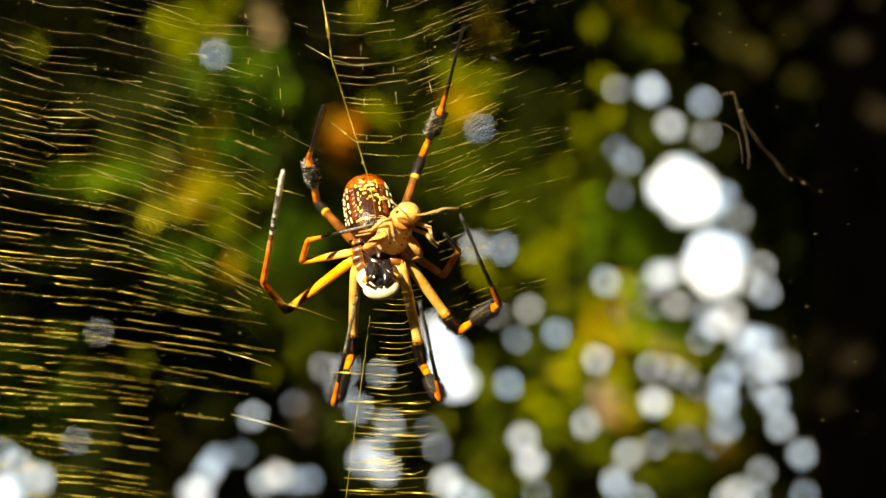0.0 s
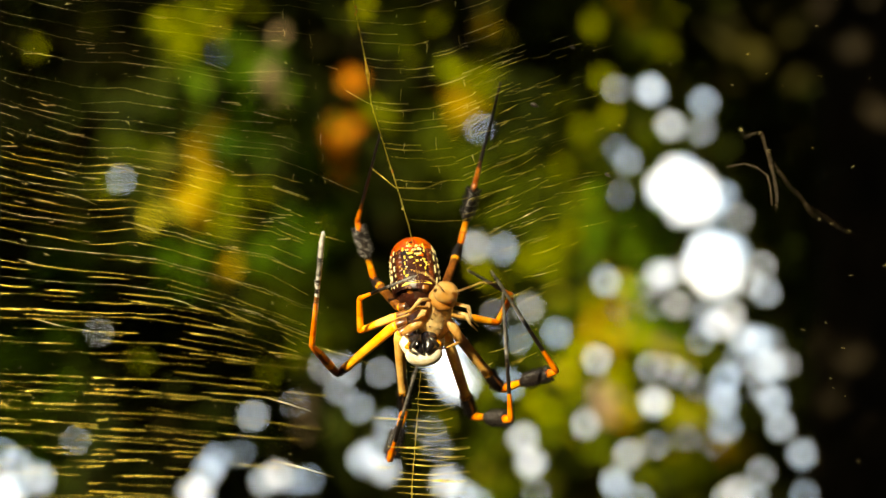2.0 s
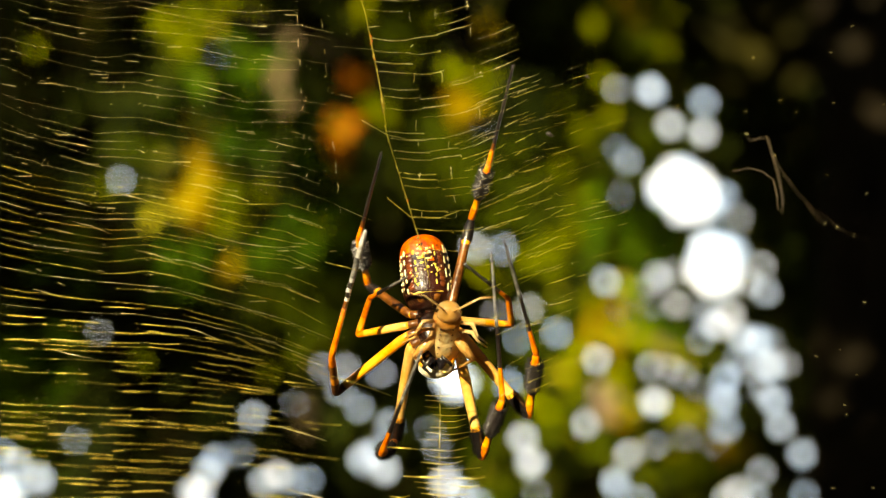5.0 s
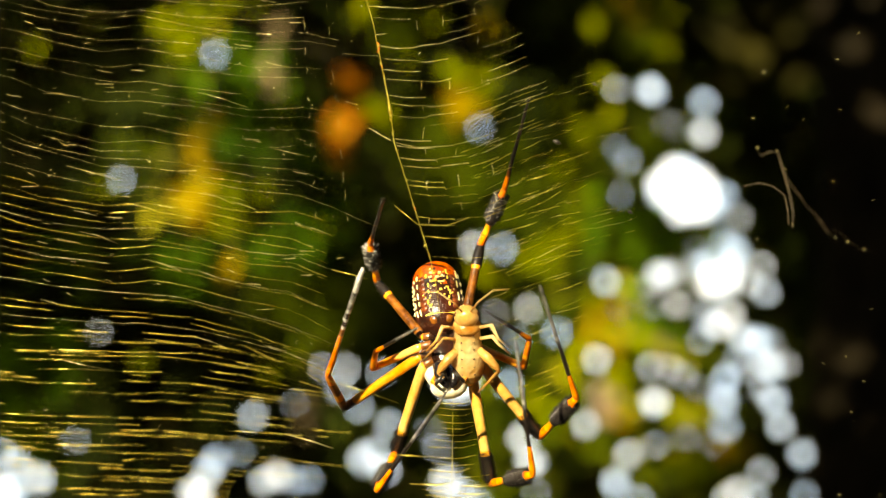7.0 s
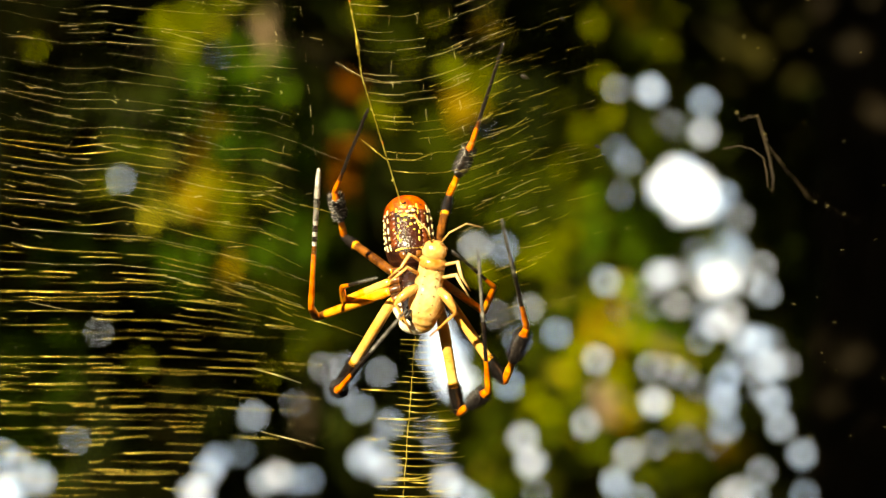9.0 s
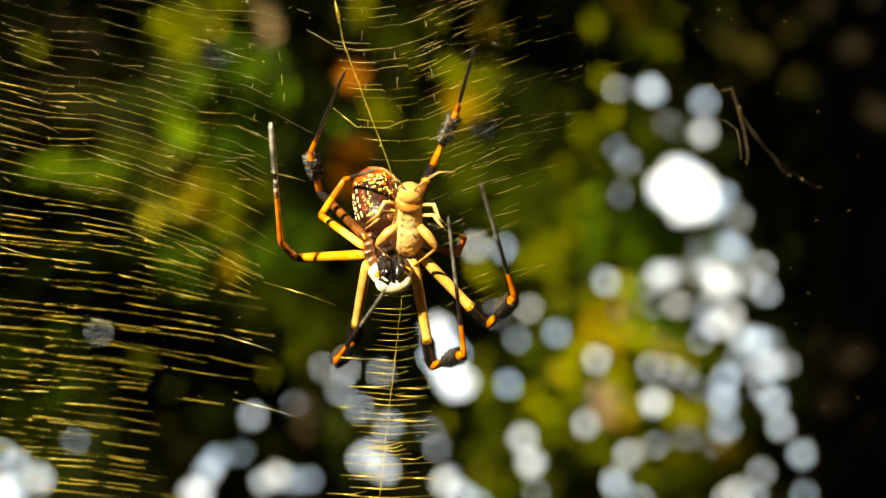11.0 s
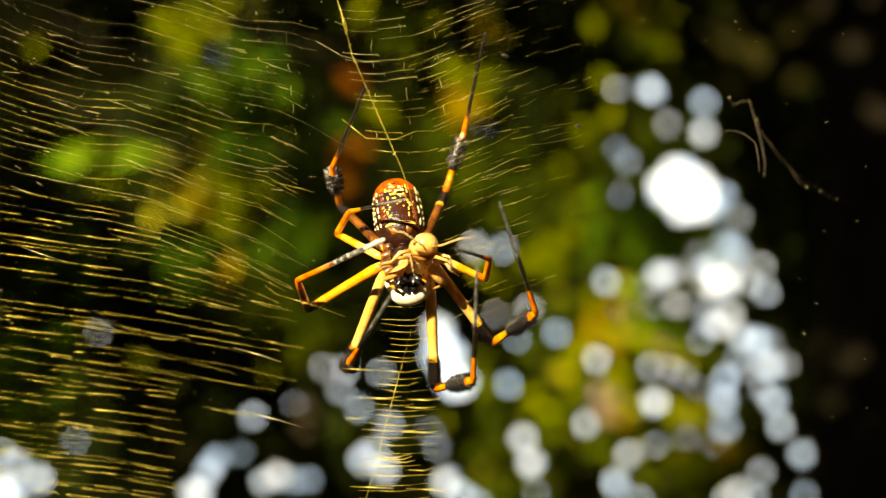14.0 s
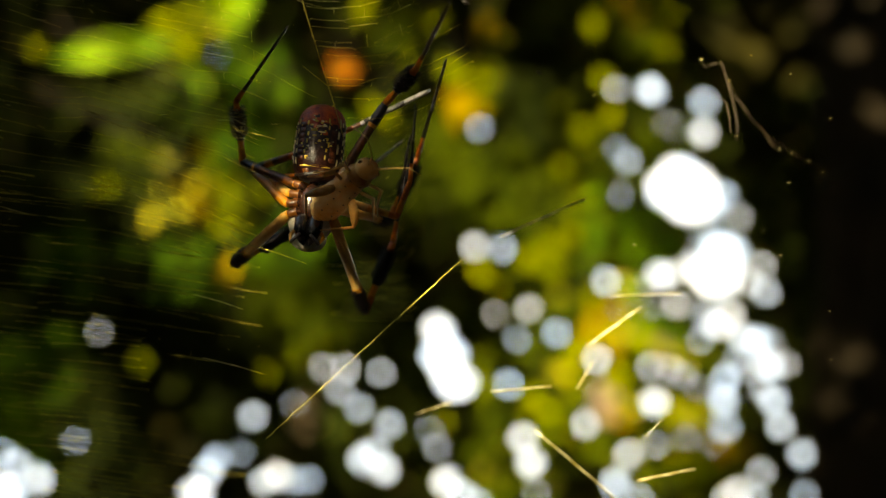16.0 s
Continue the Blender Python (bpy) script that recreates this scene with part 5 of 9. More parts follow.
    walk(joints["UL_foot"], [
        (0, pose(-0.01330, -0.00913, 0.01977, 109.8, -33.7, 0.0)), (0.5, pose(-0.01443, -0.00759, 0.02003, -72.3, -69.8, 180.0)), (1, pose(-0.01380, -0.00184, 0.02444, -69.0, -54.1, 180.0)),
        (1.5, pose(-0.01501, -0.00666, 0.01872, -68.9, -51.9, 180.0)), (2, pose(-0.01335, -0.00095, 0.02618, -67.9, -47.9, 180.0)), (2.5, pose(-0.01488, 0.00165, 0.02374, -70.8, -38.9, 180.0)),
        (3, pose(-0.01854, -0.00622, 0.01726, -70.3, -55.5, 180.0)), (3.5, pose(-0.01657, -0.00075, 0.02030, -48.5, -38.4, 180.0)), (4, pose(-0.01600, 0.00209, 0.01868, -38.3, -26.3, 180.0)),
        (4.2, pose(-0.01595, 0.00185, 0.01883, -40.9, -26.8, 180.0)), (4.5, pose(-0.01589, 0.00139, 0.01914, -45.9, -28.2, 180.0)), (5, pose(-0.01578, 0.00037, 0.01980, -56.7, -33.4, 180.0)),
        (5.5, pose(-0.01567, -0.00098, 0.02051, -68.6, -45.6, 180.0)), (6, pose(-0.01556, -0.00265, 0.02110, -77.5, -76.9, 180.0)), (6.3, pose(-0.01550, -0.00381, 0.02133, 169.5, 86.7, 90.0)),
        (6.5, pose(-0.01545, -0.00464, 0.02141, 101.6, -54.4, 0.0)), (7, pose(-0.01567, -0.01024, 0.01998, 104.0, -39.6, 0.0)), (7.5, pose(-0.01494, -0.00450, 0.02201, 101.6, -47.9, 0.0)),
        (8, pose(-0.01303, -0.00841, 0.01820, -64.6, -51.2, 180.0)), (8.5, pose(-0.01594, -0.00047, 0.02426, -75.0, -75.3, 180.0)), (9, pose(-0.01760, -0.00440, 0.01954, -60.5, -51.6, 180.0)),
        (9.2, pose(-0.01751, -0.00510, 0.01924, -60.4, -52.7, 180.0)), (9.5, pose(-0.01726, -0.00615, 0.01895, -61.0, -55.5, 180.0)), (10, pose(-0.01662, -0.00791, 0.01869, -63.0, -62.6, 180.0)),
        (10.5, pose(-0.01578, -0.00952, 0.01854, -65.4, -71.9, 180.0)), (11, pose(-0.01494, -0.01077, 0.01834, -67.0, -80.8, 180.0)), (11.3, pose(-0.01451, -0.01125, 0.01817, -67.5, -84.2, 180.0)),
        (11.5, pose(-0.01427, -0.01144, 0.01804, -67.7, -85.1, 180.0)), (12, pose(-0.01488, -0.00687, 0.01804, -62.1, -52.3, 180.0)), (12.5, pose(-0.01831, -0.00596, 0.01925, -62.6, -56.9, 180.0)),
        (13, pose(-0.01526, -0.00971, 0.01776, -65.0, -70.1, 180.0)), (13.5, pose(-0.01586, -0.00845, 0.01907, -66.7, -79.0, 180.0)), (14, pose(-0.01522, -0.00978, 0.01722, -67.2, -74.9, 180.0)),
        (14.5, pose(-0.01770, -0.00726, 0.01956, -64.6, -69.1, 180.0)), (15, pose(-0.01557, -0.00392, 0.02297, -68.0, -73.6, 180.0)), (15.2, pose(-0.01443, 0.00308, 0.02528, -65.2, -47.3, 180.0)),
        (15.5, pose(-0.01682, -0.00059, 0.02257, -56.7, -49.7, 180.0)), (15.8, pose(-0.01836, -0.00604, 0.01930, -54.6, -57.1, 180.0)), (16, pose(-0.02317, 0.00550, 0.01906, -41.1, -42.6, 180.0)),
    ])
    walk(joints["UR_thigh"], [
        (0, pose(0.00480, -0.00037, -0.00221, -11.8, -25.7, 180.0)), (0.5, pose(0.00480, -0.00037, -0.00221, -1.0, -17.4, 180.0)), (1, pose(0.00480, -0.00037, -0.00221, 4.7, -18.4, 180.0)),
        (1.5, pose(0.00480, -0.00037, -0.00221, -20.2, -18.1, 180.0)), (2, pose(0.00480, -0.00037, -0.00221, 11.7, -19.7, 180.0)), (2.5, pose(0.00480, -0.00037, -0.00221, -10.3, -18.0, 180.0)),
        (3, pose(0.00480, -0.00037, -0.00221, 5.1, -10.7, 180.0)), (3.5, pose(0.00480, -0.00037, -0.00221, 18.1, -19.7, 180.0)), (4, pose(0.00480, -0.00037, -0.00221, -1.4, -20.7, 180.0)),
        (4.2, pose(0.00480, -0.00037, -0.00221, -2.7, -20.5, 180.0)), (4.5, pose(0.00480, -0.00037, -0.00221, -3.9, -20.2, 180.0)), (5, pose(0.00480, -0.00037, -0.00221, -4.6, -19.6, 180.0)),
        (5.5, pose(0.00480, -0.00037, -0.00221, -4.4, -18.9, 180.0)), (6, pose(0.00480, -0.00037, -0.00221, -4.0, -18.2, 180.0)), (6.3, pose(0.00480, -0.00037, -0.00221, -4.1, -17.8, 180.0)),
        (6.5, pose(0.00480, -0.00037, -0.00221, -4.5, -17.6, 180.0)), (7, pose(0.00480, -0.00037, -0.00221, -7.8, -17.6, 180.0)), (7.5, pose(0.00480, -0.00037, -0.00221, -3.1, -20.1, 180.0)),
        (8, pose(0.00480, -0.00037, -0.00221, -5.4, -25.0, 180.0)), (8.5, pose(0.00480, -0.00037, -0.00221, 31.1, -15.1, 180.0)), (9, pose(0.00480, -0.00037, -0.00221, 11.6, -15.8, 180.0)),
        (9.2, pose(0.00480, -0.00037, -0.00221, 10.1, -16.8, 180.0)), (9.5, pose(0.00480, -0.00037, -0.00221, 8.1, -18.4, 180.0)), (10, pose(0.00480, -0.00037, -0.00221, 5.8, -21.4, 180.0)),
        (10.5, pose(0.00480, -0.00037, -0.00221, 4.6, -24.4, 180.0)), (11, pose(0.00480, -0.00037, -0.00221, 4.7, -27.0, 180.0)), (11.3, pose(0.00480, -0.00037, -0.00221, 5.3, -28.3, 180.0)),
        (11.5, pose(0.00480, -0.00037, -0.00221, 6.0, -29.0, 180.0)), (12, pose(0.00480, -0.00037, -0.00221, 23.9, -25.1, 180.0)), (12.5, pose(0.00480, -0.00037, -0.00221, 20.5, -13.9, 180.0)),
        (13, pose(0.00480, -0.00037, -0.00221, 21.9, -25.3, 180.0)), (13.5, pose(0.00480, -0.00037, -0.00221, 12.6, -21.5, 180.0)), (14, pose(0.00480, -0.00037, -0.00221, 16.8, -21.6, 180.0)),
        (14.5, pose(0.00480, -0.00037, -0.00221, 19.7, -20.4, 180.0)), (15, pose(0.00480, -0.00037, -0.00221, 16.3, -26.3, 180.0)), (15.2, pose(0.00480, -0.00037, -0.00221, 25.3, -25.5, 180.0)),
        (15.5, pose(0.00480, -0.00037, -0.00221, 26.8, -22.8, 180.0)), (15.8, pose(0.00480, -0.00037, -0.00221, 8.8, -27.3, 180.0)), (16, pose(0.00480, -0.00037, -0.00221, -7.5, -26.0, 180.0)),
    ])
    walk(joints["UR_shin"], [
        (0, pose(0.01514, -0.00534, 0.01924, -70.2, -77.7, 180.0)), (0.5, pose(0.01207, -0.00079, 0.02100, -52.1, -34.6, 180.0)), (1, pose(0.01247, 0.00164, 0.02078, -43.9, -21.8, 180.0)),
        (1.5, pose(0.01187, -0.00878, 0.01949, -73.9, -78.3, 180.0)), (2, pose(0.01285, 0.00456, 0.02021, -42.4, -24.2, 180.0)), (2.5, pose(0.01220, -0.00471, 0.02055, -53.3, -34.3, 180.0)),
        (3, pose(0.00931, 0.00181, 0.02159, -40.7, -26.3, 180.0)), (3.5, pose(0.01261, 0.00718, 0.01956, -22.1, -31.3, 180.0)), (4, pose(0.01338, -0.00098, 0.02054, -47.0, -29.6, 180.0)),
        (4.2, pose(0.01331, -0.00152, 0.02055, -49.2, -30.0, 180.0)), (4.5, pose(0.01317, -0.00203, 0.02057, -51.8, -30.7, 180.0)), (5, pose(0.01292, -0.00233, 0.02064, -54.7, -32.2, 180.0)),
        (5.5, pose(0.01264, -0.00223, 0.02074, -56.3, -34.2, 180.0)), (6, pose(0.01237, -0.00209, 0.02084, -57.4, -36.5, 180.0)), (6.3, pose(0.01221, -0.00213, 0.02089, -57.9, -38.1, 180.0)),
        (6.5, pose(0.01212, -0.00226, 0.02091, -58.3, -39.1, 180.0)), (7, pose(0.01210, -0.00366, 0.02076, -54.2, -42.8, 180.0)), (7.5, pose(0.01316, -0.00167, 0.02059, -64.8, -49.3, 180.0)),
        (8, pose(0.01505, -0.00266, 0.01973, -72.5, -64.2, 180.0)), (8.5, pose(0.01022, 0.01218, 0.01791, -29.1, -28.5, 180.0)), (9, pose(0.01130, 0.00453, 0.02071, -54.2, -42.4, 180.0)),
        (9.2, pose(0.01173, 0.00389, 0.02071, -55.9, -44.6, 180.0)), (9.5, pose(0.01242, 0.00307, 0.02063, -57.8, -48.0, 180.0)), (10, pose(0.01362, 0.00209, 0.02032, -59.6, -53.2, 180.0)),
        (10.5, pose(0.01480, 0.00160, 0.01988, -60.0, -56.7, 180.0)), (11, pose(0.01581, 0.00161, 0.01939, -59.4, -57.9, 180.0)), (11.3, pose(0.01629, 0.00188, 0.01911, -58.5, -57.2, 180.0)),
        (11.5, pose(0.01653, 0.00217, 0.01894, -57.8, -56.1, 180.0)), (12, pose(0.01422, 0.00948, 0.01793, -39.3, -31.6, 180.0)), (12.5, pose(0.01027, 0.00817, 0.01990, -49.2, -43.2, 180.0)),
        (13, pose(0.01445, 0.00869, 0.01820, -51.7, -41.9, 180.0)), (13.5, pose(0.01350, 0.00493, 0.01988, -63.1, -63.0, 180.0)), (14, pose(0.01338, 0.00667, 0.01944, -42.0, -31.0, 180.0)),
        (14.5, pose(0.01277, 0.00782, 0.01926, -49.0, -40.8, 180.0)), (15, pose(0.01514, 0.00648, 0.01871, -64.8, -58.4, 180.0)), (15.2, pose(0.01425, 0.01003, 0.01764, -35.8, -29.2, 180.0)),
        (15.5, pose(0.01321, 0.01059, 0.01781, -24.1, -33.0, 180.0)), (15.8, pose(0.01583, 0.00335, 0.01915, -24.0, -36.6, 180.0)), (16, pose(0.01536, -0.00353, 0.01947, -56.6, -55.4, 180.0)),
    ])
    walk(joints["UR_foot"], [
        (0, pose(0.02066, -0.02106, 0.02044, 169.7, 87.1, 90.0)), (0.5, pose(0.01789, -0.01399, 0.02944, -69.6, -39.6, 180.0)), (1, pose(0.01695, -0.00995, 0.03197, -47.3, -31.9, 180.0)),
        (1.5, pose(0.01642, -0.02484, 0.02043, -65.9, -36.0, 180.0)), (2, pose(0.01791, -0.00671, 0.03146, -47.5, -26.7, 180.0)), (2.5, pose(0.01782, -0.01811, 0.02880, -68.2, -30.7, 180.0)),
        (3, pose(0.01492, -0.00910, 0.03294, -44.7, -31.1, 180.0)), (3.5, pose(0.02066, 0.00089, 0.03278, -45.3, -33.0, 180.0)), (4, pose(0.01900, -0.01321, 0.03045, -45.2, -24.6, 180.0)),
        (4.2, pose(0.01876, -0.01417, 0.03001, -46.7, -24.5, 180.0)), (4.5, pose(0.01845, -0.01517, 0.02946, -49.2, -24.7, 180.0)), (5, pose(0.01807, -0.01596, 0.02881, -53.8, -25.9, 180.0)),
        (5.5, pose(0.01785, -0.01614, 0.02840, -58.7, -28.2, 180.0)), (6, pose(0.01773, -0.01616, 0.02809, -63.3, -31.3, 180.0)), (6.3, pose(0.01769, -0.01629, 0.02788, -65.9, -33.3, 180.0)),
        (6.5, pose(0.01766, -0.01648, 0.02771, -67.4, -34.7, 180.0)), (7, pose(0.01873, -0.01723, 0.02792, -68.1, -36.5, 180.0)), (7.5, pose(0.01856, -0.01679, 0.02523, -59.2, -35.3, 180.0)),
        (8, pose(0.01957, -0.01860, 0.02192, -60.7, -39.7, 180.0)), (8.5, pose(0.01719, 0.00406, 0.03074, -33.8, -31.6, 180.0)), (9, pose(0.01790, -0.00902, 0.02793, -49.8, -30.9, 180.0)),
        (9.2, pose(0.01832, -0.00994, 0.02739, -54.0, -32.4, 180.0)), (9.5, pose(0.01904, -0.01106, 0.02659, -60.7, -35.9, 180.0)), (10, pose(0.02039, -0.01232, 0.02539, -72.3, -49.5, 180.0)),
        (10.5, pose(0.02178, -0.01288, 0.02445, 170.4, 89.1, 90.0)), (11, pose(0.02303, -0.01277, 0.02391, 103.1, -27.6, 0.0)), (11.3, pose(0.02362, -0.01237, 0.02384, 107.1, -14.2, 0.0)),
        (11.5, pose(0.02393, -0.01197, 0.02391, 109.5, -9.2, 0.0)), (12, pose(0.02099, -0.00111, 0.02895, 101.7, -27.1, 0.0)), (12.5, pose(0.01775, -0.00448, 0.02786, 173.3, 83.5, 90.0)),
        (13, pose(0.02137, -0.00442, 0.02592, -46.2, -26.1, 180.0)), (13.5, pose(0.02024, -0.00997, 0.02332, -71.7, -46.1, 180.0)), (14, pose(0.01977, -0.00450, 0.03009, -59.1, -30.1, 180.0)),
        (14.5, pose(0.01992, -0.00480, 0.02756, -51.5, -25.4, 180.0)), (15, pose(0.02121, -0.00864, 0.02245, -47.4, -28.0, 180.0)), (15.2, pose(0.02085, 0.00025, 0.02948, -57.7, -22.9, 180.0)),
        (15.5, pose(0.02151, 0.00376, 0.03060, -74.9, -39.1, 180.0)), (15.8, pose(0.02492, -0.00346, 0.03141, -64.4, -46.6, 180.0)), (16, pose(0.02294, -0.01747, 0.02470, -68.5, -45.5, 180.0)),
    ])
    walk(joints["L2_thigh"], [
        (0, pose(-0.00572, -0.00037, -0.00480, 32.2, 64.1, -180.0)), (0.5, pose(-0.00572, -0.00037, -0.00480, 30.7, 60.2, -180.0)), (1, pose(-0.00572, -0.00037, -0.00480, 43.0, 63.2, -180.0)),
        (1.5, pose(-0.00572, -0.00037, -0.00480, 31.7, 65.2, -180.0)), (2, pose(-0.00572, -0.00037, -0.00480, 49.3, 58.0, -180.0)), (2.5, pose(-0.00572, -0.00037, -0.00480, -124.4, 85.5, 0.0)),
        (3, pose(-0.00572, -0.00037, -0.00480, 36.5, 78.0, -180.0)), (3.5, pose(-0.00572, -0.00037, -0.00480, 33.7, 77.8, -180.0)), (4, pose(-0.00572, -0.00037, -0.00480, 38.6, 80.3, -180.0)),
        (4.2, pose(-0.00572, -0.00037, -0.00480, 38.7, 80.2, -180.0)), (4.5, pose(-0.00572, -0.00037, -0.00480, 38.5, 79.7, -180.0)), (5, pose(-0.00572, -0.00037, -0.00480, 37.8, 78.4, -180.0)),
        (5.5, pose(-0.00572, -0.00037, -0.00480, 36.8, 77.2, -180.0)), (6, pose(-0.00572, -0.00037, -0.00480, 36.1, 76.4, -180.0)), (6.3, pose(-0.00572, -0.00037, -0.00480, 36.0, 76.2, -180.0)),
        (6.5, pose(-0.00572, -0.00037, -0.00480, 36.2, 76.4, -180.0)), (7, pose(-0.00572, -0.00037, -0.00480, 42.0, 84.4, -180.0)), (7.5, pose(-0.00572, -0.00037, -0.00480, 42.0, 79.8, -180.0)),
        (8, pose(-0.00572, -0.00037, -0.00480, 44.0, 76.6, -180.0)), (8.5, pose(-0.00572, -0.00037, -0.00480, 34.1, 82.5, -180.0)), (9, pose(-0.00572, -0.00037, -0.00480, 42.2, 83.4, -180.0)),
        (9.2, pose(-0.00572, -0.00037, -0.00480, 41.2, 78.9, -180.0)), (9.5, pose(-0.00572, -0.00037, -0.00480, 38.3, 70.9, -180.0)), (10, pose(-0.00572, -0.00037, -0.00480, 29.9, 56.3, -180.0)),
        (10.5, pose(-0.00572, -0.00037, -0.00480, 18.7, 43.1, -180.0)), (11, pose(-0.00572, -0.00037, -0.00480, 8.7, 33.4, -180.0)), (11.3, pose(-0.00572, -0.00037, -0.00480, 4.5, 29.3, -180.0)),
        (11.5, pose(-0.00572, -0.00037, -0.00480, 2.6, 27.3, -180.0)), (12, pose(-0.00572, -0.00037, -0.00480, 16.1, 36.1, -180.0)), (12.5, pose(-0.00572, -0.00037, -0.00480, 13.0, 39.3, -180.0)),
        (13, pose(-0.00572, -0.00037, -0.00480, 4.0, 32.8, -180.0)), (13.5, pose(-0.00572, -0.00037, -0.00480, 9.4, 37.7, -180.0)), (14, pose(-0.00572, -0.00037, -0.00480, 15.4, 39.2, -180.0)),
        (14.5, pose(-0.00572, -0.00037, -0.00480, 13.6, 46.0, -180.0)), (15, pose(-0.00572, -0.00037, -0.00480, 13.9, 29.5, -180.0)), (15.2, pose(-0.00572, -0.00037, -0.00480, 23.7, 40.8, -180.0)),
        (15.5, pose(-0.00572, -0.00037, -0.00480, 9.9, 32.1, -180.0)), (15.8, pose(-0.00572, -0.00037, -0.00480, 24.9, 44.4, -180.0)), (16, pose(-0.00572, -0.00037, -0.00480, 54.3, 51.7, -180.0)),
    ])
    walk(joints["L2_shin"], [
        (0, pose(-0.01817, 0.00836, 0.00126, 106.2, -43.6, 0.0)), (0.5, pose(-0.01793, 0.00799, 0.00220, -69.7, -73.7, 180.0)), (1, pose(-0.01641, 0.01079, 0.00059, -78.0, -76.2, 180.0)),
        (1.5, pose(-0.01837, 0.00823, 0.00104, -68.8, -49.0, 180.0)), (2, pose(-0.01477, 0.01204, 0.00085, -2.3, 80.1, -90.0)), (2.5, pose(-0.01494, 0.01313, -0.00552, 103.8, 69.0, 0.0)),
        (3, pose(-0.01859, 0.00937, -0.00207, -59.9, -44.8, 180.0)), (3.5, pose(-0.01903, 0.00871, -0.00193, -52.8, -45.3, 180.0)), (4, pose(-0.01833, 0.00985, -0.00265, -48.1, -43.7, 180.0)),
        (4.2, pose(-0.01831, 0.00986, -0.00262, -48.2, -41.9, 180.0)), (4.5, pose(-0.01831, 0.00983, -0.00250, -48.2, -38.5, 180.0)), (5, pose(-0.01839, 0.00966, -0.00221, -47.8, -32.1, 180.0)),
        (5.5, pose(-0.01850, 0.00944, -0.00189, -47.8, -26.0, 180.0)), (6, pose(-0.01857, 0.00928, -0.00168, -49.4, -21.0, 180.0)), (6.3, pose(-0.01858, 0.00926, -0.00165, -51.6, -18.7, 180.0)),
        (6.5, pose(-0.01856, 0.00929, -0.00169, -53.9, -17.5, 180.0)), (7, pose(-0.01783, 0.01058, -0.00361, 174.2, 83.5, 90.0)), (7.5, pose(-0.01769, 0.01059, -0.00264, -177.2, 87.2, 90.0)),
        (8, pose(-0.01717, 0.01101, -0.00208, -76.7, 14.4, -180.0)), (8.5, pose(-0.01916, 0.00881, -0.00303, -0.7, 79.4, -90.0)), (9, pose(-0.01776, 0.01063, -0.00341, 178.1, 81.5, 90.0)),
        (9.2, pose(-0.01781, 0.01040, -0.00242, 175.2, 82.6, 90.0)), (9.5, pose(-0.01786, 0.00978, -0.00060, 170.0, 85.6, 90.0)), (10, pose(-0.01752, 0.00780, 0.00307, -68.8, -78.7, 180.0)),
        (10.5, pose(-0.01631, 0.00489, 0.00652, -54.7, -65.1, 180.0)), (11, pose(-0.01463, 0.00212, 0.00871, -42.6, -59.4, 180.0)), (11.3, pose(-0.01372, 0.00092, 0.00943, -37.7, -57.8, 180.0)),
        (11.5, pose(-0.01322, 0.00037, 0.00973, -35.6, -57.4, 180.0)), (12, pose(-0.01499, 0.00418, 0.00790, -58.7, -68.0, 180.0)), (12.5, pose(-0.01582, 0.00331, 0.00755, -66.1, -70.1, 180.0)),
        (13, pose(-0.01455, 0.00078, 0.00893, 111.1, -56.6, 0.0)), (13.5, pose(-0.01559, 0.00231, 0.00798, 108.1, -59.5, 0.0)), (14, pose(-0.01569, 0.00398, 0.00743, 111.1, -61.5, 0.0)),
        (14.5, pose(-0.01716, 0.00348, 0.00626, 102.4, -64.2, 0.0)), (15, pose(-0.01354, 0.00356, 0.00903, 115.0, -72.2, 0.0)), (15.2, pose(-0.01551, 0.00620, 0.00656, 116.0, -85.8, 0.0)),
        (15.5, pose(-0.01429, 0.00245, 0.00886, 118.5, -80.3, 0.0)), (15.8, pose(-0.01611, 0.00653, 0.00581, -8.2, -56.9, 180.0)), (16, pose(-0.01322, 0.01292, 0.00113, 122.5, -84.3, 0.0)),
    ])
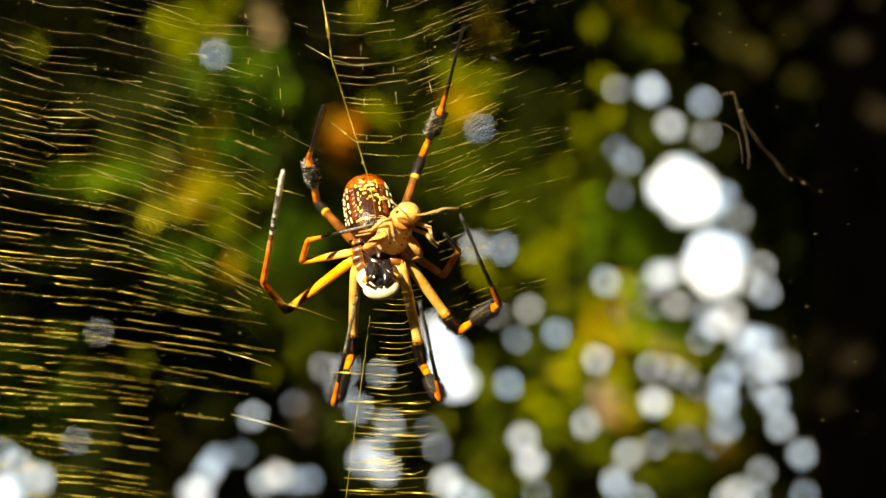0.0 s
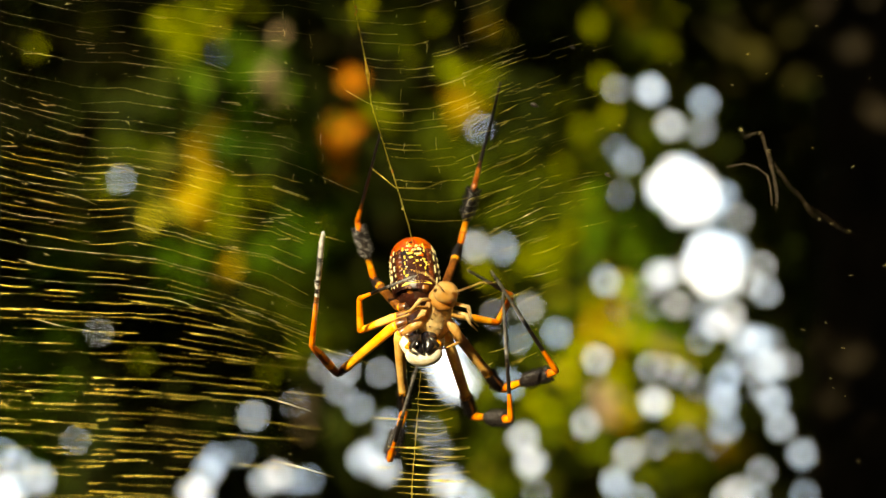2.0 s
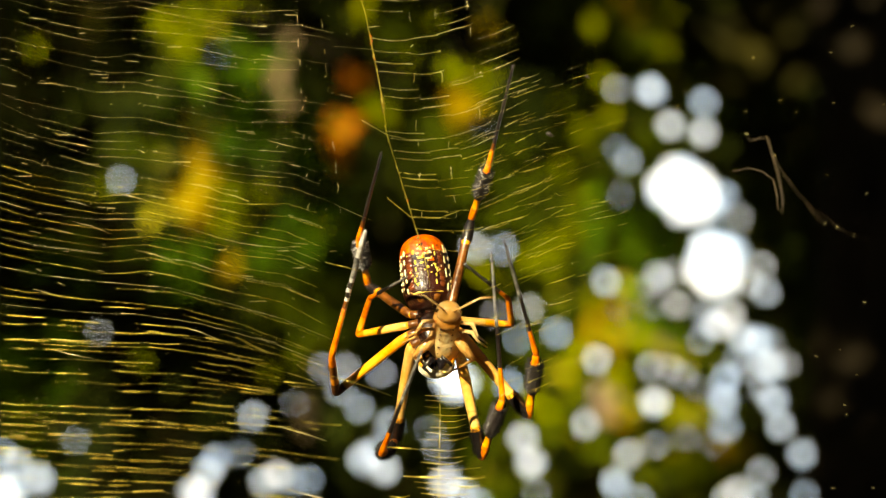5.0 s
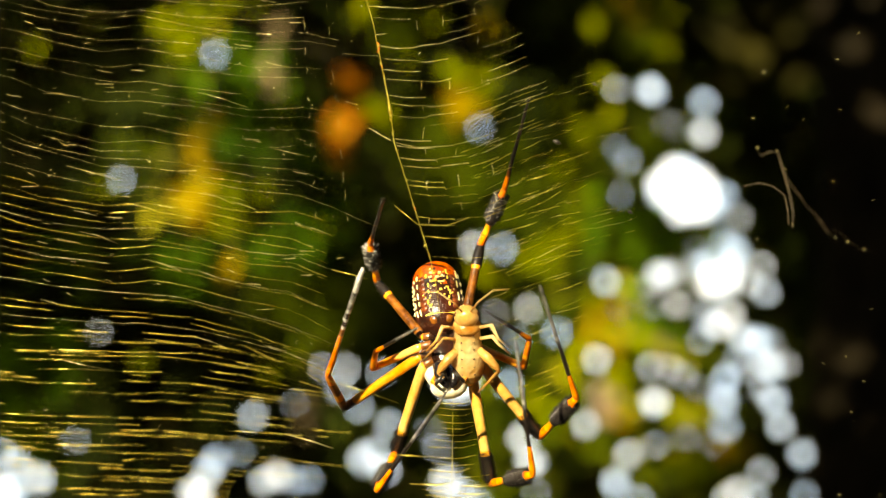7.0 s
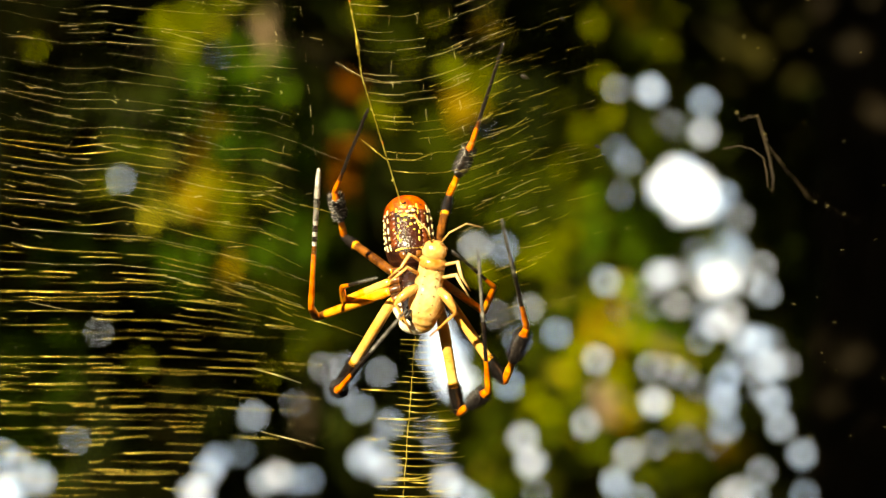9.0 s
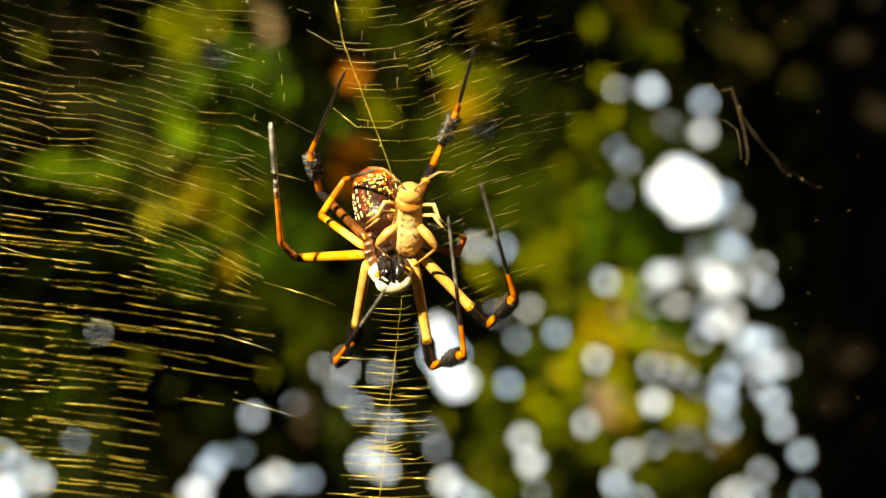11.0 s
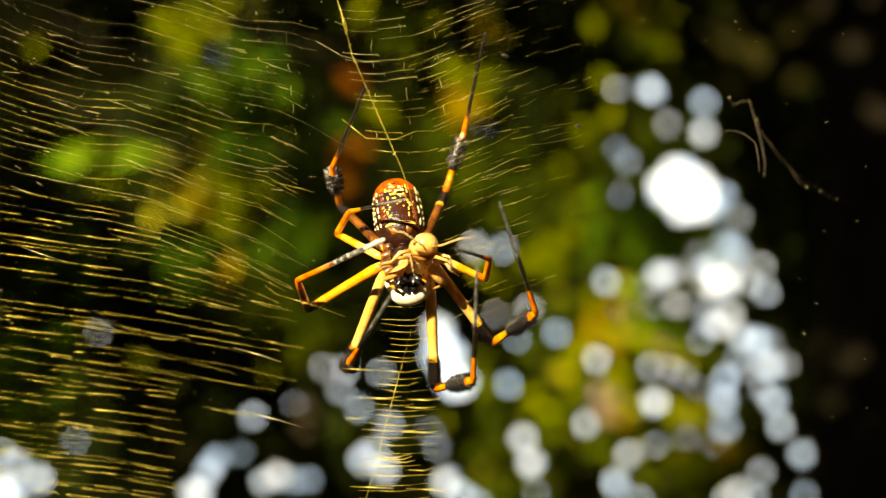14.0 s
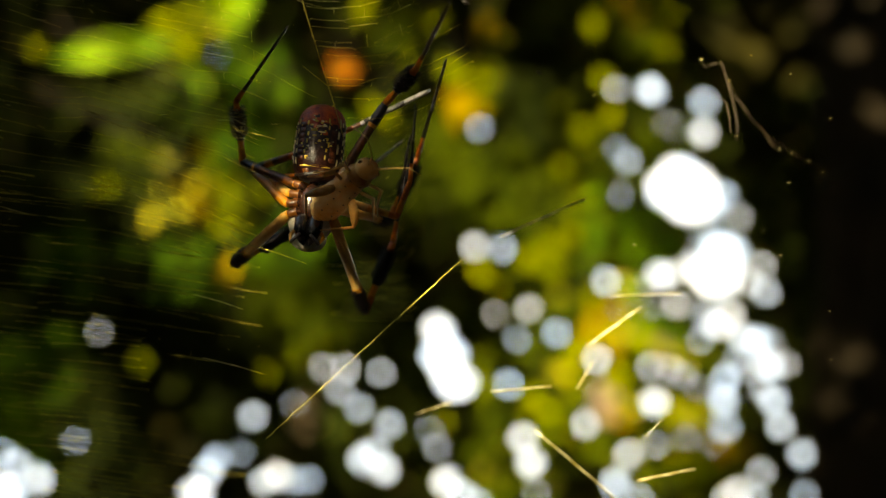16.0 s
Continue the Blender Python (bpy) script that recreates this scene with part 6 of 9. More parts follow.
    walk(joints["L2_foot"], [
        (0, pose(-0.01604, -0.00230, -0.00098, 150.5, -71.3, 0.0)), (0.5, pose(-0.01424, -0.00242, 0.00327, 140.0, -64.4, 0.0)), (1, pose(-0.01418, -0.00007, 0.00114, 149.2, -69.6, 0.0)),
        (1.5, pose(-0.01534, -0.00212, 0.00367, 165.1, -86.5, 0.0)), (2, pose(-0.01433, 0.00112, 0.00276, 139.9, -74.3, 0.0)), (2.5, pose(-0.01741, 0.00236, -0.00647, 126.2, -59.1, 0.0)),
        (3, pose(-0.01467, -0.00023, 0.00188, 135.9, -71.7, 0.0)), (3.5, pose(-0.01426, -0.00013, 0.00279, 130.6, -77.5, 0.0)), (4, pose(-0.01320, 0.00159, 0.00270, 123.0, -75.2, 0.0)),
        (4.2, pose(-0.01337, 0.00159, 0.00288, 122.4, -75.5, 0.0)), (4.5, pose(-0.01371, 0.00156, 0.00328, 121.7, -76.1, 0.0)), (5, pose(-0.01443, 0.00144, 0.00411, 121.0, -77.7, 0.0)),
        (5.5, pose(-0.01523, 0.00122, 0.00480, 120.7, -79.3, 0.0)), (6, pose(-0.01597, 0.00086, 0.00506, 120.8, -80.4, 0.0)), (6.3, pose(-0.01636, 0.00056, 0.00488, 120.9, -80.6, 0.0)),
        (6.5, pose(-0.01659, 0.00033, 0.00455, 121.0, -80.4, 0.0)), (7, pose(-0.01671, -0.00039, -0.00485, 124.4, -71.1, 0.0)), (7.5, pose(-0.01822, -0.00048, -0.00317, 121.6, -69.5, 0.0)),
        (8, pose(-0.01781, 0.00021, 0.00039, 126.3, -49.9, 0.0)), (8.5, pose(-0.01901, -0.00210, -0.00099, 135.3, -70.6, 0.0)), (9, pose(-0.01740, -0.00034, -0.00506, 124.7, -54.4, 0.0)),
        (9.2, pose(-0.01689, -0.00056, -0.00385, 124.6, -51.4, 0.0)), (9.5, pose(-0.01593, -0.00112, -0.00143, 125.1, -47.0, 0.0)), (10, pose(-0.01359, -0.00255, 0.00386, 126.9, -40.5, 0.0)),
        (10.5, pose(-0.01050, -0.00417, 0.00921, 129.3, -35.8, 0.0)), (11, pose(-0.00760, -0.00540, 0.01287, 131.5, -33.4, 0.0)), (11.3, pose(-0.00629, -0.00587, 0.01410, 132.3, -33.0, 0.0)),
        (11.5, pose(-0.00562, -0.00609, 0.01460, 132.5, -33.3, 0.0)), (12, pose(-0.00965, -0.00530, 0.01006, 127.8, -61.2, 0.0)), (12.5, pose(-0.01159, -0.00684, 0.00908, 137.1, -68.9, 0.0)),
        (13, pose(-0.01122, -0.00958, 0.00673, 143.3, -60.9, 0.0)), (13.5, pose(-0.01262, -0.00824, 0.00623, 136.1, -65.8, 0.0)), (14, pose(-0.01217, -0.00637, 0.00552, 143.6, -61.1, 0.0)),
        (14.5, pose(-0.01502, -0.00736, 0.00522, 137.7, -63.6, 0.0)), (15, pose(-0.00907, -0.00649, 0.00760, 147.6, -68.9, 0.0)), (15.2, pose(-0.01066, -0.00378, 0.00620, 145.4, -72.6, 0.0)),
        (15.5, pose(-0.00907, -0.00730, 0.00796, 152.2, -71.4, 0.0)), (15.8, pose(-0.00691, 0.00494, 0.01181, 2.5, -87.5, 180.0)), (16, pose(-0.00728, 0.00356, 0.00054, 124.9, -80.3, 0.0)),
    ])
    walk(joints["L1_thigh"], [
        (0, pose(-0.00609, -0.00037, -0.00738, 51.1, 76.5, -180.0)), (0.5, pose(-0.00609, -0.00037, -0.00738, 52.3, 77.8, -180.0)), (1, pose(-0.00609, -0.00037, -0.00738, 57.1, 76.2, -180.0)),
        (1.5, pose(-0.00609, -0.00037, -0.00738, 51.2, 86.5, -180.0)), (2, pose(-0.00609, -0.00037, -0.00738, 57.1, 76.4, -180.0)), (2.5, pose(-0.00609, -0.00037, -0.00738, -123.5, 76.4, 0.0)),
        (3, pose(-0.00609, -0.00037, -0.00738, -129.3, 80.7, 0.0)), (3.5, pose(-0.00609, -0.00037, -0.00738, -136.3, 72.4, 0.0)), (4, pose(-0.00609, -0.00037, -0.00738, -135.7, 67.5, 0.0)),
        (4.2, pose(-0.00609, -0.00037, -0.00738, -135.6, 68.2, 0.0)), (4.5, pose(-0.00609, -0.00037, -0.00738, -135.4, 69.7, 0.0)), (5, pose(-0.00609, -0.00037, -0.00738, -135.3, 72.7, 0.0)),
        (5.5, pose(-0.00609, -0.00037, -0.00738, -135.3, 76.1, 0.0)), (6, pose(-0.00609, -0.00037, -0.00738, -135.3, 79.6, 0.0)), (6.3, pose(-0.00609, -0.00037, -0.00738, -135.2, 81.6, 0.0)),
        (6.5, pose(-0.00609, -0.00037, -0.00738, -135.2, 82.9, 0.0)), (7, pose(-0.00609, -0.00037, -0.00738, -133.4, 85.9, 0.0)), (7.5, pose(-0.00609, -0.00037, -0.00738, -136.5, 70.9, 0.0)),
        (8, pose(-0.00609, -0.00037, -0.00738, -131.7, 76.4, 0.0)), (8.5, pose(-0.00609, -0.00037, -0.00738, -139.3, 88.6, 0.0)), (9, pose(-0.00609, -0.00037, -0.00738, 46.5, 76.7, -180.0)),
        (9.2, pose(-0.00609, -0.00037, -0.00738, 46.4, 73.0, -180.0)), (9.5, pose(-0.00609, -0.00037, -0.00738, 45.9, 67.5, -180.0)), (10, pose(-0.00609, -0.00037, -0.00738, 44.0, 58.6, -180.0)),
        (10.5, pose(-0.00609, -0.00037, -0.00738, 41.4, 51.1, -180.0)), (11, pose(-0.00609, -0.00037, -0.00738, 38.3, 45.6, -180.0)), (11.3, pose(-0.00609, -0.00037, -0.00738, 36.6, 43.3, -180.0)),
        (11.5, pose(-0.00609, -0.00037, -0.00738, 35.6, 42.3, -180.0)), (12, pose(-0.00609, -0.00037, -0.00738, 34.7, 56.9, -180.0)), (12.5, pose(-0.00609, -0.00037, -0.00738, -137.5, 80.2, 0.0)),
        (13, pose(-0.00609, -0.00037, -0.00738, 39.1, 64.0, -180.0)), (13.5, pose(-0.00609, -0.00037, -0.00738, 46.3, 87.3, -180.0)), (14, pose(-0.00609, -0.00037, -0.00738, 47.3, 76.2, -180.0)),
        (14.5, pose(-0.00609, -0.00037, -0.00738, 37.6, 78.0, -180.0)), (15, pose(-0.00609, -0.00037, -0.00738, 45.5, 73.3, -180.0)), (15.2, pose(-0.00609, -0.00037, -0.00738, 52.1, 67.4, -180.0)),
        (15.5, pose(-0.00609, -0.00037, -0.00738, -138.1, 88.5, 0.0)), (15.8, pose(-0.00609, -0.00037, -0.00738, 53.8, 59.6, -180.0)), (16, pose(-0.00609, -0.00037, -0.00738, 49.0, 46.4, -180.0)),
    ])
    walk(joints["L1_shin"], [
        (0, pose(-0.02380, 0.02217, -0.00314, 107.8, 48.7, 0.0)), (0.5, pose(-0.02343, 0.02255, -0.00364, 104.5, 67.1, 0.0)), (1, pose(-0.02137, 0.02397, -0.00362, 110.7, 53.0, 0.0)),
        (1.5, pose(-0.02422, 0.02222, -0.00626, 105.0, 74.1, 0.0)), (2, pose(-0.02141, 0.02395, -0.00368, 109.3, 61.8, 0.0)), (2.5, pose(-0.02164, 0.02380, -0.01114, 102.0, 68.1, 0.0)),
        (3, pose(-0.02422, 0.02205, -0.01035, -174.7, 83.3, 90.0)), (3.5, pose(-0.02605, 0.01967, -0.01370, 179.6, 85.4, 90.0)), (4, pose(-0.02524, 0.01988, -0.01533, -74.1, -32.3, 180.0)),
        (4.2, pose(-0.02531, 0.01992, -0.01506, -74.4, -29.3, 180.0)), (4.5, pose(-0.02545, 0.01997, -0.01456, -75.5, -24.0, 180.0)), (5, pose(-0.02576, 0.02002, -0.01352, -2.0, 78.8, -90.0)),
        (5.5, pose(-0.02608, 0.02003, -0.01233, 2.4, 82.1, -90.0)), (6, pose(-0.02634, 0.02003, -0.01109, 6.7, 85.5, -90.0)), (6.3, pose(-0.02644, 0.02005, -0.01037, 8.9, 87.3, -90.0)),
        (6.5, pose(-0.02648, 0.02007, -0.00992, 10.1, 88.3, -90.0)), (7, pose(-0.02597, 0.02068, -0.00882, 8.9, 89.8, -90.0)), (7.5, pose(-0.02595, 0.01959, -0.01424, -171.4, 88.5, 90.0)),
        (8, pose(-0.02484, 0.02125, -0.01194, 102.3, 56.7, 0.0)), (8.5, pose(-0.02806, 0.01852, -0.00794, 7.4, 86.6, -90.0)), (9, pose(-0.02549, 0.02066, -0.00279, 107.1, -0.5, 0.0)),
        (9.2, pose(-0.02520, 0.02062, -0.00155, 108.6, 0.8, 0.0)), (9.5, pose(-0.02473, 0.02043, 0.00035, 110.7, 3.6, 0.0)), (10, pose(-0.02388, 0.01978, 0.00346, 113.5, 9.7, 0.0)),
        (10.5, pose(-0.02303, 0.01878, 0.00627, 115.3, 16.2, 0.0)), (11, pose(-0.02233, 0.01761, 0.00852, 115.8, 22.0, 0.0)), (11.3, pose(-0.02205, 0.01692, 0.00954, 115.4, 25.1, 0.0)),
        (11.5, pose(-0.02195, 0.01649, 0.01005, 114.7, 26.8, 0.0)), (12, pose(-0.02605, 0.01612, 0.00565, -177.4, 89.8, 90.0)), (12.5, pose(-0.02714, 0.01922, -0.01103, 174.3, 83.9, 90.0)),
        (13, pose(-0.02630, 0.01791, 0.00249, 107.2, -56.7, 0.0)), (13.5, pose(-0.02609, 0.02058, -0.00643, 106.3, 39.3, 0.0)), (14, pose(-0.02519, 0.02092, -0.00267, 103.2, 15.7, 0.0)),
        (14.5, pose(-0.02855, 0.01732, -0.00261, 112.7, -24.4, 0.0)), (15, pose(-0.02554, 0.02030, -0.00153, 112.5, -26.8, 0.0)), (15.2, pose(-0.02253, 0.02249, -0.00053, 112.3, -43.2, 0.0)),
        (15.5, pose(-0.02764, 0.01900, -0.00794, -46.1, -68.3, 180.0)), (15.8, pose(-0.02085, 0.02302, 0.00129, -29.9, -75.0, 180.0)), (16, pose(-0.01985, 0.02151, 0.00573, -38.5, -78.7, 180.0)),
    ])
    walk(joints["L1_foot"], [
        (0, pose(-0.02806, 0.00448, -0.00688, -75.2, -69.7, 180.0)), (0.5, pose(-0.02770, 0.00456, -0.00544, -77.8, -57.7, 180.0)), (1, pose(-0.02661, 0.00659, -0.00757, -75.0, -47.7, 180.0)),
        (1.5, pose(-0.02884, 0.00427, -0.00757, -75.4, -72.4, 180.0)), (2, pose(-0.02683, 0.00642, -0.00659, -77.3, -44.8, 180.0)), (2.5, pose(-0.02523, 0.00563, -0.01258, -78.5, -45.1, 180.0)),
        (3, pose(-0.02593, 0.00368, -0.01251, -73.6, -41.7, 180.0)), (3.5, pose(-0.02593, 0.00115, -0.01519, -45.5, -25.3, 180.0)), (4, pose(-0.02253, 0.00201, -0.01104, -38.3, -25.8, 180.0)),
        (4.2, pose(-0.02286, 0.00203, -0.01070, -40.2, -26.6, 180.0)), (4.5, pose(-0.02355, 0.00199, -0.01031, -43.9, -27.9, 180.0)), (5, pose(-0.02510, 0.00180, -0.00992, -51.4, -30.8, 180.0)),
        (5.5, pose(-0.02686, 0.00164, -0.00976, -59.6, -35.3, 180.0)), (6, pose(-0.02851, 0.00163, -0.00965, -67.0, -42.3, 180.0)), (6.3, pose(-0.02932, 0.00171, -0.00952, -70.5, -48.0, 180.0)),
        (6.5, pose(-0.02975, 0.00179, -0.00939, -72.2, -52.3, 180.0)), (7, pose(-0.02884, 0.00232, -0.00876, -68.0, -53.4, 180.0)), (7.5, pose(-0.02873, 0.00123, -0.01473, -61.4, -57.8, 180.0)),
        (8, pose(-0.02815, 0.00310, -0.01411, -65.6, -64.2, 180.0)), (8.5, pose(-0.03047, 0.00013, -0.00685, -62.0, -55.8, 180.0)), (9, pose(-0.02545, 0.00290, -0.00824, -53.4, -14.7, 180.0)),
        (9.2, pose(-0.02528, 0.00302, -0.00748, -54.8, -13.2, 180.0)), (9.5, pose(-0.02514, 0.00306, -0.00621, -57.8, -11.7, 180.0)), (10, pose(-0.02513, 0.00274, -0.00383, -64.8, -11.0, 180.0)),
        (10.5, pose(-0.02523, 0.00198, -0.00134, -73.0, -13.0, 180.0)), (11, pose(-0.02536, 0.00089, 0.00102, -3.4, 81.1, -90.0)), (11.3, pose(-0.02542, 0.00013, 0.00232, -3.3, 84.7, -90.0)),
        (11.5, pose(-0.02545, -0.00039, 0.00313, -3.2, 86.6, -90.0)), (12, pose(-0.02690, -0.00244, 0.00558, -76.4, -41.3, 180.0)), (12.5, pose(-0.02530, 0.00083, -0.01301, -54.2, -73.5, 180.0)),
        (13, pose(-0.02170, 0.00017, -0.00054, 138.7, -58.2, 0.0)), (13.5, pose(-0.02941, 0.00275, -0.01047, 131.0, -85.0, 0.0)), (14, pose(-0.02633, 0.00282, -0.00675, 131.4, -59.9, 0.0)),
        (14.5, pose(-0.02559, 0.00017, -0.00913, 142.2, -81.1, 0.0)), (15, pose(-0.02234, 0.00314, -0.00787, -10.2, -82.2, 180.0)), (15.2, pose(-0.01769, 0.00531, -0.00567, 136.3, -73.2, 0.0)),
        (15.5, pose(-0.01568, 0.00560, -0.00318, -37.2, -88.3, 180.0)), (15.8, pose(-0.00530, 0.01374, 0.00545, -14.8, -56.9, 180.0)), (16, pose(-0.00560, 0.00994, 0.00857, -7.5, -59.5, 180.0)),
    ])
    walk(joints["LL_thigh"], [
        (0, pose(-0.00554, -0.00037, -0.00997, -174.8, -84.9, 90.0)), (0.5, pose(-0.00554, -0.00037, -0.00997, -105.5, 31.7, 0.0)), (1, pose(-0.00554, -0.00037, -0.00997, -174.2, -81.5, 90.0)),
        (1.5, pose(-0.00554, -0.00037, -0.00997, -106.7, 29.4, 0.0)), (2, pose(-0.00554, -0.00037, -0.00997, 179.0, -87.3, 90.0)), (2.5, pose(-0.00554, -0.00037, -0.00997, -110.8, 11.4, 0.0)),
        (3, pose(-0.00554, -0.00037, -0.00997, -103.6, 40.4, 0.0)), (3.5, pose(-0.00554, -0.00037, -0.00997, -125.6, 31.9, 0.0)), (4, pose(-0.00554, -0.00037, -0.00997, -129.1, 16.1, 0.0)),
        (4.2, pose(-0.00554, -0.00037, -0.00997, -128.3, 16.5, 0.0)), (4.5, pose(-0.00554, -0.00037, -0.00997, -126.9, 17.8, 0.0)), (5, pose(-0.00554, -0.00037, -0.00997, -123.9, 21.7, 0.0)),
        (5.5, pose(-0.00554, -0.00037, -0.00997, -120.8, 27.6, 0.0)), (6, pose(-0.00554, -0.00037, -0.00997, -117.9, 34.6, 0.0)), (6.3, pose(-0.00554, -0.00037, -0.00997, -116.4, 38.9, 0.0)),
        (6.5, pose(-0.00554, -0.00037, -0.00997, -115.5, 41.6, 0.0)), (7, pose(-0.00554, -0.00037, -0.00997, -112.6, 44.4, 0.0)), (7.5, pose(-0.00554, -0.00037, -0.00997, -118.7, 33.8, 0.0)),
        (8, pose(-0.00554, -0.00037, -0.00997, -110.7, 27.2, 0.0)), (8.5, pose(-0.00554, -0.00037, -0.00997, 66.8, 80.1, -180.0)), (9, pose(-0.00554, -0.00037, -0.00997, -122.7, 58.5, 0.0)),
        (9.2, pose(-0.00554, -0.00037, -0.00997, -121.7, 57.3, 0.0)), (9.5, pose(-0.00554, -0.00037, -0.00997, -119.2, 56.6, 0.0)), (10, pose(-0.00554, -0.00037, -0.00997, -113.2, 58.0, 0.0)),
        (10.5, pose(-0.00554, -0.00037, -0.00997, -106.3, 63.2, 0.0)), (11, pose(-0.00554, -0.00037, -0.00997, -170.0, -87.0, 90.0)), (11.3, pose(-0.00554, -0.00037, -0.00997, -171.9, -88.8, 90.0)),
        (11.5, pose(-0.00554, -0.00037, -0.00997, -172.9, -89.3, 90.0)), (12, pose(-0.00554, -0.00037, -0.00997, -110.0, 54.1, 0.0)), (12.5, pose(-0.00554, -0.00037, -0.00997, -126.6, 34.3, 0.0)),
        (13, pose(-0.00554, -0.00037, -0.00997, -112.3, 82.9, 0.0)), (13.5, pose(-0.00554, -0.00037, -0.00997, -122.1, 50.9, 0.0)), (14, pose(-0.00554, -0.00037, -0.00997, -115.8, 56.4, 0.0)),
        (14.5, pose(-0.00554, -0.00037, -0.00997, -126.7, 47.2, 0.0)), (15, pose(-0.00554, -0.00037, -0.00997, -119.0, 42.7, 0.0)), (15.2, pose(-0.00554, -0.00037, -0.00997, -116.1, 28.5, 0.0)),
        (15.5, pose(-0.00554, -0.00037, -0.00997, -133.2, 32.5, 0.0)), (15.8, pose(-0.00554, -0.00037, -0.00997, -118.2, 52.3, 0.0)), (16, pose(-0.00554, -0.00037, -0.00997, -126.6, 59.7, 0.0)),
    ])
    walk(joints["LL_shin"], [
        (0, pose(-0.00843, 0.03113, -0.01276, 163.9, 19.8, 0.0)), (0.5, pose(-0.00998, 0.03023, -0.01716, 146.9, 13.9, 0.0)), (1, pose(-0.00876, 0.03087, -0.01461, 153.8, 16.8, 0.0)),
        (1.5, pose(-0.01002, 0.03004, -0.01792, 151.8, 14.5, 0.0)), (2, pose(-0.00497, 0.03134, -0.01147, 162.1, 15.9, 0.0)), (2.5, pose(-0.00777, 0.02932, -0.02099, 144.1, 13.1, 0.0)),
        (3, pose(-0.01038, 0.03049, -0.01566, 145.2, 14.9, 0.0)), (3.5, pose(-0.01531, 0.02545, -0.02565, 112.2, 7.8, 0.0)), (4, pose(-0.01110, 0.02425, -0.02922, -175.7, 81.8, 90.0)),
        (4.2, pose(-0.01113, 0.02453, -0.02885, -174.7, 80.0, 90.0)), (4.5, pose(-0.01135, 0.02503, -0.02810, 105.3, 27.4, 0.0)), (5, pose(-0.01209, 0.02598, -0.02643, 114.1, 25.3, 0.0)),
        (5.5, pose(-0.01306, 0.02691, -0.02437, 124.2, 23.5, 0.0)), (6, pose(-0.01397, 0.02769, -0.02219, 133.9, 22.3, 0.0)), (6.3, pose(-0.01440, 0.02808, -0.02094, 138.9, 21.8, 0.0)),
        (6.5, pose(-0.01460, 0.02830, -0.02017, 141.8, 21.6, 0.0)), (7, pose(-0.01407, 0.02895, -0.01868, 143.1, 20.4, 0.0)), (7.5, pose(-0.01403, 0.02747, -0.02266, 136.1, 20.1, 0.0)),
        (8, pose(-0.01068, 0.02932, -0.01996, 131.0, 38.1, 0.0)), (8.5, pose(-0.01787, 0.02881, -0.00781, 124.2, 14.0, 0.0)), (9, pose(-0.02015, 0.02635, -0.01894, 118.2, 2.2, 0.0)),
        (9.2, pose(-0.01956, 0.02665, -0.01897, 119.3, 3.8, 0.0)), (9.5, pose(-0.01846, 0.02735, -0.01848, 121.5, 7.0, 0.0)), (10, pose(-0.01613, 0.02882, -0.01659, 126.4, 12.9, 0.0)),
        (10.5, pose(-0.01348, 0.03011, -0.01398, 132.0, 18.0, 0.0)), (11, pose(-0.01108, 0.03085, -0.01160, 136.9, 21.4, 0.0)), (11.3, pose(-0.00999, 0.03106, -0.01065, 138.9, 22.4, 0.0)),
        (11.5, pose(-0.00948, 0.03113, -0.01033, 139.8, 22.7, 0.0)), (12, pose(-0.01435, 0.02946, -0.01633, 127.1, 8.8, 0.0)), (12.5, pose(-0.01622, 0.02511, -0.02562, 115.1, -36.9, 0.0)),
        (13, pose(-0.01748, 0.02901, -0.01145, 122.4, -19.0, 0.0)), (13.5, pose(-0.01865, 0.02652, -0.02061, 114.2, -21.5, 0.0)), (14, pose(-0.01704, 0.02822, -0.01760, 116.7, -10.2, 0.0)),
        (14.5, pose(-0.01946, 0.02510, -0.02284, 111.9, -36.8, 0.0)), (15, pose(-0.01598, 0.02739, -0.02129, 117.3, -21.4, 0.0)), (15.2, pose(-0.01221, 0.02814, -0.02225, 108.9, -32.5, 0.0)),
        (15.5, pose(-0.01721, 0.02278, -0.02829, 111.2, -87.6, 0.0)), (15.8, pose(-0.01742, 0.02761, -0.01915, -21.7, -65.5, 180.0)), (16, pose(-0.02190, 0.02511, -0.01952, -0.4, -53.0, 180.0)),
    ])
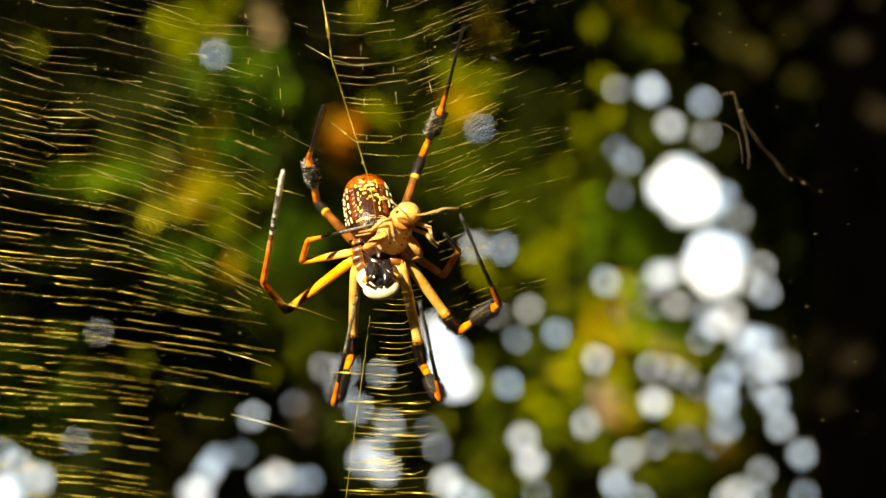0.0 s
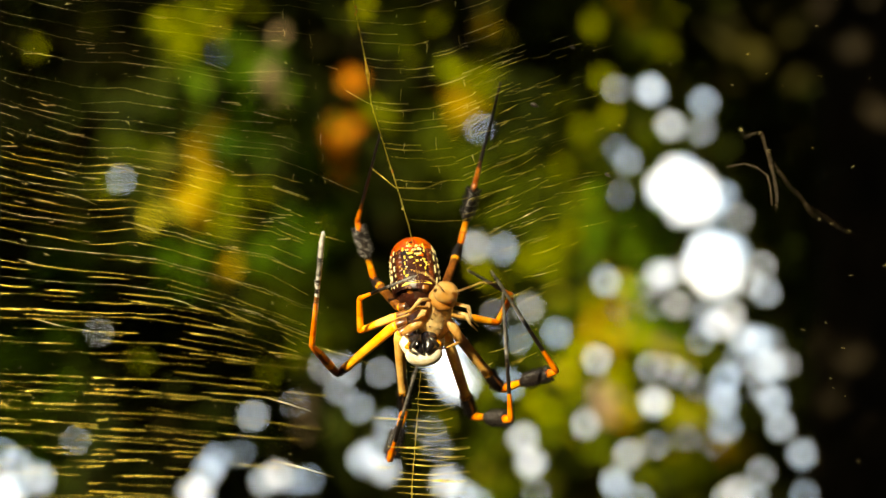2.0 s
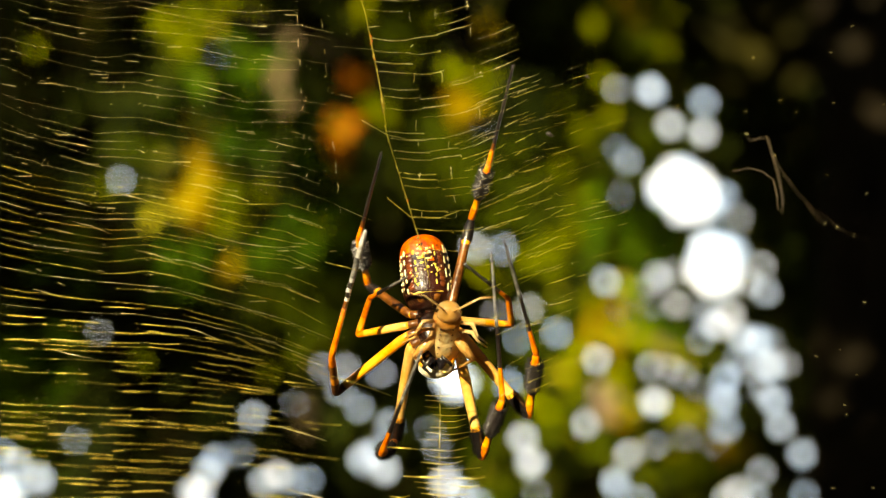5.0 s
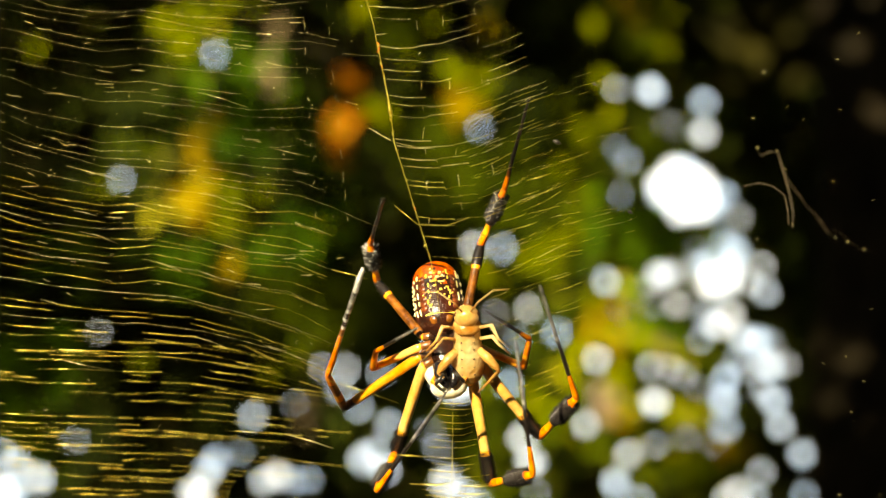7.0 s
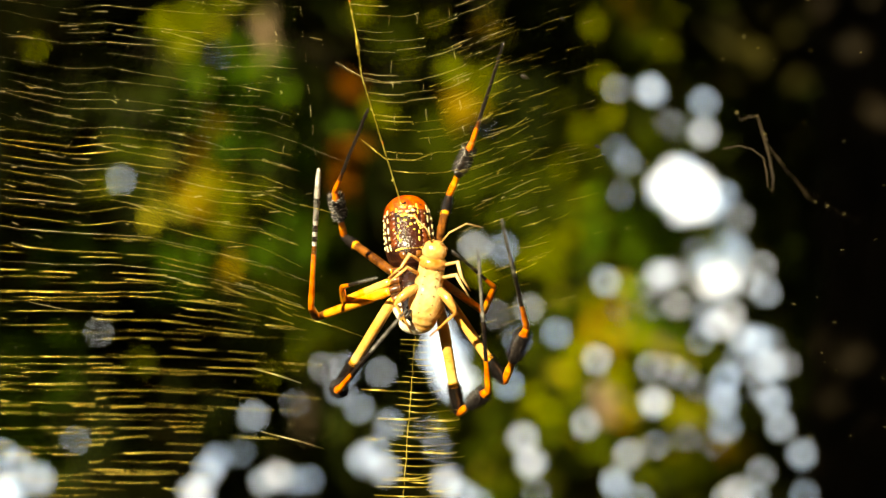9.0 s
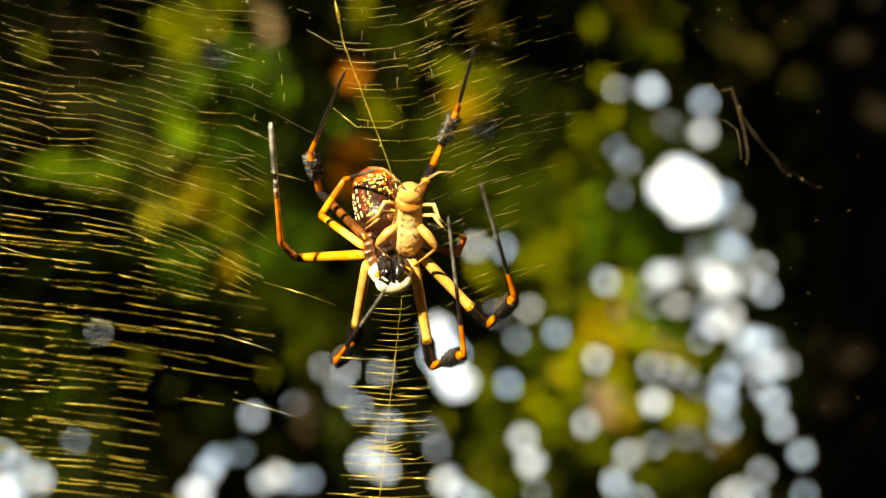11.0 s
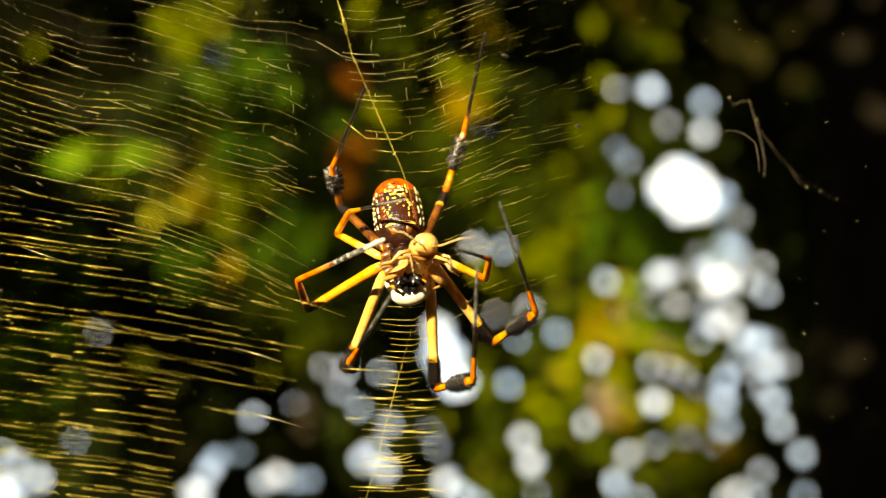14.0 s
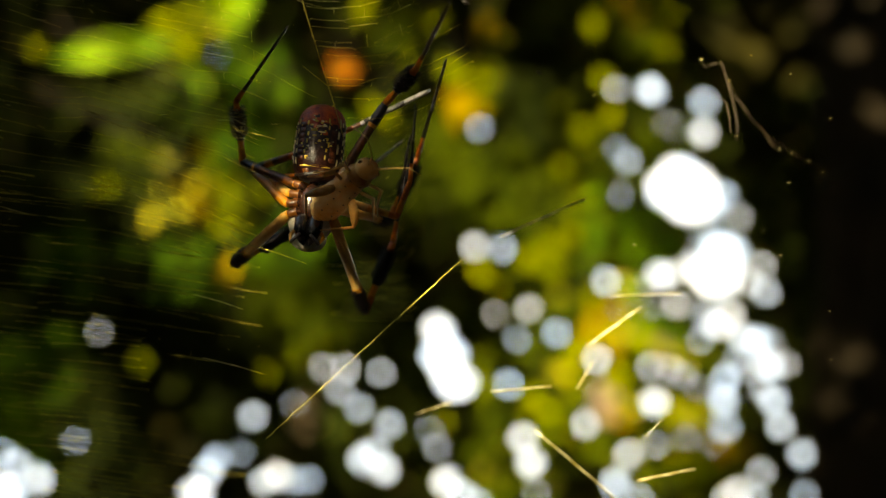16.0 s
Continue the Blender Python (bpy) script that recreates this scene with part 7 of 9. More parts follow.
    walk(joints["LL_foot"], [
        (0, pose(-0.01481, 0.02568, -0.03050, -74.2, -57.7, 180.0)), (0.5, pose(-0.01393, 0.01950, -0.03312, 102.5, -87.9, 0.0)), (1, pose(-0.01384, 0.02219, -0.03147, -70.8, -87.7, 180.0)),
        (1.5, pose(-0.01436, 0.02076, -0.03467, -67.8, -55.6, 180.0)), (2, pose(-0.01007, 0.02529, -0.02943, -77.1, -69.3, 180.0)), (2.5, pose(-0.01137, 0.01782, -0.03648, -71.0, -45.8, 180.0)),
        (3, pose(-0.01454, 0.01928, -0.03123, -69.1, -73.0, 180.0)), (3.5, pose(-0.01632, 0.00728, -0.03301, -51.0, -45.5, 180.0)), (4, pose(-0.01256, 0.00488, -0.03201, -59.8, -32.4, 180.0)),
        (4.2, pose(-0.01294, 0.00529, -0.03224, -60.0, -33.2, 180.0)), (4.5, pose(-0.01374, 0.00610, -0.03270, -59.8, -35.0, 180.0)), (5, pose(-0.01551, 0.00805, -0.03366, -58.7, -39.2, 180.0)),
        (5.5, pose(-0.01746, 0.01067, -0.03448, -56.9, -44.2, 180.0)), (6, pose(-0.01914, 0.01355, -0.03478, -55.0, -49.0, 180.0)), (6.3, pose(-0.01990, 0.01519, -0.03468, -54.0, -51.7, 180.0)),
        (6.5, pose(-0.02029, 0.01617, -0.03451, -53.5, -53.4, 180.0)), (7, pose(-0.01953, 0.01716, -0.03339, -54.8, -61.0, 180.0)), (7.5, pose(-0.01889, 0.01385, -0.03593, -48.1, -46.8, 180.0)),
        (8, pose(-0.01863, 0.01452, -0.03010, -70.7, -54.4, 180.0)), (8.5, pose(-0.02054, 0.01258, -0.01852, -47.2, -69.7, 180.0)), (9, pose(-0.02051, 0.00906, -0.02821, -59.1, -73.8, 180.0)),
        (9.2, pose(-0.02020, 0.00953, -0.02854, -60.6, -76.1, 180.0)), (9.5, pose(-0.01970, 0.01061, -0.02865, -62.7, -80.3, 180.0)), (10, pose(-0.01873, 0.01303, -0.02795, -65.3, -89.1, 180.0)),
        (10.5, pose(-0.01754, 0.01552, -0.02648, 113.2, -81.3, 0.0)), (11, pose(-0.01630, 0.01744, -0.02494, 112.5, -72.9, 0.0)), (11.3, pose(-0.01564, 0.01817, -0.02433, 112.1, -69.0, 0.0)),
        (11.5, pose(-0.01527, 0.01846, -0.02415, 111.8, -67.0, 0.0)), (12, pose(-0.01616, 0.01380, -0.02803, -67.8, -87.1, 180.0)), (12.5, pose(-0.01121, 0.00734, -0.03228, -66.4, -80.9, 180.0)),
        (13, pose(-0.01405, 0.01244, -0.02140, 111.4, -64.0, 0.0)), (13.5, pose(-0.01570, 0.00862, -0.02810, 111.8, -72.2, 0.0)), (14, pose(-0.01548, 0.01069, -0.02628, 109.8, -54.6, 0.0)),
        (14.5, pose(-0.01507, 0.00689, -0.02870, 110.4, -76.7, 0.0)), (15, pose(-0.01270, 0.00995, -0.02967, 113.7, -81.0, 0.0)), (15.2, pose(-0.00879, 0.00957, -0.02759, 107.0, -75.1, 0.0)),
        (15.5, pose(-0.01013, 0.00448, -0.02858, 105.5, -86.6, 0.0)), (15.8, pose(-0.00082, 0.02034, -0.01159, -60.1, -72.1, 180.0)), (16, pose(-0.00622, 0.02498, -0.00772, -9.3, -45.9, 180.0)),
    ])
    walk(joints["RL_thigh"], [
        (0, pose(0.00554, -0.00037, -0.00997, -110.2, -17.9, 0.0)), (0.5, pose(0.00554, -0.00037, -0.00997, -120.5, -17.5, 0.0)), (1, pose(0.00554, -0.00037, -0.00997, -116.0, -29.4, 0.0)),
        (1.5, pose(0.00554, -0.00037, -0.00997, -114.1, -23.1, 0.0)), (2, pose(0.00554, -0.00037, -0.00997, -106.6, -46.6, 0.0)), (2.5, pose(0.00554, -0.00037, -0.00997, -128.7, -28.7, 0.0)),
        (3, pose(0.00554, -0.00037, -0.00997, -105.8, -29.8, 0.0)), (3.5, pose(0.00554, -0.00037, -0.00997, -137.0, -5.3, 0.0)), (4, pose(0.00554, -0.00037, -0.00997, -147.0, -11.9, 0.0)),
        (4.2, pose(0.00554, -0.00037, -0.00997, -146.4, -11.6, 0.0)), (4.5, pose(0.00554, -0.00037, -0.00997, -145.1, -10.6, 0.0)), (5, pose(0.00554, -0.00037, -0.00997, -141.8, -8.2, 0.0)),
        (5.5, pose(0.00554, -0.00037, -0.00997, -137.9, -5.2, 0.0)), (6, pose(0.00554, -0.00037, -0.00997, -134.4, -2.2, 0.0)), (6.3, pose(0.00554, -0.00037, -0.00997, -132.9, -0.7, 0.0)),
        (6.5, pose(0.00554, -0.00037, -0.00997, -132.1, -0.1, 0.0)), (7, pose(0.00554, -0.00037, -0.00997, -137.1, -7.1, 0.0)), (7.5, pose(0.00554, -0.00037, -0.00997, -141.0, -5.2, 0.0)),
        (8, pose(0.00554, -0.00037, -0.00997, -136.8, -9.3, 0.0)), (8.5, pose(0.00554, -0.00037, -0.00997, -133.3, 6.1, 0.0)), (9, pose(0.00554, -0.00037, -0.00997, -134.1, -8.1, 0.0)),
        (9.2, pose(0.00554, -0.00037, -0.00997, -132.9, -8.9, 0.0)), (9.5, pose(0.00554, -0.00037, -0.00997, -130.5, -9.6, 0.0)), (10, pose(0.00554, -0.00037, -0.00997, -126.0, -9.9, 0.0)),
        (10.5, pose(0.00554, -0.00037, -0.00997, -121.3, -9.2, 0.0)), (11, pose(0.00554, -0.00037, -0.00997, -117.2, -8.1, 0.0)), (11.3, pose(0.00554, -0.00037, -0.00997, -115.4, -7.7, 0.0)),
        (11.5, pose(0.00554, -0.00037, -0.00997, -114.6, -7.6, 0.0)), (12, pose(0.00554, -0.00037, -0.00997, -123.8, -9.7, 0.0)), (12.5, pose(0.00554, -0.00037, -0.00997, -130.9, -6.0, 0.0)),
        (13, pose(0.00554, -0.00037, -0.00997, -112.9, 7.9, 0.0)), (13.5, pose(0.00554, -0.00037, -0.00997, -130.9, 3.1, 0.0)), (14, pose(0.00554, -0.00037, -0.00997, -122.9, 3.4, 0.0)),
        (14.5, pose(0.00554, -0.00037, -0.00997, -131.7, -2.1, 0.0)), (15, pose(0.00554, -0.00037, -0.00997, -130.9, -0.2, 0.0)), (15.2, pose(0.00554, -0.00037, -0.00997, -126.8, -10.2, 0.0)),
        (15.5, pose(0.00554, -0.00037, -0.00997, -139.0, 14.8, 0.0)), (15.8, pose(0.00554, -0.00037, -0.00997, -137.9, -14.2, 0.0)), (16, pose(0.00554, -0.00037, -0.00997, -130.6, -24.4, 0.0)),
    ])
    walk(joints["RL_shin"], [
        (0, pose(0.00890, 0.02943, -0.02039, 149.9, -6.4, 0.0)), (0.5, pose(0.01039, 0.02698, -0.02535, 140.5, -9.1, 0.0)), (1, pose(0.01237, 0.02816, -0.02211, 124.0, -40.9, 0.0)),
        (1.5, pose(0.01063, 0.02860, -0.02191, 135.0, -37.2, 0.0)), (2, pose(0.01214, 0.03005, -0.01621, 132.6, -36.2, 0.0)), (2.5, pose(0.01505, 0.02442, -0.02737, 112.8, -34.6, 0.0)),
        (3, pose(0.00982, 0.03019, -0.01745, 121.6, -30.7, 0.0)), (3.5, pose(0.00767, 0.02127, -0.03310, -60.0, -38.7, 180.0)), (4, pose(0.01103, 0.01694, -0.03601, -34.0, -10.0, 180.0)),
        (4.2, pose(0.01084, 0.01718, -0.03589, -36.0, -11.4, 180.0)), (4.5, pose(0.01034, 0.01780, -0.03556, -41.3, -15.3, 180.0)), (5, pose(0.00912, 0.01927, -0.03466, -55.4, -31.2, 180.0)),
        (5.5, pose(0.00767, 0.02090, -0.03344, -67.0, -76.3, 180.0)), (6, pose(0.00638, 0.02230, -0.03218, 118.4, -58.0, 0.0)), (6.3, pose(0.00582, 0.02291, -0.03156, 123.6, -46.4, 0.0)),
        (6.5, pose(0.00558, 0.02319, -0.03125, 126.4, -42.1, 0.0)), (7, pose(0.00841, 0.02126, -0.03303, 121.7, -57.2, 0.0)), (7.5, pose(0.00777, 0.01962, -0.03454, 119.0, -53.0, 0.0)),
        (8, pose(0.00926, 0.02137, -0.03281, 118.5, -38.6, 0.0)), (8.5, pose(0.00322, 0.02272, -0.03163, 125.6, -69.1, 0.0)), (9, pose(0.00867, 0.02242, -0.03185, 110.4, -74.7, 0.0)),
        (9.2, pose(0.00888, 0.02291, -0.03130, 110.1, -71.0, 0.0)), (9.5, pose(0.00899, 0.02376, -0.03031, 110.5, -64.0, 0.0)), (10, pose(0.00873, 0.02532, -0.02835, 113.2, -52.0, 0.0)),
        (10.5, pose(0.00816, 0.02676, -0.02624, 117.5, -43.2, 0.0)), (11, pose(0.00758, 0.02786, -0.02435, 121.6, -38.4, 0.0)), (11.3, pose(0.00735, 0.02830, -0.02349, 123.3, -37.2, 0.0)),
        (11.5, pose(0.00730, 0.02850, -0.02307, 123.9, -37.0, 0.0)), (12, pose(0.00852, 0.02602, -0.02736, 115.6, -67.4, 0.0)), (12.5, pose(0.00772, 0.02365, -0.03062, -60.9, -79.5, 180.0)),
        (13, pose(0.00383, 0.02888, -0.02219, 124.5, -42.0, 0.0)), (13.5, pose(0.00443, 0.02363, -0.03073, 120.4, -55.1, 0.0)), (14, pose(0.00451, 0.02629, -0.02717, 127.1, -43.0, 0.0)),
        (14.5, pose(0.00633, 0.02335, -0.03105, 114.5, -82.4, 0.0)), (15, pose(0.00560, 0.02361, -0.03077, 125.0, -52.8, 0.0)), (15.2, pose(0.00890, 0.02504, -0.02871, 122.6, -51.4, 0.0)),
        (15.5, pose(-0.00059, 0.02047, -0.03313, 134.9, -38.0, 0.0)), (15.8, pose(0.01133, 0.02093, -0.03279, -19.9, -18.8, 180.0)), (16, pose(0.01408, 0.02375, -0.02876, -9.6, -16.6, 180.0)),
    ])
    walk(joints["RL_foot"], [
        (0, pose(0.01080, 0.01960, -0.03727, 6.5, 84.8, -90.0)), (0.5, pose(0.01280, 0.01450, -0.04031, -69.4, 21.6, -180.0)), (1, pose(0.01956, 0.01189, -0.03039, 7.4, 84.2, -90.0)),
        (1.5, pose(0.01903, 0.01473, -0.03297, -66.8, 19.1, -180.0)), (2, pose(0.01998, 0.01561, -0.02694, -69.0, 6.6, -180.0)), (2.5, pose(0.01936, 0.00632, -0.03363, -57.3, 22.4, -180.0)),
        (3, pose(0.01507, 0.01347, -0.02629, -65.1, 8.7, -180.0)), (3.5, pose(0.01381, 0.00427, -0.02545, -50.1, -6.4, 180.0)), (4, pose(0.01386, 0.00597, -0.01998, -25.1, -2.0, 180.0)),
        (4.2, pose(0.01399, 0.00563, -0.02034, -25.7, -1.7, 180.0)), (4.5, pose(0.01424, 0.00485, -0.02133, -27.7, -1.4, 180.0)), (5, pose(0.01490, 0.00311, -0.02513, -33.3, -1.0, 180.0)),
        (5.5, pose(0.01512, 0.00283, -0.03162, -40.7, -0.6, 180.0)), (6, pose(0.01429, 0.00503, -0.03712, -48.3, 0.1, -180.0)), (6.3, pose(0.01368, 0.00656, -0.03904, -52.4, 0.9, -180.0)),
        (6.5, pose(0.01339, 0.00739, -0.03988, -54.6, 1.6, -180.0)), (7, pose(0.01709, 0.00457, -0.03863, -57.4, 8.4, -180.0)), (7.5, pose(0.01536, 0.00244, -0.04026, -64.3, 2.4, -180.0)),
        (8, pose(0.01512, 0.00412, -0.04013, -56.0, -0.7, 180.0)), (8.5, pose(0.01388, 0.00676, -0.03570, -49.4, -5.6, 180.0)), (9, pose(0.01527, 0.00402, -0.03366, -49.7, 1.4, -180.0)),
        (9.2, pose(0.01527, 0.00448, -0.03349, -50.9, 1.9, -180.0)), (9.5, pose(0.01517, 0.00538, -0.03332, -53.0, 2.5, -180.0)), (10, pose(0.01483, 0.00729, -0.03312, -56.9, 3.2, -180.0)),
        (10.5, pose(0.01437, 0.00936, -0.03285, -60.7, 3.5, -180.0)), (11, pose(0.01397, 0.01114, -0.03240, -64.0, 3.4, -180.0)), (11.3, pose(0.01386, 0.01189, -0.03206, -65.3, 3.2, -180.0)),
        (11.5, pose(0.01388, 0.01220, -0.03182, -65.8, 3.0, -180.0)), (12, pose(0.01635, 0.00833, -0.03063, -55.6, -0.9, 180.0)), (12.5, pose(0.01710, 0.00649, -0.02889, -57.4, -4.6, 180.0)),
        (13, pose(0.01128, 0.01271, -0.03045, -65.3, -21.6, 180.0)), (13.5, pose(0.01256, 0.00669, -0.03640, -68.5, -13.1, 180.0)), (14, pose(0.01259, 0.01064, -0.03583, -1.7, 80.2, -90.0)),
        (14.5, pose(0.01440, 0.00550, -0.03213, -45.9, -7.2, 180.0)), (15, pose(0.01457, 0.00754, -0.03759, -54.8, -12.2, 180.0)), (15.2, pose(0.01716, 0.00850, -0.03531, -52.5, 1.8, -180.0)),
        (15.5, pose(0.00794, 0.00657, -0.04404, -49.0, -20.3, 180.0)), (15.8, pose(0.01729, 0.01426, -0.01532, -27.4, -8.9, 180.0)), (16, pose(0.01961, 0.02046, -0.01022, -55.3, -8.4, 180.0)),
    ])
    walk(joints["R1_thigh"], [
        (0, pose(0.00609, -0.00037, -0.00738, -121.1, -58.6, 0.0)), (0.5, pose(0.00609, -0.00037, -0.00738, -130.6, -60.8, 0.0)), (1, pose(0.00609, -0.00037, -0.00738, -133.0, -58.7, 0.0)),
        (1.5, pose(0.00609, -0.00037, -0.00738, -140.8, -77.3, 0.0)), (2, pose(0.00609, -0.00037, -0.00738, -120.1, -70.8, 0.0)), (2.5, pose(0.00609, -0.00037, -0.00738, -119.9, -52.6, 0.0)),
        (3, pose(0.00609, -0.00037, -0.00738, -125.4, -41.0, 0.0)), (3.5, pose(0.00609, -0.00037, -0.00738, -147.7, -28.3, 0.0)), (4, pose(0.00609, -0.00037, -0.00738, -154.9, -38.5, 0.0)),
        (4.2, pose(0.00609, -0.00037, -0.00738, -154.3, -38.9, 0.0)), (4.5, pose(0.00609, -0.00037, -0.00738, -152.8, -39.1, 0.0)), (5, pose(0.00609, -0.00037, -0.00738, -149.6, -38.7, 0.0)),
        (5.5, pose(0.00609, -0.00037, -0.00738, -145.8, -37.8, 0.0)), (6, pose(0.00609, -0.00037, -0.00738, -142.2, -37.1, 0.0)), (6.3, pose(0.00609, -0.00037, -0.00738, -140.3, -37.0, 0.0)),
        (6.5, pose(0.00609, -0.00037, -0.00738, -139.3, -37.3, 0.0)), (7, pose(0.00609, -0.00037, -0.00738, -141.1, -44.6, 0.0)), (7.5, pose(0.00609, -0.00037, -0.00738, -143.4, -35.3, 0.0)),
        (8, pose(0.00609, -0.00037, -0.00738, -143.3, -41.5, 0.0)), (8.5, pose(0.00609, -0.00037, -0.00738, -133.4, -34.8, 0.0)), (9, pose(0.00609, -0.00037, -0.00738, -147.9, -35.3, 0.0)),
        (9.2, pose(0.00609, -0.00037, -0.00738, -147.6, -36.6, 0.0)), (9.5, pose(0.00609, -0.00037, -0.00738, -146.5, -38.7, 0.0)), (10, pose(0.00609, -0.00037, -0.00738, -143.5, -43.0, 0.0)),
        (10.5, pose(0.00609, -0.00037, -0.00738, -139.6, -47.8, 0.0)), (11, pose(0.00609, -0.00037, -0.00738, -136.1, -52.9, 0.0)), (11.3, pose(0.00609, -0.00037, -0.00738, -134.5, -55.8, 0.0)),
        (11.5, pose(0.00609, -0.00037, -0.00738, -133.7, -57.5, 0.0)), (12, pose(0.00609, -0.00037, -0.00738, -135.6, -55.0, 0.0)), (12.5, pose(0.00609, -0.00037, -0.00738, -141.8, -58.2, 0.0)),
        (13, pose(0.00609, -0.00037, -0.00738, -130.4, -46.7, 0.0)), (13.5, pose(0.00609, -0.00037, -0.00738, -133.9, -44.3, 0.0)), (14, pose(0.00609, -0.00037, -0.00738, -128.2, -52.9, 0.0)),
        (14.5, pose(0.00609, -0.00037, -0.00738, -138.1, -42.8, 0.0)), (15, pose(0.00609, -0.00037, -0.00738, -155.5, -33.6, 0.0)), (15.2, pose(0.00609, -0.00037, -0.00738, -147.9, -43.4, 0.0)),
        (15.5, pose(0.00609, -0.00037, -0.00738, -145.5, -43.2, 0.0)), (15.8, pose(0.00609, -0.00037, -0.00738, 57.6, -88.5, 180.0)), (16, pose(0.00609, -0.00037, -0.00738, 65.0, -72.3, 180.0)),
    ])
    walk(joints["R1_shin"], [
        (0, pose(0.01887, 0.02444, -0.01519, 123.1, -66.5, 0.0)), (0.5, pose(0.02255, 0.02165, -0.01657, 114.7, -86.1, 0.0)), (1, pose(0.02297, 0.02083, -0.01766, 118.5, -69.1, 0.0)),
        (1.5, pose(0.02801, 0.01795, -0.01230, -71.5, -0.4, 180.0)), (2, pose(0.01983, 0.02470, -0.01216, 136.6, -71.2, 0.0)), (2.5, pose(0.01756, 0.02476, -0.01615, 135.0, -63.6, 0.0)),
        (3, pose(0.01711, 0.02325, -0.02006, 120.9, -57.6, 0.0)), (3.5, pose(0.01772, 0.01511, -0.02894, -46.5, -30.7, 180.0)), (4, pose(0.02242, 0.01191, -0.02794, -37.6, 2.0, -180.0)),
        (4.2, pose(0.02248, 0.01222, -0.02770, -39.6, 1.2, -180.0)), (4.5, pose(0.02236, 0.01287, -0.02738, -43.9, -1.9, 180.0)), (5, pose(0.02172, 0.01431, -0.02688, -52.9, -13.0, 180.0)),
        (5.5, pose(0.02079, 0.01592, -0.02632, -61.2, -34.8, 180.0)), (6, pose(0.01989, 0.01741, -0.02564, -64.1, -63.5, 180.0)), (6.3, pose(0.01952, 0.01815, -0.02518, -63.4, -77.8, 180.0)),
        (6.5, pose(0.01940, 0.01854, -0.02485, -62.6, -84.9, 180.0)), (7, pose(0.02192, 0.01782, -0.02346, -64.1, -79.4, 180.0)), (7.5, pose(0.01954, 0.01691, -0.02637, -58.8, -73.8, 180.0)),
        (8, pose(0.02147, 0.01695, -0.02479, 112.9, -75.0, 0.0)), (8.5, pose(0.01745, 0.02068, -0.02374, -57.0, -76.9, 180.0)), (9, pose(0.02029, 0.01502, -0.02742, -61.9, -39.1, 180.0)),
        (9.2, pose(0.02069, 0.01515, -0.02703, -63.9, -40.5, 180.0)), (9.5, pose(0.02122, 0.01561, -0.02624, -67.5, -46.0, 180.0)), (10, pose(0.02196, 0.01688, -0.02442, -73.2, -69.0, 180.0)),
        (10.5, pose(0.02246, 0.01840, -0.02221, 106.4, -73.5, 0.0)), (11, pose(0.02275, 0.01973, -0.01996, 110.9, -49.4, 0.0)), (11.3, pose(0.02289, 0.02031, -0.01879, 113.5, -43.0, 0.0)),
        (11.5, pose(0.02298, 0.02059, -0.01813, 114.6, -40.9, 0.0)), (12, pose(0.02305, 0.01991, -0.01927, -68.9, -78.6, 180.0)), (12.5, pose(0.02544, 0.01757, -0.01937, -74.8, -71.7, 180.0)),
        (13, pose(0.01974, 0.02172, -0.02026, 120.3, -61.6, 0.0)), (13.5, pose(0.02012, 0.02051, -0.02177, 114.8, -81.3, 0.0)), (14, pose(0.02039, 0.02240, -0.01819, 123.0, -72.7, 0.0)),
        (14.5, pose(0.02074, 0.01900, -0.02320, -66.6, -84.8, 180.0)), (15, pose(0.02068, 0.01167, -0.02934, 115.6, -55.2, 0.0)), (15.2, pose(0.02295, 0.01503, -0.02523, 109.6, -75.1, 0.0)),
        (15.5, pose(0.02244, 0.01606, -0.02478, -63.2, -36.5, 180.0)), (15.8, pose(0.02161, 0.02410, -0.00698, -25.1, -7.8, 180.0)), (16, pose(0.01775, 0.02590, -0.00366, -13.6, -18.5, 180.0)),
    ])
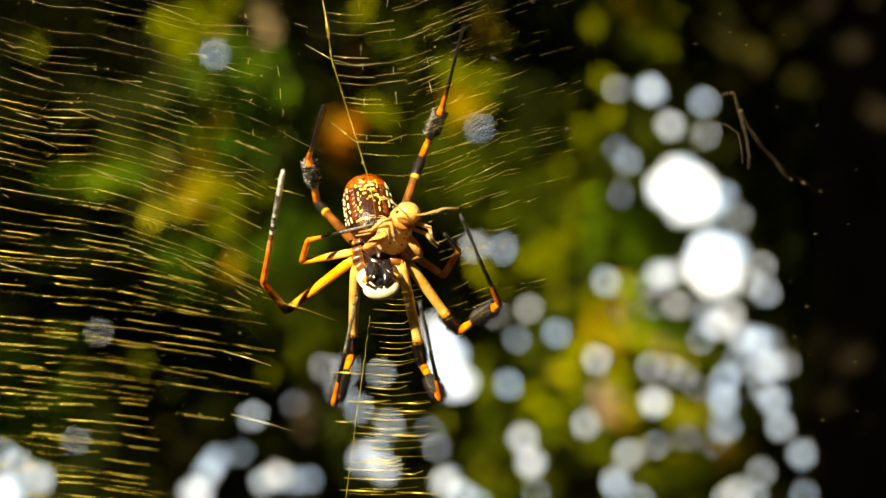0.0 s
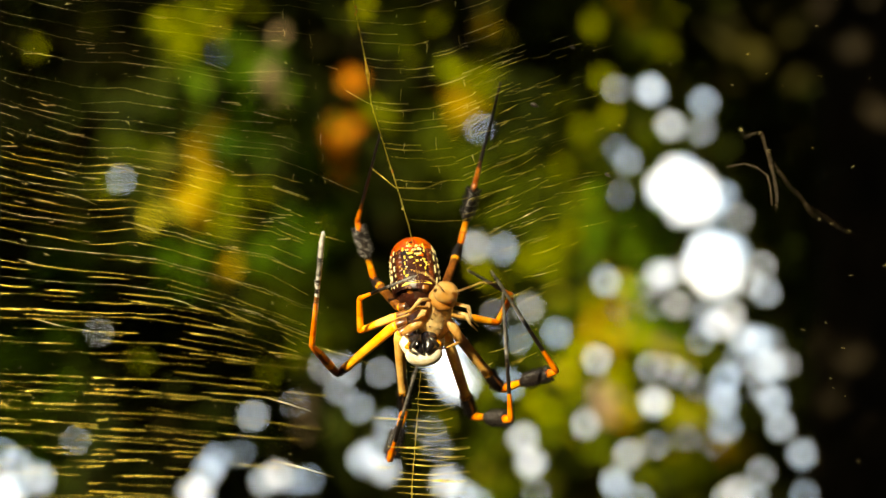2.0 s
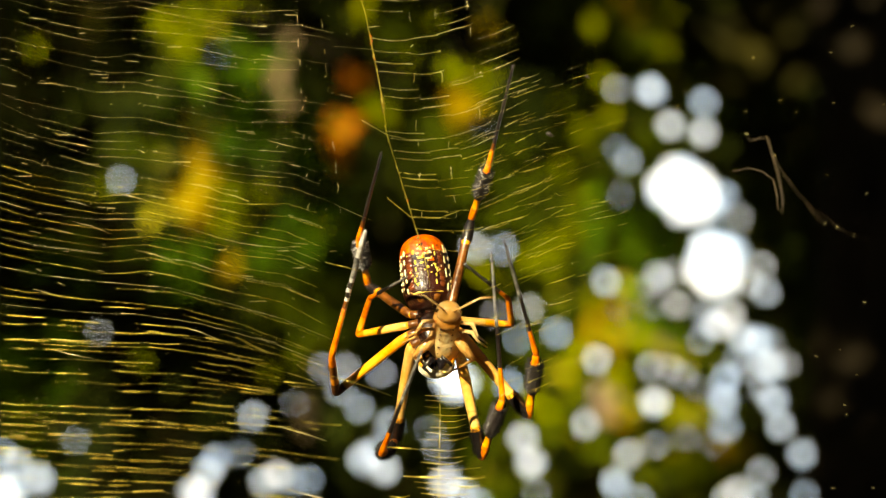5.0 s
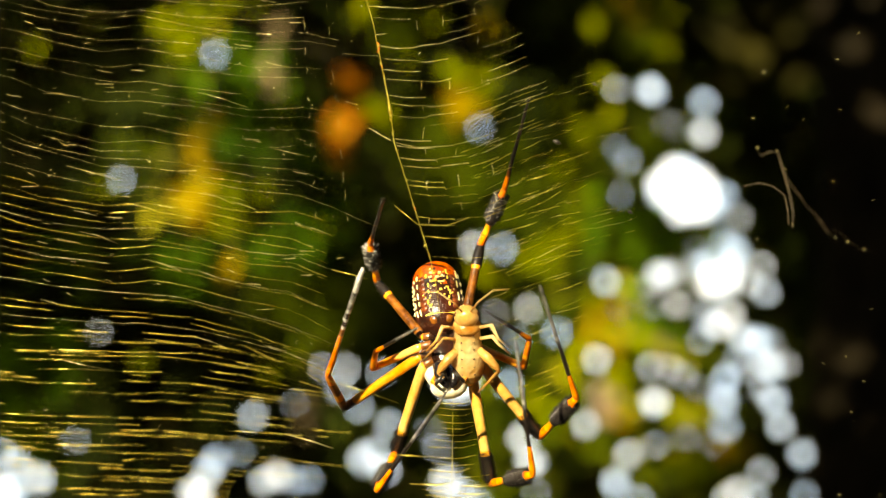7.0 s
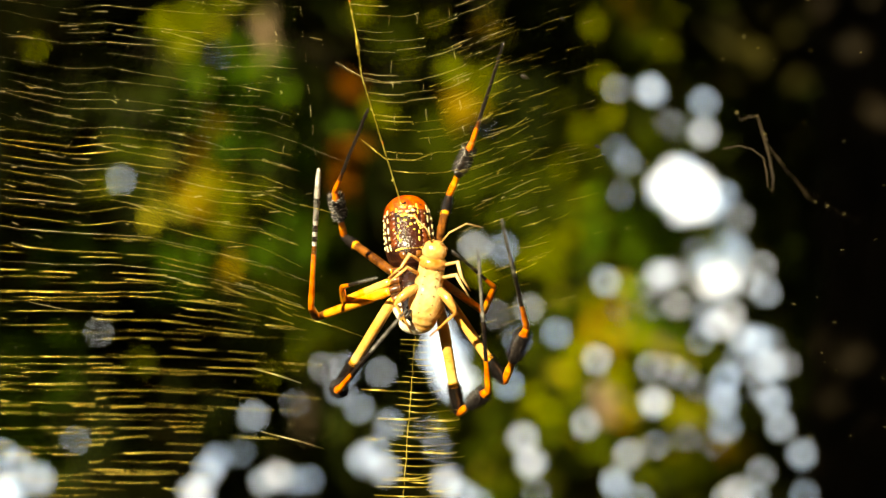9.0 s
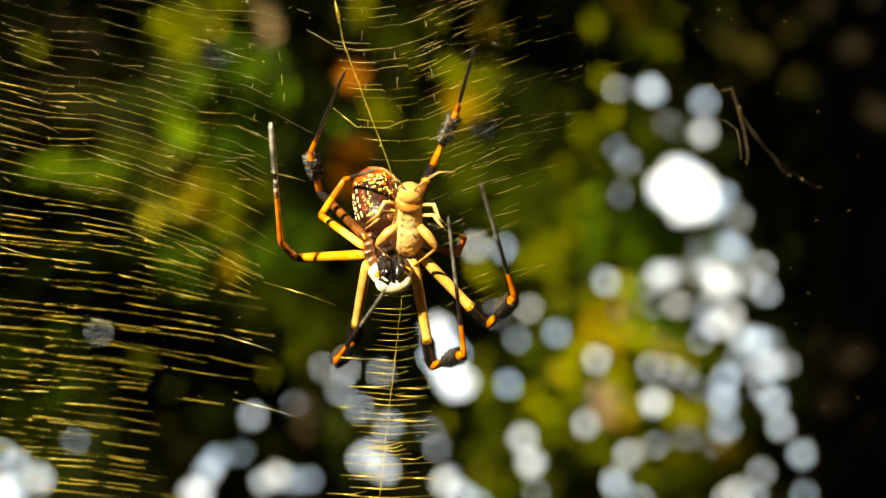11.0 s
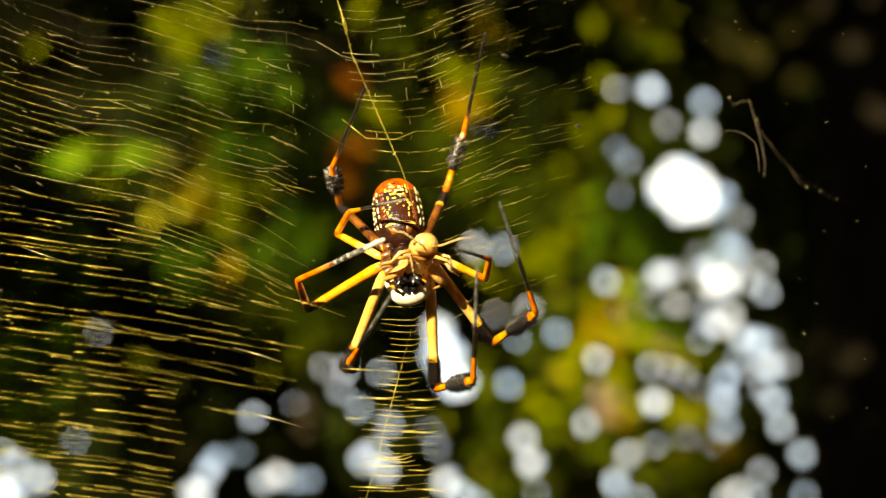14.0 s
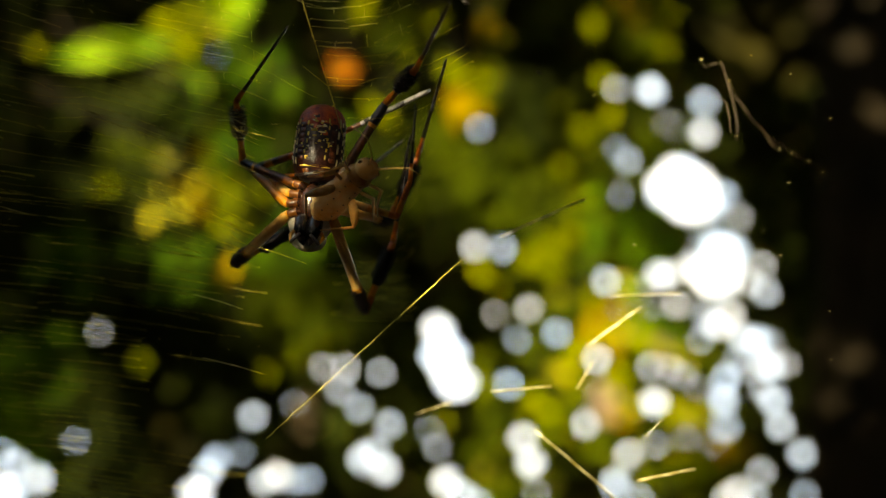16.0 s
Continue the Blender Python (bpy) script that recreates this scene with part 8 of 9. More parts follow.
    walk(joints["R1_foot"], [
        (0, pose(0.02817, 0.00888, -0.01923, -74.3, 89.0, -180.0)), (0.5, pose(0.03030, 0.00477, -0.01710, -66.9, 71.8, -180.0)), (1, pose(0.03125, 0.00450, -0.02083, -66.9, 65.6, -180.0)),
        (1.5, pose(0.02804, 0.00032, -0.00642, 125.3, 61.8, 0.0)), (2, pose(0.03261, 0.01194, -0.01652, -60.3, 63.3, -180.0)), (2.5, pose(0.02933, 0.01162, -0.02199, -76.8, 63.3, -180.0)),
        (3, pose(0.02517, 0.00731, -0.02518, -169.4, 88.7, 90.0)), (3.5, pose(0.02425, 0.00164, -0.01795, -63.3, 15.1, -180.0)), (4, pose(0.02190, 0.00059, -0.01322, -51.2, 16.4, -180.0)),
        (4.2, pose(0.02219, 0.00036, -0.01340, -51.8, 17.1, -180.0)), (4.5, pose(0.02280, -0.00001, -0.01399, -53.4, 18.3, -180.0)), (5, pose(0.02424, -0.00051, -0.01596, -57.3, 20.7, -180.0)),
        (5.5, pose(0.02589, -0.00036, -0.01897, -62.0, 24.0, -180.0)), (6, pose(0.02715, 0.00070, -0.02202, -66.3, 28.4, -180.0)), (6.3, pose(0.02765, 0.00153, -0.02342, -68.4, 31.7, -180.0)),
        (6.5, pose(0.02791, 0.00205, -0.02409, -69.3, 33.9, -180.0)), (7, pose(0.02990, 0.00111, -0.02196, -65.2, 36.7, -180.0)), (7.5, pose(0.02878, 0.00101, -0.02368, -68.7, 26.5, -180.0)),
        (8, pose(0.02847, -0.00016, -0.02667, -70.8, 31.2, -180.0)), (8.5, pose(0.02731, 0.00511, -0.02145, -63.4, 19.4, -180.0)), (9, pose(0.02581, -0.00137, -0.02063, -70.0, 29.4, -180.0)),
        (9.2, pose(0.02599, -0.00154, -0.02082, -70.6, 31.3, -180.0)), (9.5, pose(0.02634, -0.00156, -0.02131, -71.4, 34.2, -180.0)), (10, pose(0.02698, -0.00090, -0.02250, -72.3, 38.8, -180.0)),
        (10.5, pose(0.02748, 0.00057, -0.02369, -72.8, 42.9, -180.0)), (11, pose(0.02779, 0.00237, -0.02427, -72.8, 45.8, -180.0)), (11.3, pose(0.02793, 0.00327, -0.02420, -72.6, 46.9, -180.0)),
        (11.5, pose(0.02804, 0.00369, -0.02397, -72.4, 47.3, -180.0)), (12, pose(0.02962, 0.00258, -0.01795, -66.5, 35.7, -180.0)), (12.5, pose(0.03007, -0.00035, -0.01784, -72.4, 38.6, -180.0)),
        (13, pose(0.02800, 0.00568, -0.02472, 8.4, 89.4, -90.0)), (13.5, pose(0.02783, 0.00365, -0.02294, 5.7, 85.4, -90.0)), (14, pose(0.03004, 0.00682, -0.02120, -72.0, 53.3, -180.0)),
        (14.5, pose(0.02809, 0.00195, -0.02252, -69.1, 24.6, -180.0)), (15, pose(0.02726, -0.00509, -0.03391, -75.7, 28.4, -180.0)), (15.2, pose(0.02898, -0.00247, -0.02683, -68.6, 28.0, -180.0)),
        (15.5, pose(0.02743, -0.00052, -0.01804, -58.8, 9.4, -180.0)), (15.8, pose(0.02388, 0.01621, 0.00968, -65.2, -17.6, 180.0)), (16, pose(0.02348, 0.02152, 0.01346, -61.2, -19.5, 180.0)),
    ])
    walk(joints["R2_thigh"], [
        (0, pose(0.00572, -0.00037, -0.00480, -132.4, -82.1, 0.0)), (0.5, pose(0.00572, -0.00037, -0.00480, -152.8, -89.1, 0.0)), (1, pose(0.00572, -0.00037, -0.00480, -158.7, -79.1, 0.0)),
        (1.5, pose(0.00572, -0.00037, -0.00480, -144.0, -81.4, 0.0)), (2, pose(0.00572, -0.00037, -0.00480, 30.9, -83.2, 180.0)), (2.5, pose(0.00572, -0.00037, -0.00480, -149.7, -80.9, 0.0)),
        (3, pose(0.00572, -0.00037, -0.00480, -137.2, -86.3, 0.0)), (3.5, pose(0.00572, -0.00037, -0.00480, -137.1, -46.4, 0.0)), (4, pose(0.00572, -0.00037, -0.00480, 24.8, -82.0, 180.0)),
        (4.2, pose(0.00572, -0.00037, -0.00480, 24.4, -82.1, 180.0)), (4.5, pose(0.00572, -0.00037, -0.00480, 25.0, -83.8, 180.0)), (5, pose(0.00572, -0.00037, -0.00480, -152.1, -89.7, 0.0)),
        (5.5, pose(0.00572, -0.00037, -0.00480, -148.3, -79.9, 0.0)), (6, pose(0.00572, -0.00037, -0.00480, -145.4, -69.6, 0.0)), (6.3, pose(0.00572, -0.00037, -0.00480, -144.7, -64.7, 0.0)),
        (6.5, pose(0.00572, -0.00037, -0.00480, -144.7, -62.4, 0.0)), (7, pose(0.00572, -0.00037, -0.00480, -151.7, -72.7, 0.0)), (7.5, pose(0.00572, -0.00037, -0.00480, -137.1, -45.2, 0.0)),
        (8, pose(0.00572, -0.00037, -0.00480, -141.0, -70.7, 0.0)), (8.5, pose(0.00572, -0.00037, -0.00480, -147.9, -55.9, 0.0)), (9, pose(0.00572, -0.00037, -0.00480, -139.9, -64.6, 0.0)),
        (9.2, pose(0.00572, -0.00037, -0.00480, -139.1, -67.7, 0.0)), (9.5, pose(0.00572, -0.00037, -0.00480, -138.1, -72.5, 0.0)), (10, pose(0.00572, -0.00037, -0.00480, -137.4, -81.1, 0.0)),
        (10.5, pose(0.00572, -0.00037, -0.00480, -137.7, -89.4, 0.0)), (11, pose(0.00572, -0.00037, -0.00480, 41.2, -83.8, 180.0)), (11.3, pose(0.00572, -0.00037, -0.00480, 40.4, -80.8, 180.0)),
        (11.5, pose(0.00572, -0.00037, -0.00480, 39.8, -79.2, 180.0)), (12, pose(0.00572, -0.00037, -0.00480, -143.7, -87.6, 0.0)), (12.5, pose(0.00572, -0.00037, -0.00480, -150.1, -84.4, 0.0)),
        (13, pose(0.00572, -0.00037, -0.00480, -145.0, -86.8, 0.0)), (13.5, pose(0.00572, -0.00037, -0.00480, -147.9, -64.4, 0.0)), (14, pose(0.00572, -0.00037, -0.00480, -152.8, -71.7, 0.0)),
        (14.5, pose(0.00572, -0.00037, -0.00480, -127.9, -75.0, 0.0)), (15, pose(0.00572, -0.00037, -0.00480, -146.0, -44.8, 0.0)), (15.2, pose(0.00572, -0.00037, -0.00480, -168.8, -74.8, 0.0)),
        (15.5, pose(0.00572, -0.00037, -0.00480, -163.5, -70.7, 0.0)), (15.8, pose(0.00572, -0.00037, -0.00480, 39.0, -67.5, 180.0)), (16, pose(0.00572, -0.00037, -0.00480, -156.4, -83.5, 0.0)),
    ])
    walk(joints["R2_shin"], [
        (0, pose(0.01666, 0.01171, -0.00632, 109.4, -79.7, 0.0)), (0.5, pose(0.02027, 0.00712, -0.00502, -75.7, -25.3, 180.0)), (1, pose(0.02070, 0.00558, -0.00768, 172.4, 82.3, 90.0)),
        (1.5, pose(0.01881, 0.00926, -0.00677, 103.3, -75.9, 0.0)), (2, pose(0.01967, 0.00803, -0.00315, -73.6, -88.0, 180.0)), (2.5, pose(0.01968, 0.00789, -0.00703, 175.8, 88.7, 90.0)),
        (3, pose(0.01771, 0.01074, -0.00556, 174.8, 86.1, 90.0)), (3.5, pose(0.01441, 0.01077, -0.01307, -65.9, -86.0, 180.0)), (4, pose(0.02044, 0.00648, -0.00273, -70.6, 31.7, -180.0)),
        (4.2, pose(0.02048, 0.00639, -0.00275, -70.2, 32.0, -180.0)), (4.5, pose(0.02047, 0.00654, -0.00320, -70.7, 29.5, -180.0)), (5, pose(0.02018, 0.00729, -0.00488, -73.4, 17.7, -180.0)),
        (5.5, pose(0.01943, 0.00824, -0.00723, -75.9, -5.5, 180.0)), (6, pose(0.01835, 0.00891, -0.00951, -75.9, -33.0, 180.0)), (6.3, pose(0.01780, 0.00909, -0.01052, -74.9, -44.6, 180.0)),
        (6.5, pose(0.01755, 0.00910, -0.01098, -74.4, -49.5, 180.0)), (7, pose(0.01947, 0.00740, -0.00909, -5.4, 80.3, -90.0)), (7.5, pose(0.01423, 0.01077, -0.01325, -63.8, -57.2, 180.0)),
        (8, pose(0.01773, 0.00993, -0.00899, -6.4, 84.3, -90.0)), (8.5, pose(0.01719, 0.00834, -0.01258, -75.0, -57.4, 180.0)), (9, pose(0.01703, 0.01018, -0.01016, -75.5, -59.3, 180.0)),
        (9.2, pose(0.01716, 0.01036, -0.00950, -76.9, -65.6, 180.0)), (9.5, pose(0.01735, 0.01055, -0.00846, -11.1, 88.1, -90.0)), (10, pose(0.01763, 0.01070, -0.00666, 170.7, 84.8, 90.0)),
        (10.5, pose(0.01783, 0.01064, -0.00493, 104.0, -31.9, 0.0)), (11, pose(0.01796, 0.01042, -0.00347, 108.0, -19.1, 0.0)), (11.3, pose(0.01802, 0.01024, -0.00280, 109.5, -15.8, 0.0)),
        (11.5, pose(0.01807, 0.01012, -0.00245, 109.9, -14.9, 0.0)), (12, pose(0.01890, 0.00932, -0.00535, -78.0, -66.3, 180.0)), (12.5, pose(0.01984, 0.00780, -0.00619, -5.1, 85.2, -90.0)),
        (13, pose(0.01911, 0.00902, -0.00555, 104.1, -20.0, 0.0)), (13.5, pose(0.01822, 0.00833, -0.01079, 103.4, -43.4, 0.0)), (14, pose(0.01954, 0.00711, -0.00938, 101.5, -8.6, 0.0)),
        (14.5, pose(0.01543, 0.01255, -0.00739, 120.0, -54.8, 0.0)), (15, pose(0.01528, 0.00879, -0.01442, -70.6, -86.4, 180.0)), (15.2, pose(0.02121, 0.00282, -0.00902, 178.2, 84.5, 90.0)),
        (15.5, pose(0.02053, 0.00428, -0.00999, -4.8, 83.9, -90.0)), (15.8, pose(0.01747, 0.00993, 0.00008, -7.3, 83.5, -90.0)), (16, pose(0.02062, 0.00619, -0.00649, -42.0, -19.7, 180.0)),
    ])
    walk(joints["R2_foot"], [
        (0, pose(0.02028, 0.00124, -0.00698, 119.3, 32.4, 0.0)), (0.5, pose(0.02145, -0.00363, -0.00253, 125.5, 70.2, 0.0)), (1, pose(0.02216, -0.00533, -0.00915, 120.2, 72.5, 0.0)),
        (1.5, pose(0.02129, -0.00154, -0.00739, -57.1, 87.6, -180.0)), (2, pose(0.02280, -0.00261, -0.00304, 128.3, 75.3, 0.0)), (2.5, pose(0.02050, -0.00318, -0.00727, 129.1, 68.5, 0.0)),
        (3, pose(0.01871, -0.00028, -0.00632, 126.9, 71.0, 0.0)), (3.5, pose(0.01892, 0.00063, -0.01276, 119.6, 82.9, 0.0)), (4, pose(0.01850, -0.00399, 0.00040, -54.9, 66.1, -180.0)),
        (4.2, pose(0.01850, -0.00405, 0.00044, -54.4, 65.8, -180.0)), (4.5, pose(0.01867, -0.00393, -0.00001, -53.9, 66.4, -180.0)), (5, pose(0.01922, -0.00334, -0.00185, -53.7, 69.3, -180.0)),
        (5.5, pose(0.01969, -0.00252, -0.00455, -53.7, 73.7, -180.0)), (6, pose(0.01983, -0.00185, -0.00723, -53.7, 78.7, -180.0)), (6.3, pose(0.01983, -0.00163, -0.00846, -53.5, 81.3, -180.0)),
        (6.5, pose(0.01983, -0.00159, -0.00904, -53.3, 82.8, -180.0)), (7, pose(0.02052, -0.00349, -0.00722, -52.6, 87.3, -180.0)), (7.5, pose(0.01834, 0.00081, -0.01060, -65.3, 57.2, -180.0)),
        (8, pose(0.01897, -0.00105, -0.00789, -63.7, 89.0, -180.0)), (8.5, pose(0.01962, -0.00238, -0.01103, -57.6, 69.4, -180.0)), (9, pose(0.01941, -0.00056, -0.00874, -57.1, 76.8, -180.0)),
        (9.2, pose(0.01946, -0.00045, -0.00846, -57.4, 80.9, -180.0)), (9.5, pose(0.01948, -0.00033, -0.00810, -57.4, 87.8, -180.0)), (10, pose(0.01942, -0.00020, -0.00764, 123.5, 79.8, 0.0)),
        (10.5, pose(0.01925, -0.00012, -0.00721, 125.4, 68.3, 0.0)), (11, pose(0.01908, -0.00013, -0.00672, 127.4, 59.3, 0.0)), (11.3, pose(0.01903, -0.00022, -0.00637, 128.2, 55.1, 0.0)),
        (11.5, pose(0.01904, -0.00032, -0.00610, 128.4, 52.9, 0.0)), (12, pose(0.02101, -0.00153, -0.00443, 115.7, 65.6, 0.0)), (12.5, pose(0.02083, -0.00322, -0.00527, 115.3, 70.3, 0.0)),
        (13, pose(0.02003, -0.00174, -0.00810, 129.5, 51.5, 0.0)), (13.5, pose(0.01999, -0.00246, -0.01266, 125.3, 55.0, 0.0)), (14, pose(0.01988, -0.00377, -0.01157, 129.1, 51.5, 0.0)),
        (14.5, pose(0.01997, 0.00295, -0.01060, 113.4, 79.5, 0.0)), (15, pose(0.01895, -0.00168, -0.01419, 113.0, 80.0, 0.0)), (15.2, pose(0.02157, -0.00822, -0.01008, 137.8, 77.2, 0.0)),
        (15.5, pose(0.02146, -0.00671, -0.00880, -50.4, 83.4, -180.0)), (15.8, pose(0.01889, -0.00101, 0.00133, -71.9, -22.9, 180.0)), (16, pose(0.02340, -0.00123, 0.00127, -17.9, 1.4, -180.0)),
    ])
    walk(prey, [
        (0, pose(-0.01063, 0.28900, 1.50499, 62.3, 8.0, 14.8)), (0.5, pose(-0.00756, 0.28900, 1.49630, 45.0, -1.4, -1.4)), (1, pose(-0.00581, 0.28900, 1.49164, 41.4, 2.2, 1.9)),
        (1.5, pose(-0.00233, 0.28900, 1.48960, 43.2, 7.8, 7.3)), (2, pose(-0.00133, 0.28900, 1.48509, 50.3, 8.7, 10.3)), (2.5, pose(0.00179, 0.28900, 1.48098, 57.8, 7.8, 12.1)),
        (3, pose(-0.00068, 0.28900, 1.48139, 62.4, 7.8, 14.5)), (3.5, pose(-0.00681, 0.28900, 1.48544, 64.8, 7.5, 15.6)), (4, pose(-0.00011, 0.28900, 1.48406, 56.9, 4.0, 6.1)),
        (4.2, pose(-0.00031, 0.28900, 1.48074, 54.5, 3.8, 5.3)), (4.5, pose(0.00004, 0.28900, 1.48046, 52.0, 3.5, 4.5)), (5, pose(0.00054, 0.28900, 1.48027, 48.0, 3.3, 3.6)),
        (5.5, pose(0.00108, 0.28900, 1.48027, 44.1, 3.2, 3.1)), (6, pose(0.00184, 0.28900, 1.48024, 40.0, 3.0, 2.5)), (6.3, pose(0.00248, 0.28900, 1.48014, 37.2, 2.6, 2.0)),
        (6.5, pose(0.00354, 0.28900, 1.47988, 35.2, 2.2, 1.6)), (7, pose(0.00584, 0.28900, 1.47715, 28.3, -2.0, -1.1)), (7.5, pose(0.00158, 0.28900, 1.47990, 30.3, 5.8, 3.4)),
        (8, pose(-0.00352, 0.28900, 1.48791, 23.3, 9.2, 3.9)), (8.5, pose(-0.00407, 0.28900, 1.48996, 14.9, 9.7, 2.6)), (9, pose(-0.00337, 0.28900, 1.49147, 11.2, 9.0, 1.8)),
        (9.2, pose(-0.00223, 0.28900, 1.48922, 13.5, 8.4, 2.0)), (9.5, pose(-0.00306, 0.28900, 1.49157, 18.3, 7.4, 2.4)), (10, pose(-0.00463, 0.28900, 1.49639, 26.3, 5.5, 2.7)),
        (10.5, pose(-0.00639, 0.28900, 1.50174, 33.5, 3.8, 2.5)), (11, pose(-0.00831, 0.28900, 1.50693, 39.6, 2.9, 2.4)), (11.3, pose(-0.00953, 0.28900, 1.50967, 42.4, 2.8, 2.6)),
        (11.5, pose(-0.01236, 0.28900, 1.51199, 44.1, 3.2, 3.1)), (12, pose(-0.01277, 0.28900, 1.50287, 40.4, 7.5, 6.3)), (12.5, pose(-0.00906, 0.28900, 1.49913, 40.1, 12.2, 10.1)),
        (13, pose(-0.00838, 0.28900, 1.49942, 55.6, 9.7, 13.8)), (13.5, pose(-0.00922, 0.28900, 1.50696, 68.6, 5.8, 14.5)), (14, pose(-0.00575, 0.28900, 1.49779, 62.2, 5.5, 10.3)),
        (14.5, pose(-0.00782, 0.28900, 1.49431, 55.2, 4.7, 6.7)), (15, pose(-0.00433, 0.28900, 1.49515, 66.4, 2.5, 5.8)), (15.2, pose(-0.00245, 0.28900, 1.49700, 64.8, 2.5, 5.4)),
        (15.5, pose(-0.01106, 0.28900, 1.50424, 58.7, 6.1, 9.8)), (15.8, pose(-0.01863, 0.28900, 1.50967, 40.3, 30.2, 23.1)), (16, pose(-0.02347, 0.28900, 1.51423, 47.6, 31.0, 29.4)),
    ])
    sway = (
        (0, -0.01454, 0.01925), (0.5, -0.01158, 0.01764), (1, -0.00875, 0.01225), (1.5, -0.00687, 0.01023), (2, -0.00525, 0.00862), (2.5, -0.00229, 0.00229),
        (3, -0.00377, 0.00323), (3.5, -0.00740, 0.00929), (4, -0.00188, 0.00444), (4.2, -0.00094, 0.00135), (4.5, -0.00116, 0.00135), (5, -0.00170, 0.00177),
        (5.5, -0.00233, 0.00247), (6, -0.00288, 0.00319), (6.3, -0.00310, 0.00350), (6.5, -0.00215, 0.00323), (7, 0.00000, -0.00000), (7.5, -0.00188,
        0.00283), (8, -0.00646, 0.01050), (8.5, -0.00915, 0.01414), (9, -0.00754, 0.01521), (9.2, -0.00606, 0.01279), (9.5, -0.00720, 0.01411), (10, -0.00937,
        0.01668), (10.5, -0.01177, 0.01959), (11, -0.01426, 0.02271), (11.3, -0.01575, 0.02464), (11.5, -0.01737, 0.02760), (12, -0.01575, 0.02410), (12.5,
        -0.01441, 0.02194), (13, -0.01387, 0.02100), (13.5, -0.01575, 0.02410), (14, -0.01212, 0.02006), (14.5, -0.01010, 0.01871), (15, -0.00633, 0.02006),
        (15.5, -0.01427, 0.02800), (16, -0.02127, 0.03245))
    walk(web, [(t, pose(dx, 0, dz)) for t, dx, dz in sway])
    # the line swings aside once the spider hauls on it
    hauled = ((0, 0), (9.2, 0), (11.3, 4), (12.5, 7), (13.5, 7.2), (14.5, 5.5), (15, 8), (15.5, 2), (16, 0))
    shoved = ((0, 0), (9.2, 0), (11.3, 16), (12.5, 8), (13.5, 12), (14.5, 3), (16, 0))
    top = PIVOTS[signal_line]
    walk(signal_line, [(t, pose(top.x + dx + U * between(shoved, t), top.y, top.z + dz, 0, -between(hauled, t), 0)) for t, dx, dz in sway])
    # a gust blows the lower rungs and the outer fan back at the end
    for sheet, axis in ((web_hem, 0), (web_fan, 2)):
        rows = []
        for t, dx, dz in sway:
            p, gust = PIVOTS[sheet], max(0.0, min(1.0, (t - 14.5) / 1.2)) ** 1.5
            turn = [0.0, 0.0, 0.0]
            turn[axis] = 62 * gust
            rows.append((t, pose(p.x + dx, p.y + 0.04 * gust, p.z + dz, *turn)))
        walk(sheet, rows)
